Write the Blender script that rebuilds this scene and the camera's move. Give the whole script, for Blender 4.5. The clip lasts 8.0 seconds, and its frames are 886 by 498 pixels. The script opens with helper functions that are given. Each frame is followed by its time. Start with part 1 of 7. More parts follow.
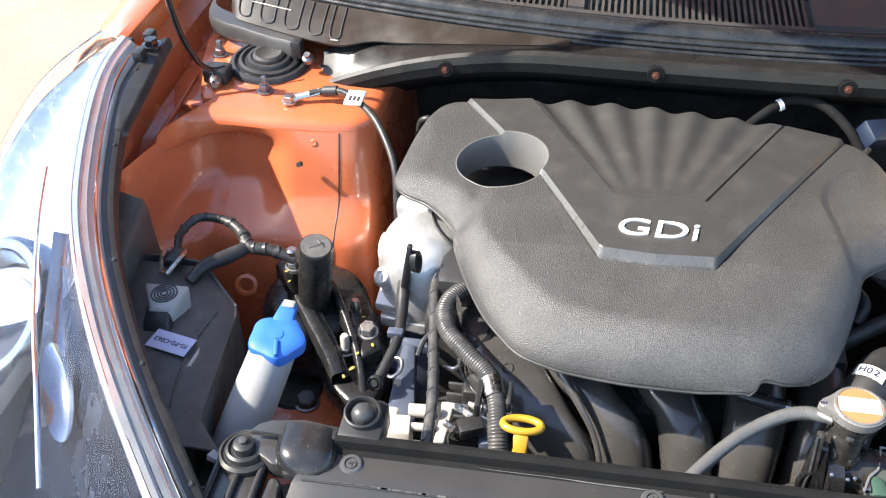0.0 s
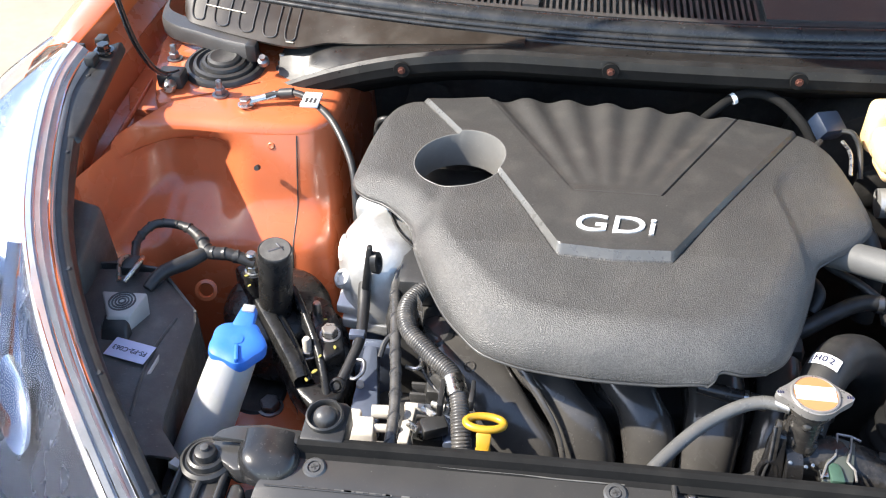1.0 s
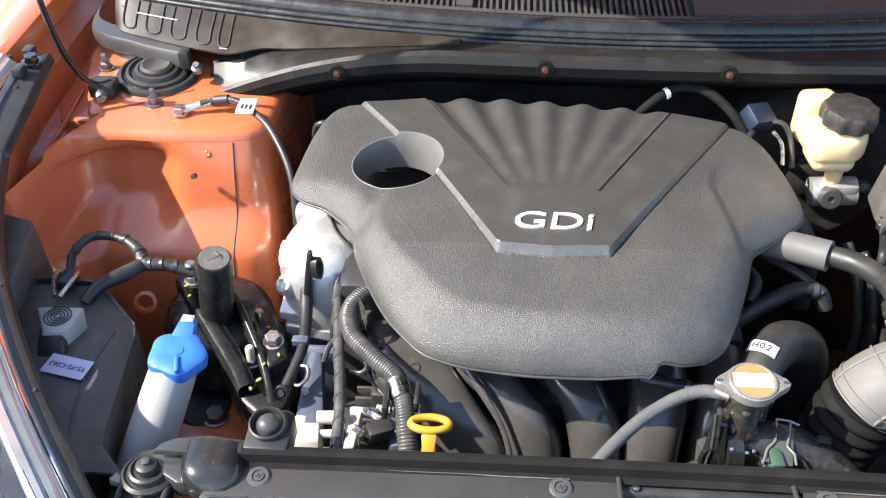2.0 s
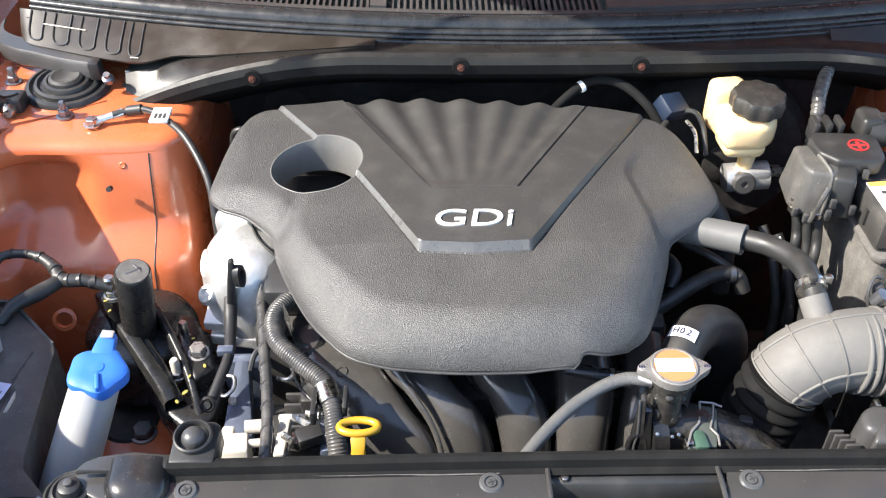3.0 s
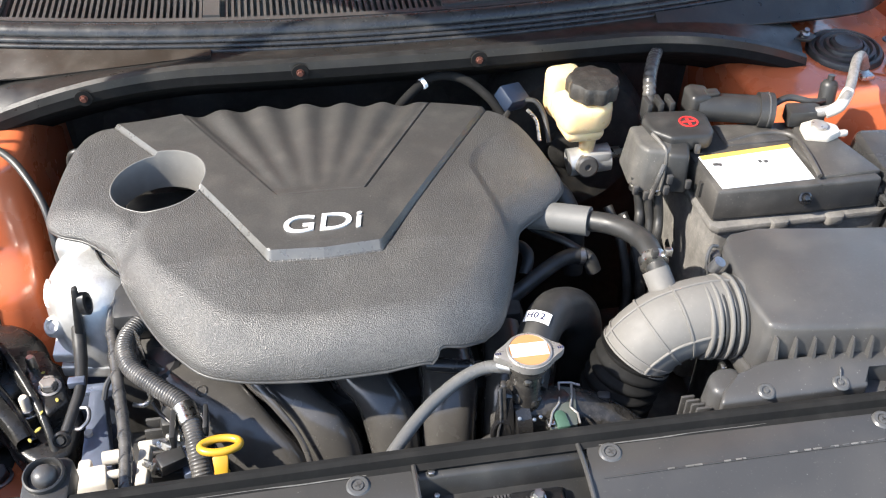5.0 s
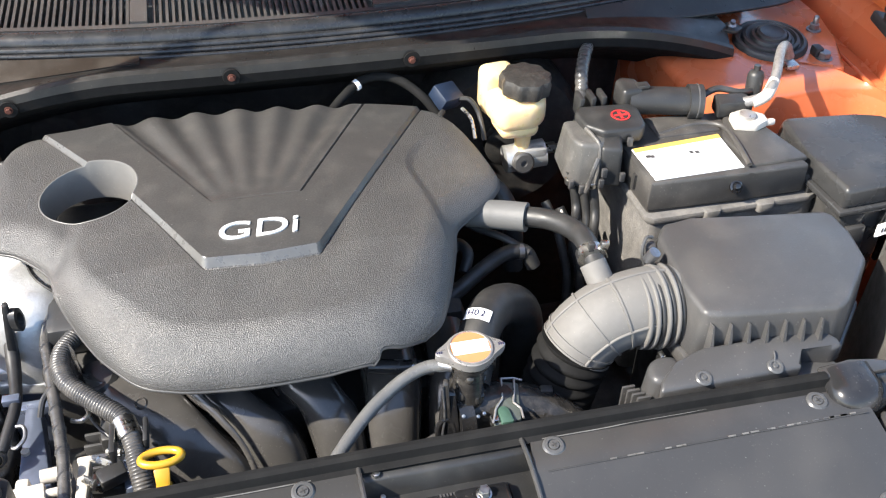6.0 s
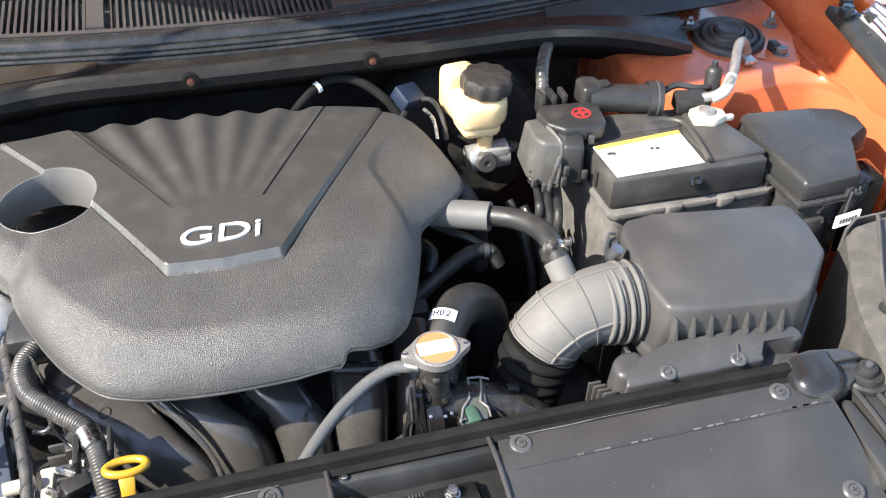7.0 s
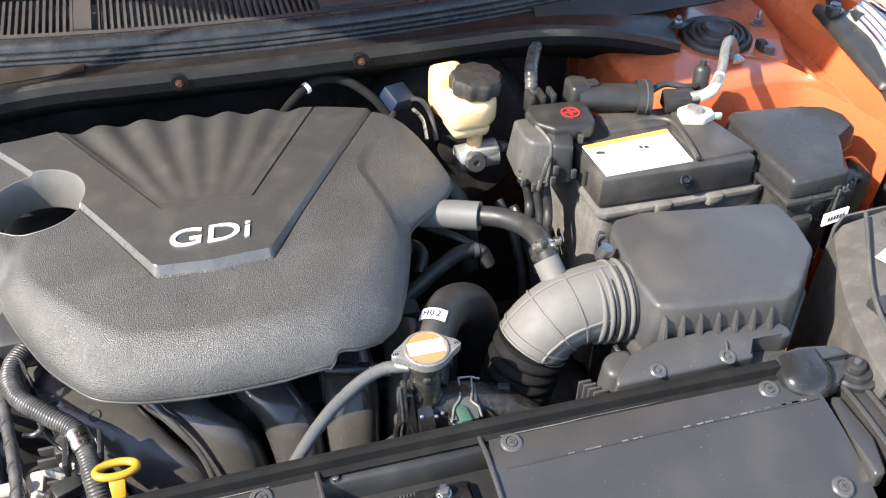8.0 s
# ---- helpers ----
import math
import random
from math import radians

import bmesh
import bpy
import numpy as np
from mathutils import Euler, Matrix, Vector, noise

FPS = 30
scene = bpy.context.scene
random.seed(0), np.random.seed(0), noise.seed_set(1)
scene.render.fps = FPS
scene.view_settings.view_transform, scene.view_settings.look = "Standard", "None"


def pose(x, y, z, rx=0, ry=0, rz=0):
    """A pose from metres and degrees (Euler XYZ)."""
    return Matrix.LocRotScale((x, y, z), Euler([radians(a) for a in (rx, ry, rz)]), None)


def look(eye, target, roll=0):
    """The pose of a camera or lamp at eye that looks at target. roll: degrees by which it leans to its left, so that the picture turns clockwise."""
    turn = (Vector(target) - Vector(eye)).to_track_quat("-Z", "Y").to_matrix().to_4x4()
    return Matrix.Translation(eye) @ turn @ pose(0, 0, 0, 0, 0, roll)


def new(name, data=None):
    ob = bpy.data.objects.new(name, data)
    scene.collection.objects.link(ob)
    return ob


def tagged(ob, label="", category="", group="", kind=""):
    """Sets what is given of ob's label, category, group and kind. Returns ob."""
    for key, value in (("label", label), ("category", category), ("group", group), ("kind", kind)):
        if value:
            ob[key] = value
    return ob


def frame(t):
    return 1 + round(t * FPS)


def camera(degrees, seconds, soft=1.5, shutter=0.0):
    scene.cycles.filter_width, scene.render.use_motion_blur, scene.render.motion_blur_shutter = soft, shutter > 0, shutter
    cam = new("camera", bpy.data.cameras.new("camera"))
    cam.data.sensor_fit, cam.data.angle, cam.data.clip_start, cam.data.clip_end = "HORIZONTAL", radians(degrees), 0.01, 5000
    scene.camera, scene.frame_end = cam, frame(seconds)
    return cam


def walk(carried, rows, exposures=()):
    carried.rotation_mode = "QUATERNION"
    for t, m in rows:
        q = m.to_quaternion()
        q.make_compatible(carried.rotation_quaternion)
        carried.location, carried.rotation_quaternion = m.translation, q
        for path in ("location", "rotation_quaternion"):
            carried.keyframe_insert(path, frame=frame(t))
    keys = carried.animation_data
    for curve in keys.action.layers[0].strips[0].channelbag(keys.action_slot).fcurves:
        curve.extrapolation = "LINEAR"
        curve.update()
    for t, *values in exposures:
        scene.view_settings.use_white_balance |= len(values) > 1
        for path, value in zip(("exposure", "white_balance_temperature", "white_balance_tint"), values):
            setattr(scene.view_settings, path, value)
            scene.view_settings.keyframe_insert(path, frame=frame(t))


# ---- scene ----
cam = camera(49.95, 8.0, soft=1.15)
PATH = [  # seconds, eye, yaw, pitch, roll
    (0.0, (-0.1893, -0.4835, 1.4292), 10.34, -40.12, -1.01),
    (0.5, (-0.1858, -0.4830, 1.4302), 9.66, -40.19, -1.02),
    (1.0, (-0.1818, -0.4823, 1.4300), 7.75, -40.20, -0.75),
    (1.5, (-0.1763, -0.4818, 1.4284), 6.06, -40.09, -0.58),
    (3.0, (-0.1545, -0.4810, 1.4274), -0.88, -40.03, 0.02),
    (3.5, (-0.1470, -0.4814, 1.4270), -3.21, -39.99, 0.21),
    (4.0, (-0.1399, -0.4818, 1.4269), -5.54, -39.96, 0.43),
    (4.5, (-0.1330, -0.4824, 1.4269), -8.05, -39.93, 0.68),
    (5.0, (-0.1260, -0.4836, 1.4273), -10.22, -39.91, 0.89),
    (6.5, (-0.1141, -0.4862, 1.4280), -15.83, -39.82, 1.53),
    (7.0, (-0.1117, -0.4873, 1.4275), -16.69, -39.75, 1.60),
    (7.5, (-0.1109, -0.4877, 1.4276), -17.16, -39.75, 1.66),
    (8.0, (-0.1106, -0.4878, 1.4284), -17.39, -39.77, 1.69),
]


def aim(eye, yaw, pitch):
    a, b = radians(yaw), radians(pitch)
    return Vector(eye) + Vector((-math.sin(a) * math.cos(b), math.cos(a) * math.cos(b), math.sin(b)))


walk(cam, [(t, look(e, aim(e, yaw, pitch), roll)) for t, e, yaw, pitch, roll in PATH],
     exposures=[(0.0, 1.30), (8.0, 1.30)])

# ---- light ----
SUN_WAY = Vector((-0.723, -0.145, 0.67)).normalized()  # towards the sun
world = bpy.data.worlds.new("sky")
scene.world = world
world.use_nodes = True
wn = world.node_tree
sky = wn.nodes.new("ShaderNodeTexSky")
sky.sky_type, sky.sun_disc = "NISHITA", False
sky.sun_elevation = math.asin(SUN_WAY.z)
sky.sun_rotation = math.atan2(SUN_WAY.x, SUN_WAY.y)
wn.links.new(sky.outputs[0], wn.nodes["Background"].inputs[0])
wn.nodes["Background"].inputs[1].default_value = 0.185
sun = new("sun", bpy.data.lights.new("sun", "SUN"))
sun.data.energy, sun.data.angle, sun.data.color = 5.0, radians(0.55), (1.0, 0.93, 0.82)
sun.matrix_world = look(SUN_WAY * 20, (0, 0, 0))


# ---- materials ----
def mat(name, color, rough=0.5, metal=0.0, vary=0.18, scale=18.0, grain=0.0, grain_scale=900.0, dust=0.0,
        coat=0.0, gloss_vary=0.12, spec=0.5, flake=0.0, sparkle=0.0, fleck=0.0):
    """A surface with broad and fine colour change, dust, roughness change and fine relief."""
    m = bpy.data.materials.new(name)
    m.use_nodes = True
    nt = m.node_tree
    n, link = nt.nodes, nt.links.new
    b = n["Principled BSDF"]
    b.inputs["Metallic"].default_value, b.inputs["Coat Weight"].default_value = metal, coat
    b.inputs["Coat Roughness"].default_value = 0.06
    b.inputs["Specular IOR Level"].default_value = spec
    co = n.new("ShaderNodeTexCoord").outputs["Object"]

    def tex(s, detail=4.0):
        q = n.new("ShaderNodeTexNoise")
        q.inputs["Scale"].default_value, q.inputs["Detail"].default_value = s, detail
        link(co, q.inputs["Vector"])
        return q.outputs["Fac"]

    def spread(value, lo, hi, a, z):
        q = n.new("ShaderNodeMapRange")
        q.inputs[1].default_value, q.inputs[2].default_value = lo, hi
        q.inputs[3].default_value, q.inputs[4].default_value = a, z
        link(value, q.inputs[0])
        return q.outputs[0]

    def mix(fac, one, two, kind="MIX"):
        q = n.new("ShaderNodeMix")
        q.data_type, q.blend_type = "RGBA", kind
        for key, v in ((0, fac), (6, one), (7, two)):
            if hasattr(v, "is_linked"):
                link(v, q.inputs[key])
            else:
                q.inputs[key].default_value = v if key == 0 else (*v, 1.0)
        return q.outputs[2]

    broad, fine = tex(scale), tex(scale * 9.0, 6.0)
    dark, light = [c * (1 - vary) for c in color], [min(1.0, c * (1 + vary)) for c in color]
    col = mix(spread(broad, 0.3, 0.7, 0.0, 1.0), dark, light)
    col = mix(spread(fine, 0.35, 0.65, 0.0, 0.35), col, [c * (1 - vary * 1.6) if vary < 0.6 else c * 0.2 for c in color])
    # glitter of the grain, painted as fine light and dark colour
    if sparkle:
        col = mix(1.0, col, mix(spread(tex(650.0, 3.0), 0.40, 0.64, 0.0, 1.0), [1 - sparkle] * 3, [1.0 + 1.2 * sparkle] * 3), "MULTIPLY")
    if dust:
        col = mix(spread(tex(scale * 2.3, 8.0), 0.48, 0.78, 0.0, dust), col, (0.32, 0.29, 0.25))
        col = mix(spread(tex(420.0, 2.0), 0.66, 0.74, 0.0, dust), col, (0.42, 0.39, 0.34))
    if fleck:  # scattered pale specks of dirt
        v = n.new("ShaderNodeTexVoronoi")
        v.inputs["Scale"].default_value = 190.0
        link(co, v.inputs["Vector"])
        part_of = n.new("ShaderNodeSeparateColor")
        link(v.outputs["Color"], part_of.inputs[0])
        few = n.new("ShaderNodeMath")
        few.operation = "MULTIPLY"
        link(spread(part_of.outputs[0], 0.93, 0.96, 0.0, 1.0), few.inputs[0])
        link(spread(v.outputs["Distance"], 0.06, 0.15, fleck, 0.0), few.inputs[1])
        col = mix(few.outputs[0], col, (0.62, 0.60, 0.56))
    link(col, b.inputs["Base Color"])
    rv = spread(tex(scale * 3.1, 5.0), 0.3, 0.7, max(0.02, rough - gloss_vary), min(1.0, rough + gloss_vary))
    link(rv, b.inputs["Roughness"])
    bump = n.new("ShaderNodeBump")
    bump.inputs["Distance"].default_value = 0.0006
    bump.inputs["Strength"].default_value = max(grain, 0.03)
    if flake:
        v = n.new("ShaderNodeTexVoronoi")
        v.inputs["Scale"].default_value = grain_scale
        link(co, v.inputs["Vector"])
        link(v.outputs["Distance"], bump.inputs["Height"])
    else:
        link(tex(grain_scale if grain else scale * 20, 3.0), bump.inputs["Height"])
    link(bump.outputs[0], b.inputs["Normal"])
    return m


def glassy(name, color, rough=0.02):
    m = bpy.data.materials.new(name)
    m.use_nodes = True
    b = m.node_tree.nodes["Principled BSDF"]
    b.inputs["Base Color"].default_value = (*color, 1)
    b.inputs["Roughness"].default_value = rough
    b.inputs["Transmission Weight"].default_value = 1.0
    b.inputs["IOR"].default_value = 1.45
    return m


def milky(name, color, rough=0.4):
    m = mat(name, color, rough, vary=0.06, scale=30)
    b = m.node_tree.nodes["Principled BSDF"]
    b.inputs["Subsurface Weight"].default_value = 0.6
    b.inputs["Subsurface Radius"].default_value = (0.02, 0.015, 0.008)
    b.inputs["Subsurface Scale"].default_value = 0.5
    return m


COVER = mat("grained_cover_plastic", (0.063, 0.061, 0.058), 0.43, grain=0.85, grain_scale=950, vary=0.1, scale=9, dust=0.08, flake=1, spec=0.7, gloss_vary=0.05, sparkle=0.30)
COVER_FINE = mat("fine_cover_plastic", (0.052, 0.050, 0.048), 0.38, grain=0.22, grain_scale=1500, vary=0.08, dust=0.08, sparkle=0.15, spec=0.6, gloss_vary=0.05, fleck=0.25)
BLACK = mat("black_plastic", (0.027, 0.027, 0.027), 0.42, grain=0.12, dust=0.07)
PANEL = mat("black_panel_plastic", (0.043, 0.042, 0.041), 0.21, grain=0.15, grain_scale=1600, dust=0.05, scale=7, vary=0.06, gloss_vary=0.05, fleck=0.12)
DEEP = mat("grimy_black", (0.028, 0.027, 0.026), 0.55, dust=0.10, scale=25)
GREYP = mat("grey_plastic", (0.056, 0.055, 0.055), 0.36, grain=0.25, grain_scale=1300, dust=0.11, vary=0.10, scale=8, gloss_vary=0.08, fleck=0.2)
FUSEP = mat("dark_fuse_box_plastic", (0.034, 0.034, 0.034), 0.28, grain=0.2, grain_scale=1300, dust=0.07, vary=0.10, scale=10, gloss_vary=0.08, fleck=0.15)
# darker copy of the cowl's black plastic, with the shade in its colour
COWLB = mat("shaded_cowl_plastic", (0.017, 0.016, 0.015), 0.38, grain=0.12, dust=0.05)
FELT = mat("grained_case_plastic", (0.128, 0.122, 0.114), 0.75, grain=1.0, grain_scale=420, dust=0.25, vary=0.25, scale=30)
DUCT = mat("grey_duct_rubber", (0.135, 0.129, 0.120), 0.68, grain=0.15, dust=0.10, vary=0.08)
RUBBER = mat("black_rubber", (0.028, 0.028, 0.028), 0.42, grain=0.2, dust=0.10)
SHINY = mat("gloss_black_paint", (0.012, 0.012, 0.013), 0.16, dust=0.06, coat=0.6, gloss_vary=0.06)
CLIPM = mat("grey_clip_plastic", (0.070, 0.070, 0.070), 0.3, vary=0.1)
DARKSTEEL = mat("dull_dark_steel", (0.28, 0.28, 0.29), 0.4, metal=0.9, vary=0.2, scale=60)
SEAL = mat("weather_seal_rubber", (0.025, 0.026, 0.028), 0.30, grain=0.1, dust=0.08)
ORANGE = mat("orange_body_paint", (0.59, 0.147, 0.056), 0.27, vary=0.08, scale=6, dust=0.05, coat=0.5, gloss_vary=0.08)
ORANGE_GLOSS = mat("orange_clear_coat_paint", (0.64, 0.155, 0.042), 0.2, vary=0.05, scale=5, coat=1.0, gloss_vary=0.05)
ALU = mat("cast_aluminium", (0.56, 0.56, 0.55), 0.42, metal=0.65, grain=0.5, grain_scale=300, vary=0.12, dust=0.08)
STEEL = mat("zinc_steel", (0.55, 0.54, 0.51), 0.32, metal=1.0, vary=0.2, scale=60)
CHROME = mat("chrome", (0.82, 0.83, 0.85), 0.07, metal=1.0, vary=0.04, gloss_vary=0.03)
YPAINT = mat("yellow_marking_paint", (0.42, 0.36, 0.09), 0.6, vary=0.3, scale=90)
MOUNTB = mat("black_cast_iron", (0.018, 0.018, 0.018), 0.30, grain=0.4, grain_scale=500, dust=0.04, scale=30)
# cover plastic made paler to carry the sunlight on the well's wall
WELL = mat("sun_paled_well_plastic", (0.15, 0.147, 0.14), 0.4, vary=0.1, dust=0.1)
# lit copy of the cover plastic: sun glare put into a paler base
BEVEL = mat("sunlit_edge_plastic", (0.092, 0.090, 0.085), 0.34, vary=0.10, scale=40, dust=0.12, spec=0.8)
# clear flange drawn as bright metal in place of the sky it reflects
FLANGE = mat("sky_silvered_lens_flange", (0.84, 0.85, 0.88), 0.10, metal=0.65, vary=0.12, scale=40, gloss_vary=0.08)
SLATE = mat("slate_lamp_bezel", (0.022, 0.032, 0.055), 0.22, metal=0.0, vary=0.06, scale=8)
SCUFF = mat("pale_scuffed_plastic", (0.125, 0.12, 0.112), 0.5, vary=0.3, scale=120)
WHITE = mat("white_paper_label", (0.82, 0.82, 0.82), 0.5, vary=0.04)
ORLAB = mat("orange_print", (0.50, 0.205, 0.085), 0.45, vary=0.05)
YELLAB = mat("yellow_orange_print", (0.78, 0.50, 0.10), 0.45, vary=0.05)
INK = mat("dark_ink", (0.03, 0.03, 0.07), 0.5, vary=0.1)
REDINK = mat("red_ink", (0.62, 0.03, 0.03), 0.5, vary=0.1)
# white paper with the blue of sky-lit shade put into its colour
LILAC = mat("shade_tinted_paper_label", (0.66, 0.66, 0.86), 0.55, vary=0.04)
SILVERP = mat("silver_lettering", (0.64, 0.64, 0.63), 0.35, vary=0.04, spec=0.6)
BLUE = mat("blue_plastic", (0.035, 0.17, 0.62), 0.5, vary=0.08, scale=25, grain=0.1, dust=0.04)
YELLOW = mat("yellow_plastic", (0.50, 0.28, 0.024), 0.35, vary=0.06, scale=25, grain=0.1)
NECK = milky("milky_neck_plastic", (0.40, 0.40, 0.40))
TANK = milky("yellowed_milky_plastic", (0.80, 0.60, 0.33), 0.35)
NATURAL = mat("natural_connector_plastic", (0.54, 0.50, 0.44), 0.45, vary=0.1)
BLUEGREY = mat("blue_grey_painted_steel", (0.16, 0.19, 0.26), 0.38, metal=0.5, vary=0.15)
TAN = mat("sandy_pavement", (0.31, 0.26, 0.195), 0.85, vary=0.12, scale=3.0, grain=1.0, grain_scale=60)
REFLECTOR = mat("lamp_reflector", (0.27, 0.30, 0.36), 0.16, metal=1.0, vary=0.1)
LAMPGREY = mat("lamp_bezel", (0.78, 0.81, 0.86), 0.2, metal=0.9, vary=0.05)
LENS = glassy("clear_lens", (0.96, 0.98, 1.0))
LENS.node_tree.nodes["Principled BSDF"].inputs["IOR"].default_value = 1.18
WINDOW = glassy("window_glass", (0.75, 0.82, 0.8))
CONDUIT = mat("dusty_conduit_plastic", (0.064, 0.062, 0.060), 0.30, grain=0.2, dust=0.22, scale=30)
BUMPM = mat("glossy_black_moulding", (0.020, 0.020, 0.021), 0.22, dust=0.08, gloss_vary=0.08)
# plug blue with its shade worked into a darker base
PLUGBLUE = mat("shade_darkened_plug_plastic", (0.014, 0.024, 0.048), 0.45)
SHROUD = mat("dusty_shroud_plastic", (0.084, 0.081, 0.076), 0.45, grain=0.5, grain_scale=500, dust=0.18, vary=0.15, scale=25, fleck=0.3)
CAPM = mat("satin_plated_steel", (0.46, 0.44, 0.42), 0.34, metal=0.7, vary=0.12, scale=50, dust=0.1)
# matt black trim; also painted shade on cowl flange, bellows and vacuum hose
MATT = mat("matt_and_shade_black", (0.012, 0.012, 0.012), 0.85, dust=0.02, spec=0.12)
WETB = mat("wet_black_casting", (0.030, 0.028, 0.026), 0.14, grain=0.8, grain_scale=260, vary=0.3, scale=50, dust=0.10)
DUSTY = mat("dusty_black_plastic", (0.052, 0.049, 0.046), 0.42, grain=0.25, grain_scale=900, dust=0.16, scale=14, vary=0.12)
GREENC = mat("dark_green_steel", (0.06, 0.12, 0.09), 0.4, metal=0.2)


# ---- building helpers ----
def finish(bm, name, material, smooth=True, angle=38):
    bmesh.ops.recalc_face_normals(bm, faces=bm.faces)
    me = bpy.data.meshes.new(name)
    bm.to_mesh(me)
    bm.free()
    me.materials.append(material)
    if smooth:
        me.polygons.foreach_set("use_smooth", [True] * len(me.polygons))
        me.set_sharp_from_angle(angle=radians(angle))
    return me


def place_of(ob):
    at = Vector((0, 0, 0))
    while ob is not None:
        at, ob = at + ob.location, ob.parent
    return at


def part(name, bm, material, parent, label="", smooth=True):
    """A mesh, given in world coordinates, as one part of a thing."""
    me = finish(bm, name, material, smooth)
    me.transform(Matrix.Translation(-place_of(parent)))
    ob = new(name, me)
    ob.parent = parent
    if label:
        ob["label"] = label
    return ob


def thing(name, at, label, category, group="", kind=""):
    ob = new(name)
    ob.location = at
    ob.empty_display_size = 0.02
    return tagged(ob, label, category, group, kind)


def single(name, bm, material, at, label, category, group="", kind="", smooth=True):
    """A thing of one mesh, given in world coordinates."""
    me = finish(bm, name, material, smooth)
    me.transform(Matrix.Translation(-Vector(at)))
    ob = new(name, me)
    ob.location = at
    return tagged(ob, label, category, group, kind)


def box(lo, hi, bev=0.003, seg=2, m=None):
    bm = bmesh.new()
    bmesh.ops.create_cube(bm, size=1.0)
    for v in bm.verts:
        v.co = Vector([lo[i] + (v.co[i] + 0.5) * (hi[i] - lo[i]) for i in range(3)])
    if bev:
        bmesh.ops.bevel(bm, geom=bm.edges[:], offset=bev, segments=seg, affect="EDGES", profile=0.5)
    if m is not None:
        bm.transform(m)
    return bm


def prism(outline, z0, z1, bev=0.003, seg=2, grow=0.0, m=None):
    """An upright solid over a plan outline; its top may be drawn in (grow < 0)."""
    c = sum((Vector(p) for p in outline), Vector((0, 0))) / len(outline)
    bm = bmesh.new()
    lo = [bm.verts.new((x, y, z0)) for x, y in outline]
    hi = []
    for x, y in outline:
        d = Vector((x, y)) - c
        d = d * (1 + grow / max(d.length, 1e-6))
        hi.append(bm.verts.new((c.x + d.x, c.y + d.y, z1)))
    n = len(lo)
    bm.faces.new(lo[::-1])
    bm.faces.new(hi)
    for i in range(n):
        bm.faces.new((lo[i], lo[(i + 1) % n], hi[(i + 1) % n], hi[i]))
    if bev:
        bmesh.ops.bevel(bm, geom=bm.edges[:], offset=bev, segments=seg, affect="EDGES", profile=0.5, clamp_overlap=True)
    if m is not None:
        bm.transform(m)
    return bm


def hexahedron(corners, bev=0.003, seg=2):
    """A solid from four lower and four upper corners, in the same order."""
    bm = bmesh.new()
    v = [bm.verts.new(c) for c in corners]
    for f in ((3, 2, 1, 0), (4, 5, 6, 7), (0, 1, 5, 4), (1, 2, 6, 5), (2, 3, 7, 6), (3, 0, 4, 7)):
        bm.faces.new([v[i] for i in f])
    if bev:
        bmesh.ops.bevel(bm, geom=bm.edges[:], offset=bev, segments=seg, affect="EDGES", profile=0.5)
    return bm


def spline(pts, n=8, closed=False):
    p = [Vector(q) for q in pts]
    out, k = [], len(p)
    for i in range(k if closed else k - 1):
        if closed:
            a, b, c, d = p[i - 1], p[i], p[(i + 1) % k], p[(i + 2) % k]
        else:
            a, b, c, d = p[max(i - 1, 0)], p[i], p[i + 1], p[min(i + 2, k - 1)]
        for j in range(n):
            t = j / n
            out.append(0.5 * (2 * b + (c - a) * t + (2 * a - 5 * b + 4 * c - d) * t * t + (3 * b - a - 3 * c + d) * t ** 3))
    if not closed:
        out.append(p[-1].copy())
    return out


def tube(pts, r, seg=12, n=8, rib=None, caps=True, flat=1.0, into=None, ends=None):
    """A round sweep along a smooth line. rib: (pitch, depth) for corrugation; r may be a list along the points."""
    line = spline(pts, n)
    if rib:
        total = sum((b - a).length for a, b in zip(line, line[1:]))
        count = max(8, int(total / rib[0] * 6))
        dist = [0.0]
        for a, b in zip(line, line[1:]):
            dist.append(dist[-1] + (b - a).length)
        fine, j = [], 0
        for i in range(count + 1):
            s = total * i / count
            while j < len(line) - 2 and dist[j + 1] < s:
                j += 1
            f = (s - dist[j]) / max(dist[j + 1] - dist[j], 1e-9)
            fine.append(line[j].lerp(line[j + 1], min(f, 1.0)))
        line = fine
    bm = into or bmesh.new()
    rings, side, k = [], None, len(line)
    for i, c in enumerate(line):
        way = (line[min(i + 1, k - 1)] - line[max(i - 1, 0)]).normalized()
        if side is None:
            side = way.orthogonal().normalized()
        side = (side - way * side.dot(way)).normalized()
        up = way.cross(side)
        f = i / (k - 1) * (len(r) - 1) if isinstance(r, (list, tuple)) else 0
        rad = r if not isinstance(r, (list, tuple)) else r[int(f)] + (r[min(int(f) + 1, len(r) - 1)] - r[int(f)]) * (f - int(f))
        if rib:
            rad += rib[1] * (0.5 + 0.5 * math.cos(i / 6 * 2 * math.pi)) ** 0.6 - rib[1]
        rings.append([bm.verts.new(c + rad * (side * math.cos(a) + up * flat * math.sin(a)))
                      for a in (2 * math.pi * q / seg for q in range(seg))])
    for a, b in zip(rings, rings[1:]):
        for q in range(seg):
            bm.faces.new((a[q], a[(q + 1) % seg], b[(q + 1) % seg], b[q]))
    if caps:
        bm.faces.new(rings[0][::-1])
        bm.faces.new(rings[-1])
    return bm


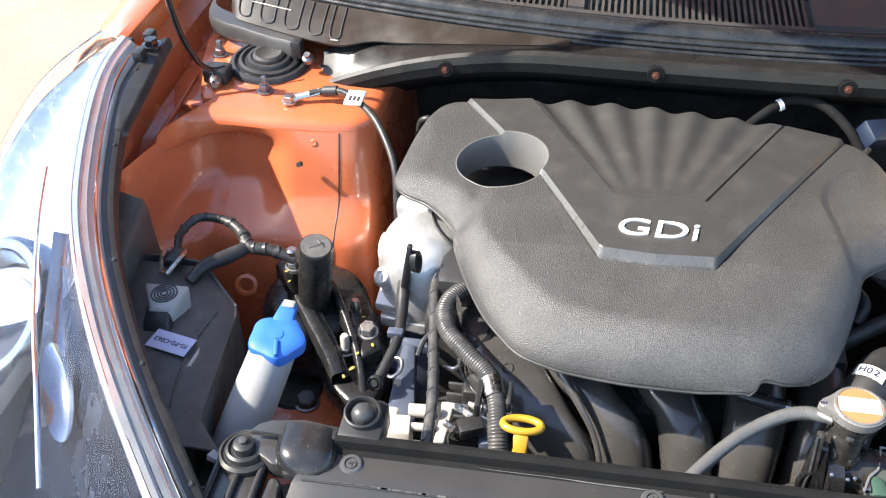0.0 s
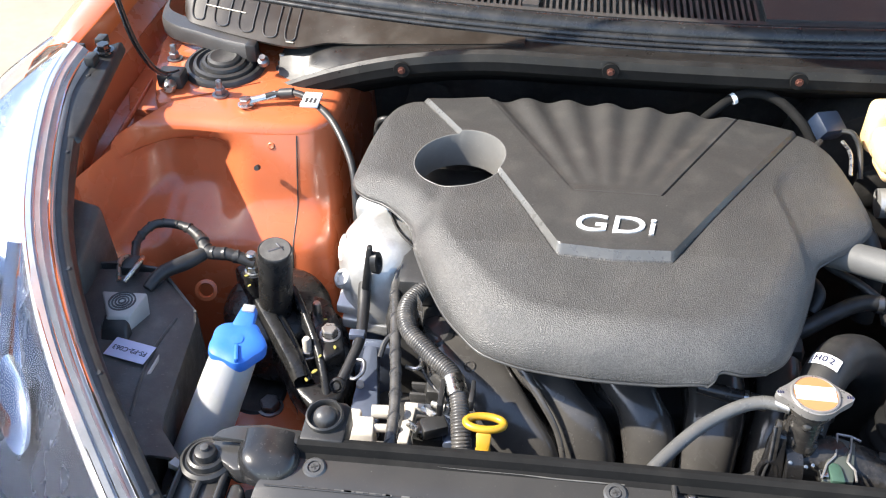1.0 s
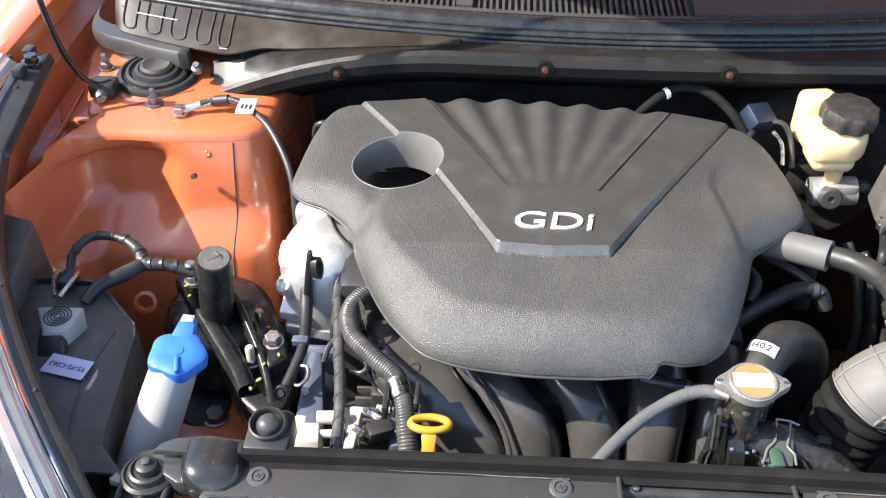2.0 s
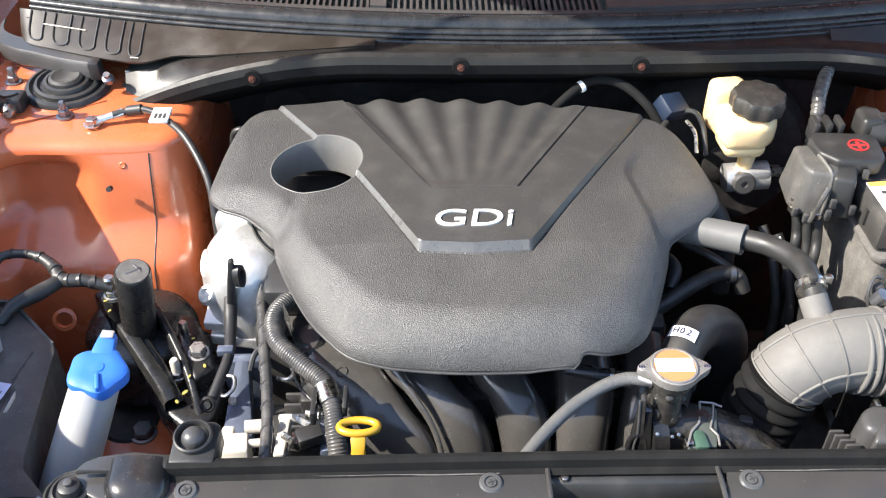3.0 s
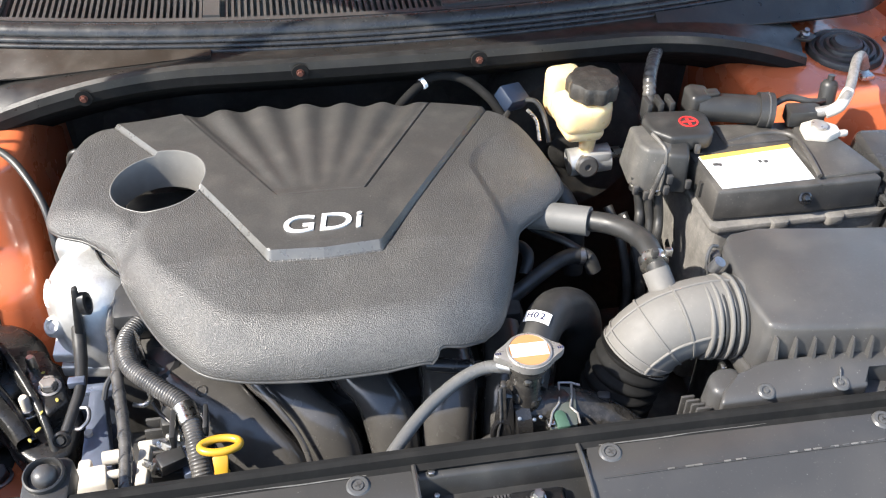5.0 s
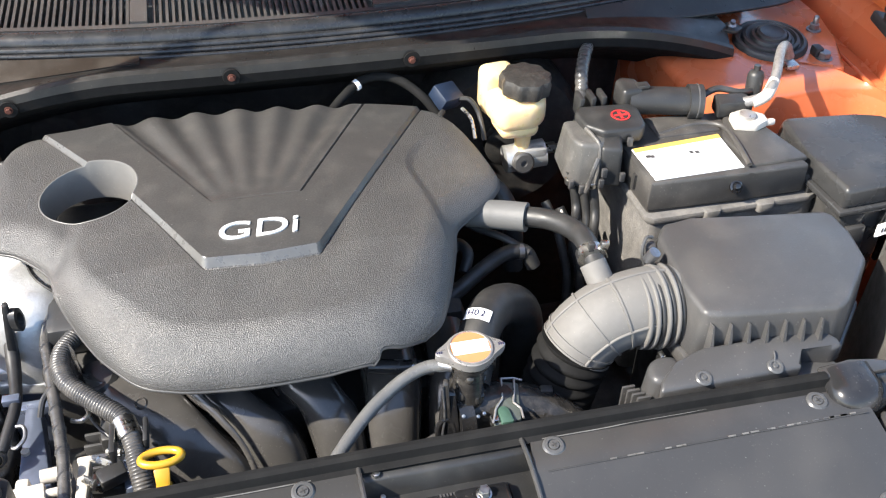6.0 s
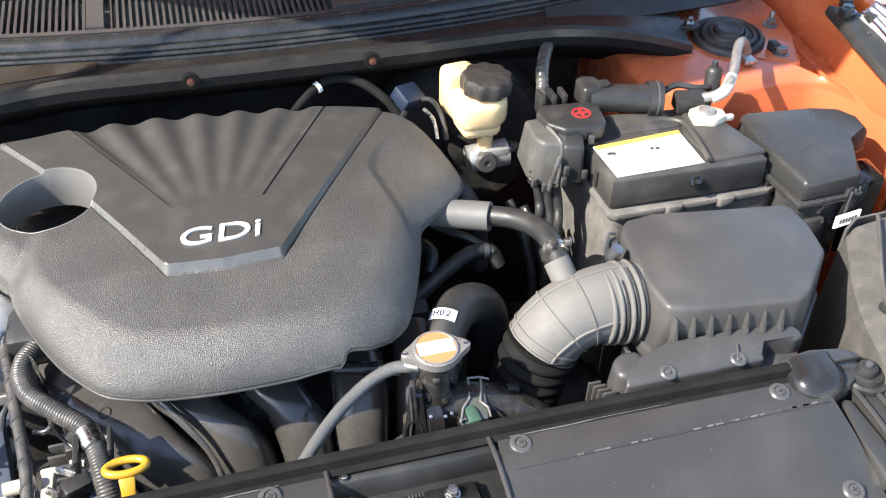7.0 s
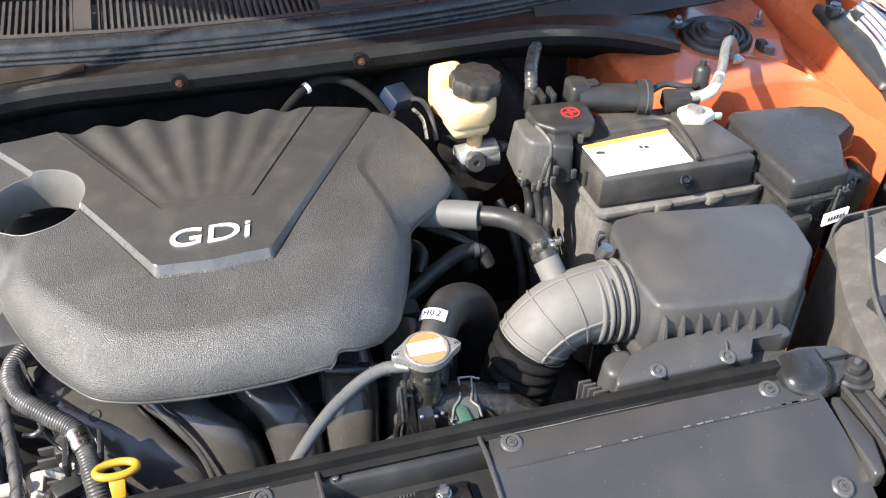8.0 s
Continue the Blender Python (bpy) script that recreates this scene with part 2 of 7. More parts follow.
def lathe(profile, m, seg=28, into=None, close=False, wave=None):
    """A turned solid: (radius, height) pairs about the local z of m. wave: (count, depth) for a fluted rim."""
    bm = into or bmesh.new()
    rings = []
    for r, z in profile:
        if r < 1e-6:
            rings.append([bm.verts.new(m @ Vector((0, 0, z)))])
        else:
            ring = []
            for q in range(seg):
                a = 2 * math.pi * q / seg
                rr = r * (1 + wave[1] * math.cos(wave[0] * a)) if wave else r
                ring.append(bm.verts.new(m @ Vector((rr * math.cos(a), rr * math.sin(a), z))))
            rings.append(ring)
    for a, b in zip(rings, rings[1:]):
        for q in range(seg):
            w = (q + 1) % seg
            if len(a) == 1 and len(b) == 1:
                continue
            if len(a) == 1:
                bm.faces.new((a[0], b[w], b[q]))
            elif len(b) == 1:
                bm.faces.new((a[q], a[w], b[0]))
            else:
                bm.faces.new((a[q], a[w], b[w], b[q]))
    return bm


def up(at, way=(0, 0, 1)):
    """A pose at a place whose z points along way, and whose x lies as near to the world's x as it can."""
    z = Vector(way).normalized()
    x = Vector((1, 0, 0)) if abs(z.x) < 0.9 else Vector((0, 1, 0))
    x = (x - z * x.dot(z)).normalized()
    return Matrix.Translation(at) @ Matrix((x, z.cross(x), z)).transposed().to_4x4()


def sheet(rows, thick=0.0, into=None):
    """A skin over rows of points; with a thickness it gets a back and rims."""
    bm = into or bmesh.new()
    g = [[bm.verts.new(p) for p in row] for row in rows]
    faces = []
    for a, b in zip(g, g[1:]):
        for q in range(len(a) - 1):
            faces.append(bm.faces.new((a[q], a[q + 1], b[q + 1], b[q])))
    if thick:
        bm.normal_update()
        back = bmesh.ops.solidify(bm, geom=faces, thickness=thick)
    return bm


def ramp(v, a, b):
    t = np.clip((np.asarray(v, float) - a) / (b - a), 0, 1)
    return t * t * (3 - 2 * t)


def words(text, m, size, material, parent, name="lettering", label="", wide=1.0, shear=0.0, thick=0.0004, bold=0.0):
    cu = bpy.data.curves.new("text", "FONT")
    cu.body, cu.size, cu.align_x, cu.align_y = text, 1.0, "CENTER", "CENTER"
    cu.shear, cu.offset, cu.extrude = shear, bold, thick / size
    ob = bpy.data.objects.new("text", cu)
    scene.collection.objects.link(ob)
    bpy.context.view_layer.update()
    me = bpy.data.meshes.new_from_object(ob.evaluated_get(bpy.context.evaluated_depsgraph_get()))
    bpy.data.objects.remove(ob)
    bpy.data.curves.remove(cu)
    me.transform(Matrix.Diagonal((size * wide, size, size, 1)))
    me.transform(m)
    me.transform(Matrix.Translation(-place_of(parent)))
    me.materials.clear()
    me.materials.append(material)
    me.name = name
    out = new(name, me)
    out.parent = parent
    if label:
        out["label"] = label
    return out


def hexbolt(at, way, r, h, parent, material, name="bolt", flange=1.35):
    bm = lathe([(r * flange, 0), (r * flange, h * 0.2), (r * 1.02, h * 0.25)], up(at, way), 18)
    lathe([(r, h * 0.22), (r, h * 0.9), (r * 0.86, h), (0, h)], up(at, way), 6, into=bm)
    return part(name, bm, material, parent)


# ---- setting: ground, bay floor, firewall, bonnet ----
def ground():
    rows = [[(x, y, 0) for x in np.linspace(-400, 400, 9)] for y in np.linspace(-400, 400, 9)]
    single("ground", sheet(rows), TAN, (0, 0, 0), "sunlit sandy beige pavement around the car", "ground", kind="structure", smooth=False)


ground()


def cowl_y(x):
    return 0.22 * x * x


def lip_z(x):
    return 0.897 - 0.80 * max(0.0, abs(x - 0.02) - 0.24) ** 2


def firewall():
    fw = thing("firewall", (0, 0.66, 0.2), "dark insulated bulkhead behind the engine", "firewall", kind="structure")
    part("panel", box((-0.62, 0.66, 0.12), (0.62, 0.69, 0.87), 0.004), DEEP, fw)
    rows = [[(x, 0.655 - 0.012 * math.sin(x * 31) * math.sin(z * 23 + 1), z) for x in np.linspace(-0.42, 0.42, 40)] for z in np.linspace(0.2, 0.86, 24)]
    part("dark_mat", sheet(rows), DEEP, fw)
    fl = thing("bay_floor", (0, 0.3, 0.16), "dark plastic undertray below the engine", "undertray", kind="structure")
    part("tray", box((-0.72, -0.1, 0.14), (0.72, 0.69, 0.16), 0.002), DEEP, fl)
    for s in (-1, 1):
        part("side_wall", box((min(s * 0.74, s * 0.72), -0.1, 0.16), (max(s * 0.74, s * 0.72), 0.69, 0.72), 0.002), DEEP, fl)
    part("front_wall", box((-0.72, -0.12, 0.16), (0.72, -0.10, 0.70), 0.002), DEEP, fl)


firewall()


def bonnet():
    """The open bonnet, out of view, propped up behind the bay: hinge line at the cowl, pitch and reach set to place its
    shadow.
    """
    b = thing("bonnet", (0, 0.90, 0.97), "open orange car bonnet, out of view, with an added black mat inside", "bonnet")
    a = radians(50)
    rows_out, rows_in = [], []
    for i in range(13):
        d = 0.99 * i / 12
        crown = 0.03 * math.sin(math.pi * i / 12)
        out, inner = [], []
        for j in range(21):
            u = -1 + j / 10
            x = u * (0.72 - 0.08 * (i / 12) ** 2)
            back = 0.04 * (1 - u * u)
            y = 0.90 - (d * math.cos(a)) + (crown + back) * math.sin(a)
            z = 0.97 + d * math.sin(a) + (crown + back) * math.cos(a)
            out.append((x, y, z))
            inner.append((x * 0.93, y - 0.03 * math.sin(a), z - 0.03 * math.cos(a)))
        rows_out.append(out)
        rows_in.append(inner)
    part("skin", sheet(rows_out, 0.004), ORANGE_GLOSS, b)
    part("inner_panel", sheet(rows_in, 0.006), ORANGE, b, "orange painted inner panel")
    # unseen mat, added to limit the orange light thrown into the bay
    pad = [[(x, y - 0.012 * math.sin(a), z - 0.012 * math.cos(a)) for x, y, z in r[2:19]] for r in rows_in[2:12]]
    part("dark_mat", sheet(pad, 0.006), DEEP, b, "black mat added out of view to cut orange bounce light")


bonnet()


def cowl():
    c = thing("windscreen_cowl", (0, 0.55, 0.86), "dusty black plastic windscreen cowl with slatted air grille", "cowl panel")
    xs = np.linspace(-0.525, 0.525, 90)
    # flange with its rolled lip, then the shelf up to the seal; shade is put into their dark tones
    prof = [(0.095, -0.09), (0.045, -0.055), (0.010, -0.032), (0.001, -0.024), (0.0, -0.012), (0.002, -0.003), (0.007, 0.0), (0.014, -0.003), (0.035, -0.012), (0.06, -0.012), (0.09, 0.0)]
    rows = []
    for dy, dz in prof:
        row = []
        for x in xs:
            z = lip_z(x) + dz if dy < 0.03 or dz < -0.02 else lip_z(x) * 0.5 + 0.5 * 0.895 + dz
            row.append((x, 0.492 + dy + 0.35 * cowl_y(x), z))
        rows.append(row)
    # flange wall blackened in place of the shade under the lip
    part("flange", sheet(rows[:5], 0.003), MATT, c)
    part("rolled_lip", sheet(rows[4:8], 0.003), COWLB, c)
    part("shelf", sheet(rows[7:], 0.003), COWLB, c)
    # bolts, each on a near-black disc drawn for the shade in its recess
    for x, z in ((-0.362, 0.866), (-0.119, 0.884), (0.089, 0.884)):
        y = 0.489 + 0.35 * cowl_y(x)
        part("recess_shade", lathe([(0.010, 0.0), (0.0095, 0.0012), (0.006, 0.0012), (0, 0.0010)], up((x, y + 0.0005, z), (0, -1, 0)), 20), MATT, c)
        hexbolt((x, y - 0.001, z), (0, -1, 0), 0.0034, 0.004, c, mat_bolt)
    # grille deck: slats with open gaps over a dark trough
    deck = []
    for x in np.linspace(-0.70, 0.70, 60):
        deck.append([(x, 0.592 + cowl_y(x) + d, 0.894 + 0.06 * d) for d in (0.0, 0.008)])
    part("grille_front_edge", sheet(deck, 0.006), GREYP, c)
    trough = [[(x, 0.598 + cowl_y(x) + d, 0.872 + 0.05 * d) for d in (-0.002, 0.12)] for x in np.linspace(-0.6, 0.6, 40)]
    part("trough", sheet(trough), DEEP, c)
    deck = [[(x, 0.690 + cowl_y(x) + d, 0.904 + 0.25 * d) for d in (0.0, 0.10)] for x in np.linspace(-0.70, 0.70, 60)]
    part("rear_deck", sheet(deck, 0.006), GREYP, c)
    for x0, x1 in ((-0.228, -0.208), (0.064, 0.66), (-0.72, -0.47)):
        deck = [[(x, 0.600 + cowl_y(x) + d, 0.8975 + 0.06 * d) for d in (0.0, 0.05, 0.09)] for x in np.linspace(x0, x1, 14)]
        part("deck_panel", sheet(deck, 0.006), GREYP, c)
    slat = []
    x = -0.466
    while x < 0.062:
        if not -0.231 < x < -0.205:
            slat.append(x)
        x += 0.0078
    for x in slat:
        y = 0.597 + cowl_y(x)
        part("slat", hexahedron([(x - 0.0017, y, 0.882), (x + 0.0017, y, 0.882), (x + 0.0017, y + 0.09, 0.888), (x - 0.0017, y + 0.09, 0.888),
                                 (x - 0.0017, y, 0.8965), (x + 0.0017, y, 0.8965), (x + 0.0017, y + 0.09, 0.902), (x - 0.0017, y + 0.09, 0.902)], 0), GREYP, c, smooth=False)
    # bonnet seal: one fat bulb and thin ribs along the cowl's front
    seal = thing("bonnet_seal", (0, 0.56, 0.89), "glossy black rubber weather seal with ribbed strips along the cowl", "rubber seal")

    def run(dy, dz, r, name, flat=1.0, a=-0.66, b=0.66):
        pts = [(x, 0.555 + dy + cowl_y(x), 0.898 + dz) for x in np.linspace(a, b, 15)]
        part(name, tube(pts, r, 10, 5, flat=flat), SEAL, seal)

    run(0.022, -0.006, 0.0125, "bulb")
    run(0.005, -0.008, 0.0045, "rib")
    run(-0.003, -0.011, 0.0032, "rib")
    run(-0.010, -0.014, 0.0028, "rib")
    base = [[(x, 0.545 + d + cowl_y(x), 0.879 + 0.12 * d) for d in (-0.012, 0.0, 0.05)] for x in np.linspace(-0.66, 0.66, 60)]
    part("base_strip", sheet(base, 0.004), SEAL, seal)
    # end housings beside the strut towers
    h = thing("cowl_end_housing", (-0.6, 0.6, 0.84), "grey-black moulded plastic cowl end with a ribbed grid face", "cowl end", "cowl ends")
    front = spline([(-0.706, 0.640, 0), (-0.697, 0.606, 0), (-0.672, 0.586, 0), (-0.640, 0.573, 0), (-0.60, 0.556, 0), (-0.556, 0.543, 0)], 6)
    part("lower_band", sheet([[(p.x, p.y + dy, z) for p in front] for dy, z in ((0.012, 0.836), (0.004, 0.838), (0.0, 0.842), (0.0, 0.856), (0.004, 0.861), (0.016, 0.862), (0.03, 0.862))], 0.003), GREYP, h)
    part("end_clip", box((-0.566, 0.538, 0.842), (-0.552, 0.556, 0.866), 0.003), BLACK, h)
    part("end_stud", lathe([(0.007, 0), (0.007, 0.006), (0.004, 0.008), (0.004, 0.012), (0, 0.012)], up((-0.541, 0.532, 0.846), (0, -0.4, 1)), 14), DARKSTEEL, h)
    edge = spline([(-0.672, 0.626, 0.863), (-0.655, 0.598, 0.863), (-0.614, 0.578, 0.864), (-0.571, 0.560, 0.865), (-0.530, 0.545, 0.866), (-0.499, 0.540, 0.866), (-0.462, 0.552, 0.868), (-0.42, 0.546, 0.872), (-0.36, 0.541, 0.878), (-0.30, 0.538, 0.883), (-0.22, 0.540, 0.8872)], 6)

    def slope(p, k):
        yy = 0.543 + cowl_y(p.x)
        return (p.x, p.y + (max(yy, p.y + 0.012) - p.y) * k, p.z + (0.888 - p.z) * k)

    part("face", sheet([[slope(p, k) for p in edge] for k in (0.0, 0.12, 0.5, 1.0)], 0.003), FINEBROWN, h)
    for i in (6, 11, 16, 21, 26):
        p, q = edge[i], edge[i + 3]
        pts = [Vector(slope(p, 0.98)), Vector(slope(p, 0.45)), Vector(slope(p, 0.2)).lerp(Vector(slope(q, 0.2)), 0.15), Vector(slope(p, 0.13)).lerp(Vector(slope(q, 0.13)), 0.5), Vector(slope(q, 0.2)), Vector(slope(q, 0.45)), Vector(slope(q, 0.98))]
        part("grid_rib", tube([v + Vector((0, -0.0004, 0.0010)) for v in pts], 0.0010, 6, 4), GREYP, h)
    for i, k, n in ((9, 0.62, 9), (27, 0.10, 3)):
        part("long_rib", tube([Vector(slope(edge[i + j], k)) + Vector((0, -0.0004, 0.001)) for j in range(0, n, 2)], 0.0010, 6, 3), NATURAL_PALE, h)
    h = thing("cowl_end_housing", (0.6, 0.6, 0.84), "smooth moulded plastic cowl end, toned dark for shade", "cowl end", "cowl ends")
    edge = spline([(0.70, 0.640, 0.850), (0.655, 0.606, 0.852), (0.614, 0.590, 0.855), (0.571, 0.580, 0.858), (0.530, 0.570, 0.862), (0.46, 0.560, 0.866), (0.40, 0.552, 0.870), (0.33, 0.546, 0.874)], 6)
    # darker cowl copy here carries the shade over this end
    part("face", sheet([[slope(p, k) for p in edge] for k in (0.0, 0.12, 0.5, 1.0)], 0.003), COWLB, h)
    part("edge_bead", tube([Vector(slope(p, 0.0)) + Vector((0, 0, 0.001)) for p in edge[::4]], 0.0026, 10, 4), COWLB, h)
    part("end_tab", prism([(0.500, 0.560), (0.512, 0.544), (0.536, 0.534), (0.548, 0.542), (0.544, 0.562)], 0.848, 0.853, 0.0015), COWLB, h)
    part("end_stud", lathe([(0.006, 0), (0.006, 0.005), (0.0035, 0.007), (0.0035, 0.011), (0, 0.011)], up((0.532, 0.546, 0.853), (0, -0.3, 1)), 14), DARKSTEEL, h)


# black plastic with the orange bonnet's reflection mixed in as brown
FINEBROWN = mat("dusty_bonnet_tinted_plastic", (0.030, 0.024, 0.019), 0.42, grain=0.15, dust=0.10, scale=12)
NATURAL_PALE = mat("pale_rib_plastic", (0.42, 0.38, 0.32), 0.5)
mat_bolt = mat("rusty_orange_bolt", (0.12, 0.045, 0.032), 0.5, metal=0.3)
cowl()


def windscreen():
    w = thing("windscreen", (0, 0.8, 0.95), "sloping car windscreen glass above the cowl", "windscreen")
    rows = [[(x, 0.93 + 0.25 * x * x + 0.75 * t, 0.95 + 0.42 * t) for x in np.linspace(-0.68, 0.68, 15)] for t in np.linspace(0, 1, 6)]
    part("pane", sheet(rows, 0.005), WINDOW, w)
    part("dark_cabin", box((-0.7, 1.08, 0.5), (0.7, 1.6, 0.93), 0.01), DEEP, w)


windscreen()


# ---- body sides: strut towers, aprons, wings, headlamps ----
def tower(s):
    side = "sunlit" if s > 0 else "partly shaded"
    t = thing("strut_tower", (s * 0.58, 0.52, 0.5), f"orange painted pressed-steel suspension tower, {side}", "strut tower", "strut towers")

    def ring(z):
        k = (0.825 - z) / 0.30  # 0 at the top, 1 low down
        f = 0.092 * max(k, 0.0) ** 0.85
        g = 0.03 * max(k, 0.0)
        return [(-0.435 + 0.4 * g, 0.66), (-0.435 + 0.4 * g, 0.55), (-0.437 + 0.4 * g, 0.475 - f), (-0.452 + 0.3 * g, 0.446 - f), (-0.485, 0.434 - f),
                (-0.55, 0.430 - f), (-0.61, 0.432 - f), (-0.655 + g, 0.425 - f * 0.9), (-0.682 + g, 0.39 - f * 0.9), (-0.700 + g, 0.33 - f * 0.8), (-0.711, 0.28 - f * 0.5), (-0.714, 0.215)]

    def ease(a, b, v):
        k = min(1.0, max(0.0, (v - a) / (b - a)))
        return k * k * (3 - 2 * k)

    def front(z):  # the wall's line at a height, with the scooped pressing and the ledge below it
        line = []
        for p in spline([(x, y, 0) for x, y in ring(z)], 6):
            face = ease(-0.705, -0.665, p.x) * (1.0 if s > 0 and p.y < 0.50 else 0.0)
            hollow = 0.032 * face * ease(-0.535, -0.585, p.x) * ease(0.812, 0.782, z) * ease(0.692, 0.738, z)
            ledge = 0.032 * face * ease(0.736, 0.692, z)
            line.append(Vector((p.x, p.y + hollow - ledge, z)))
        return line

    rows = []
    for z in (0.812, 0.803, 0.794, 0.785, 0.775, 0.765, 0.755, 0.746, 0.738, 0.730, 0.722, 0.714, 0.706, 0.698, 0.690, 0.680, 0.65, 0.61, 0.57, 0.50, 0.42):
        rows.append([(s * p.x, p.y, z) for p in front(z)])
    # rounded shoulder into the flat top
    low = spline([(x, y, 0) for x, y in ring(0.812)], 6)
    low = low[:50]
    cap = [rows[0][:50]]
    for inset, z in ((0.0012, 0.8165), (0.004, 0.8205), (0.012, 0.8245), (0.024, 0.826)):
        row = []
        for p in low:
            d = Vector((-0.58, 0.58, 0)) - p
            row.append((s * (p.x + d.normalized().x * inset), p.y + d.normalized().y * inset, z))
        cap.append(row)
    cap.append([(s * (-0.58 + (x * s + 0.58) * 0.45), 0.58 + (y - 0.58) * 0.45, 0.828) for x, y, z in cap[-1]])
    part("wall", sheet(rows), ORANGE, t)
    part("shoulder", sheet(cap), ORANGE, t)
    part("top", prism([(s * x, y) for x, y in ((-0.46, 0.69), (-0.46, 0.56), (-0.54, 0.51), (-0.60, 0.49), (-0.640, 0.458), (-0.655, 0.455), (-0.664, 0.470), (-0.684, 0.53), (-0.70, 0.60), (-0.705, 0.69))], 0.800, 0.8287, 0.007), ORANGE, t)
    part("side_channel", prism([(s * x, y) for x, y in ((-0.62, 0.69), (-0.62, 0.52), (-0.665, 0.475), (-0.704, 0.475), (-0.722, 0.52), (-0.726, 0.69))], 0.790, 0.804, 0.003), ORANGE, t)
    # a seam line down the front face
    def face_y(x, z):  # the front wall's place at a height
        return min((p for p in front(z) if p.y < 0.50), key=lambda p: abs(p.x - x)).y

    part("seam", tube([(s * -0.478, face_y(-0.478, z) - 0.0002, z) for z in [0.811 - 0.008 * k for k in range(22)]], 0.0009, 6, 1), DEEP, t)
    part("pressed_dimple", lathe([(0.0, 0.0004), (0.0022, 0.0006), (0.003, 0.0010), (0.004, 0.0006), (0.005, -0.001)], up((s * -0.508, face_y(-0.508, 0.80) - 0.0004, 0.80), (0, -0.9, 0.42)), 20), ORANGE, t)
    rows_b = []
    for i in range(26, 67):  # web between the tower's outer wall and the inner wing
        f = (i - 26) / 40
        a0, b0 = Vector(rows[0][i]), Vector((s * (-0.705 - 0.016 * (1 - f)), 0.52 - 0.40 * f, 0.800 - 0.02 * f))
        rows_b.append([a0.lerp(b0, k) - Vector((0, 0, 0.014 * math.sin(math.pi * k))) for k in (0.0, 0.15, 0.3, 0.45, 0.6, 0.75, 0.9, 1.02)])
    part("web", sheet(rows_b), ORANGE, t)
    part("folded_ridge", tube([(s * x, y, z) for x, y, z in ((-0.699, 0.542, 0.806), (-0.696, 0.462, 0.803), (-0.696, 0.400, 0.800), (-0.702, 0.355, 0.795), (-0.707, 0.319, 0.790))], [0.002, 0.0034, 0.0036, 0.0034, 0.002], 10, 6), ORANGE, t)
    # solid dark discs painted for the shade inside drain holes
    for x, y, z in ((-0.521, 0.400, 0.784), (-0.640, 0.262, 0.70)):
        part("hole_shade", lathe([(0.0, 0.0015), (0.0030, 0.0015), (0.0034, -0.006)], up((s * x, y - 0.004, z), (0, -0.9, 0.42)), 14), DEEP, t)
    for dx, dy, z in ((-0.072, 0.012, 0.8285), (0.074, 0.004, 0.8285), (0.013, -0.066, 0.8275)):
        p = (s * (-0.597 + dx), 0.548 + dy, z)
        nut = hexbolt(p, (0, 0, 1), 0.0068, 0.010, t, DARKSTEEL, "tower_nut", 1.5)
        part("stud", lathe([(0.0038, 0.009), (0.0038, 0.019), (0.003, 0.0205), (0, 0.0205)], up(p), 10), DARKSTEEL, nut)
    c = thing("strut_dust_cover", (s * 0.597, 0.548, 0.828), "ribbed black rubber dust cap on the suspension tower", "rubber cap", "strut caps")
    m = up((s * -0.597, 0.544, 0.828), (s * 0.03, -0.06, 1)) @ Matrix.Scale(0.96, 4) if s > 0 else up((0.589, 0.536, 0.8285), (-0.03, -0.06, 1)) @ Matrix.Scale(0.93, 4)
    part("skirt", lathe([(0.053, -0.006), (0.053, 0.006), (0.050, 0.010), (0.046, 0.011), (0.043, 0.007), (0.040, 0.0065)], m, 40), RUBBER, c)
    part("ring", lathe([(0.041, 0.006), (0.040, 0.012), (0.036, 0.0135), (0.033, 0.010), (0.030, 0.010), (0.028, 0.015), (0.024, 0.016), (0.0215, 0.0125)], m, 40), RUBBER, c)
    part("crown", lathe([(0.023, 0.011), (0.021, 0.0185), (0.017, 0.0205), (0.013, 0.019), (0, 0.019)], m, 40), RUBBER, c)
    # apron up to the wing
    a = thing("inner_wing", (s * 0.7, 0.4, 0.8), "orange painted inner wing panel beside the suspension tower", "inner wing", "inner wings")
    rows = []
    for y in np.linspace(0.27, 0.80, 20):
        yy = min(1.0, max(0.0, (y - 0.27) / 0.16))
        edge = -0.690 - 0.034 * yy ** 0.8
        out = 0.016 + 0.012 * yy
        rows.append([(s * (edge + 0.012), y, 0.60), (s * (edge + 0.004), y, 0.74), (s * edge, y, 0.80), (s * (edge - 0.3 * out), y, 0.835), (s * (edge - out), y, 0.858), (s * (edge - out - 0.012 * yy), y, 0.872)])
    part("panel", sheet([r[:4] for r in rows], 0.0015), ORANGE, a)
    part("upper_flange", sheet([r[3:] for r in rows], 0.0015), ORANGE, a)
    w = thing("front_wing", (s * 0.8, 0.9, 0.6), "glossy orange front wing of the car", "car wing", "front wings")
    rows = []
    for y in np.linspace(0.465, 1.5, 20):
        k = max(0.0, 0.62 - y) / 0.28
        rows.append([(s * -x, y, z) for x, z in ((0.742, 0.868), (0.745, 0.893), (0.752, 0.897), (0.775 + 0.01 * k, 0.896 - 0.01 * k), (0.805, 0.885 - 0.025 * k), (0.84, 0.85 - 0.06 * k), (0.862, 0.79 - 0.07 * k), (0.872, 0.70 - 0.05 * k), (0.87, 0.55), (0.86, 0.40))])
    part("skin", sheet(rows, 0.0015), ORANGE_GLOSS, w)


tower(1)
tower(-1)


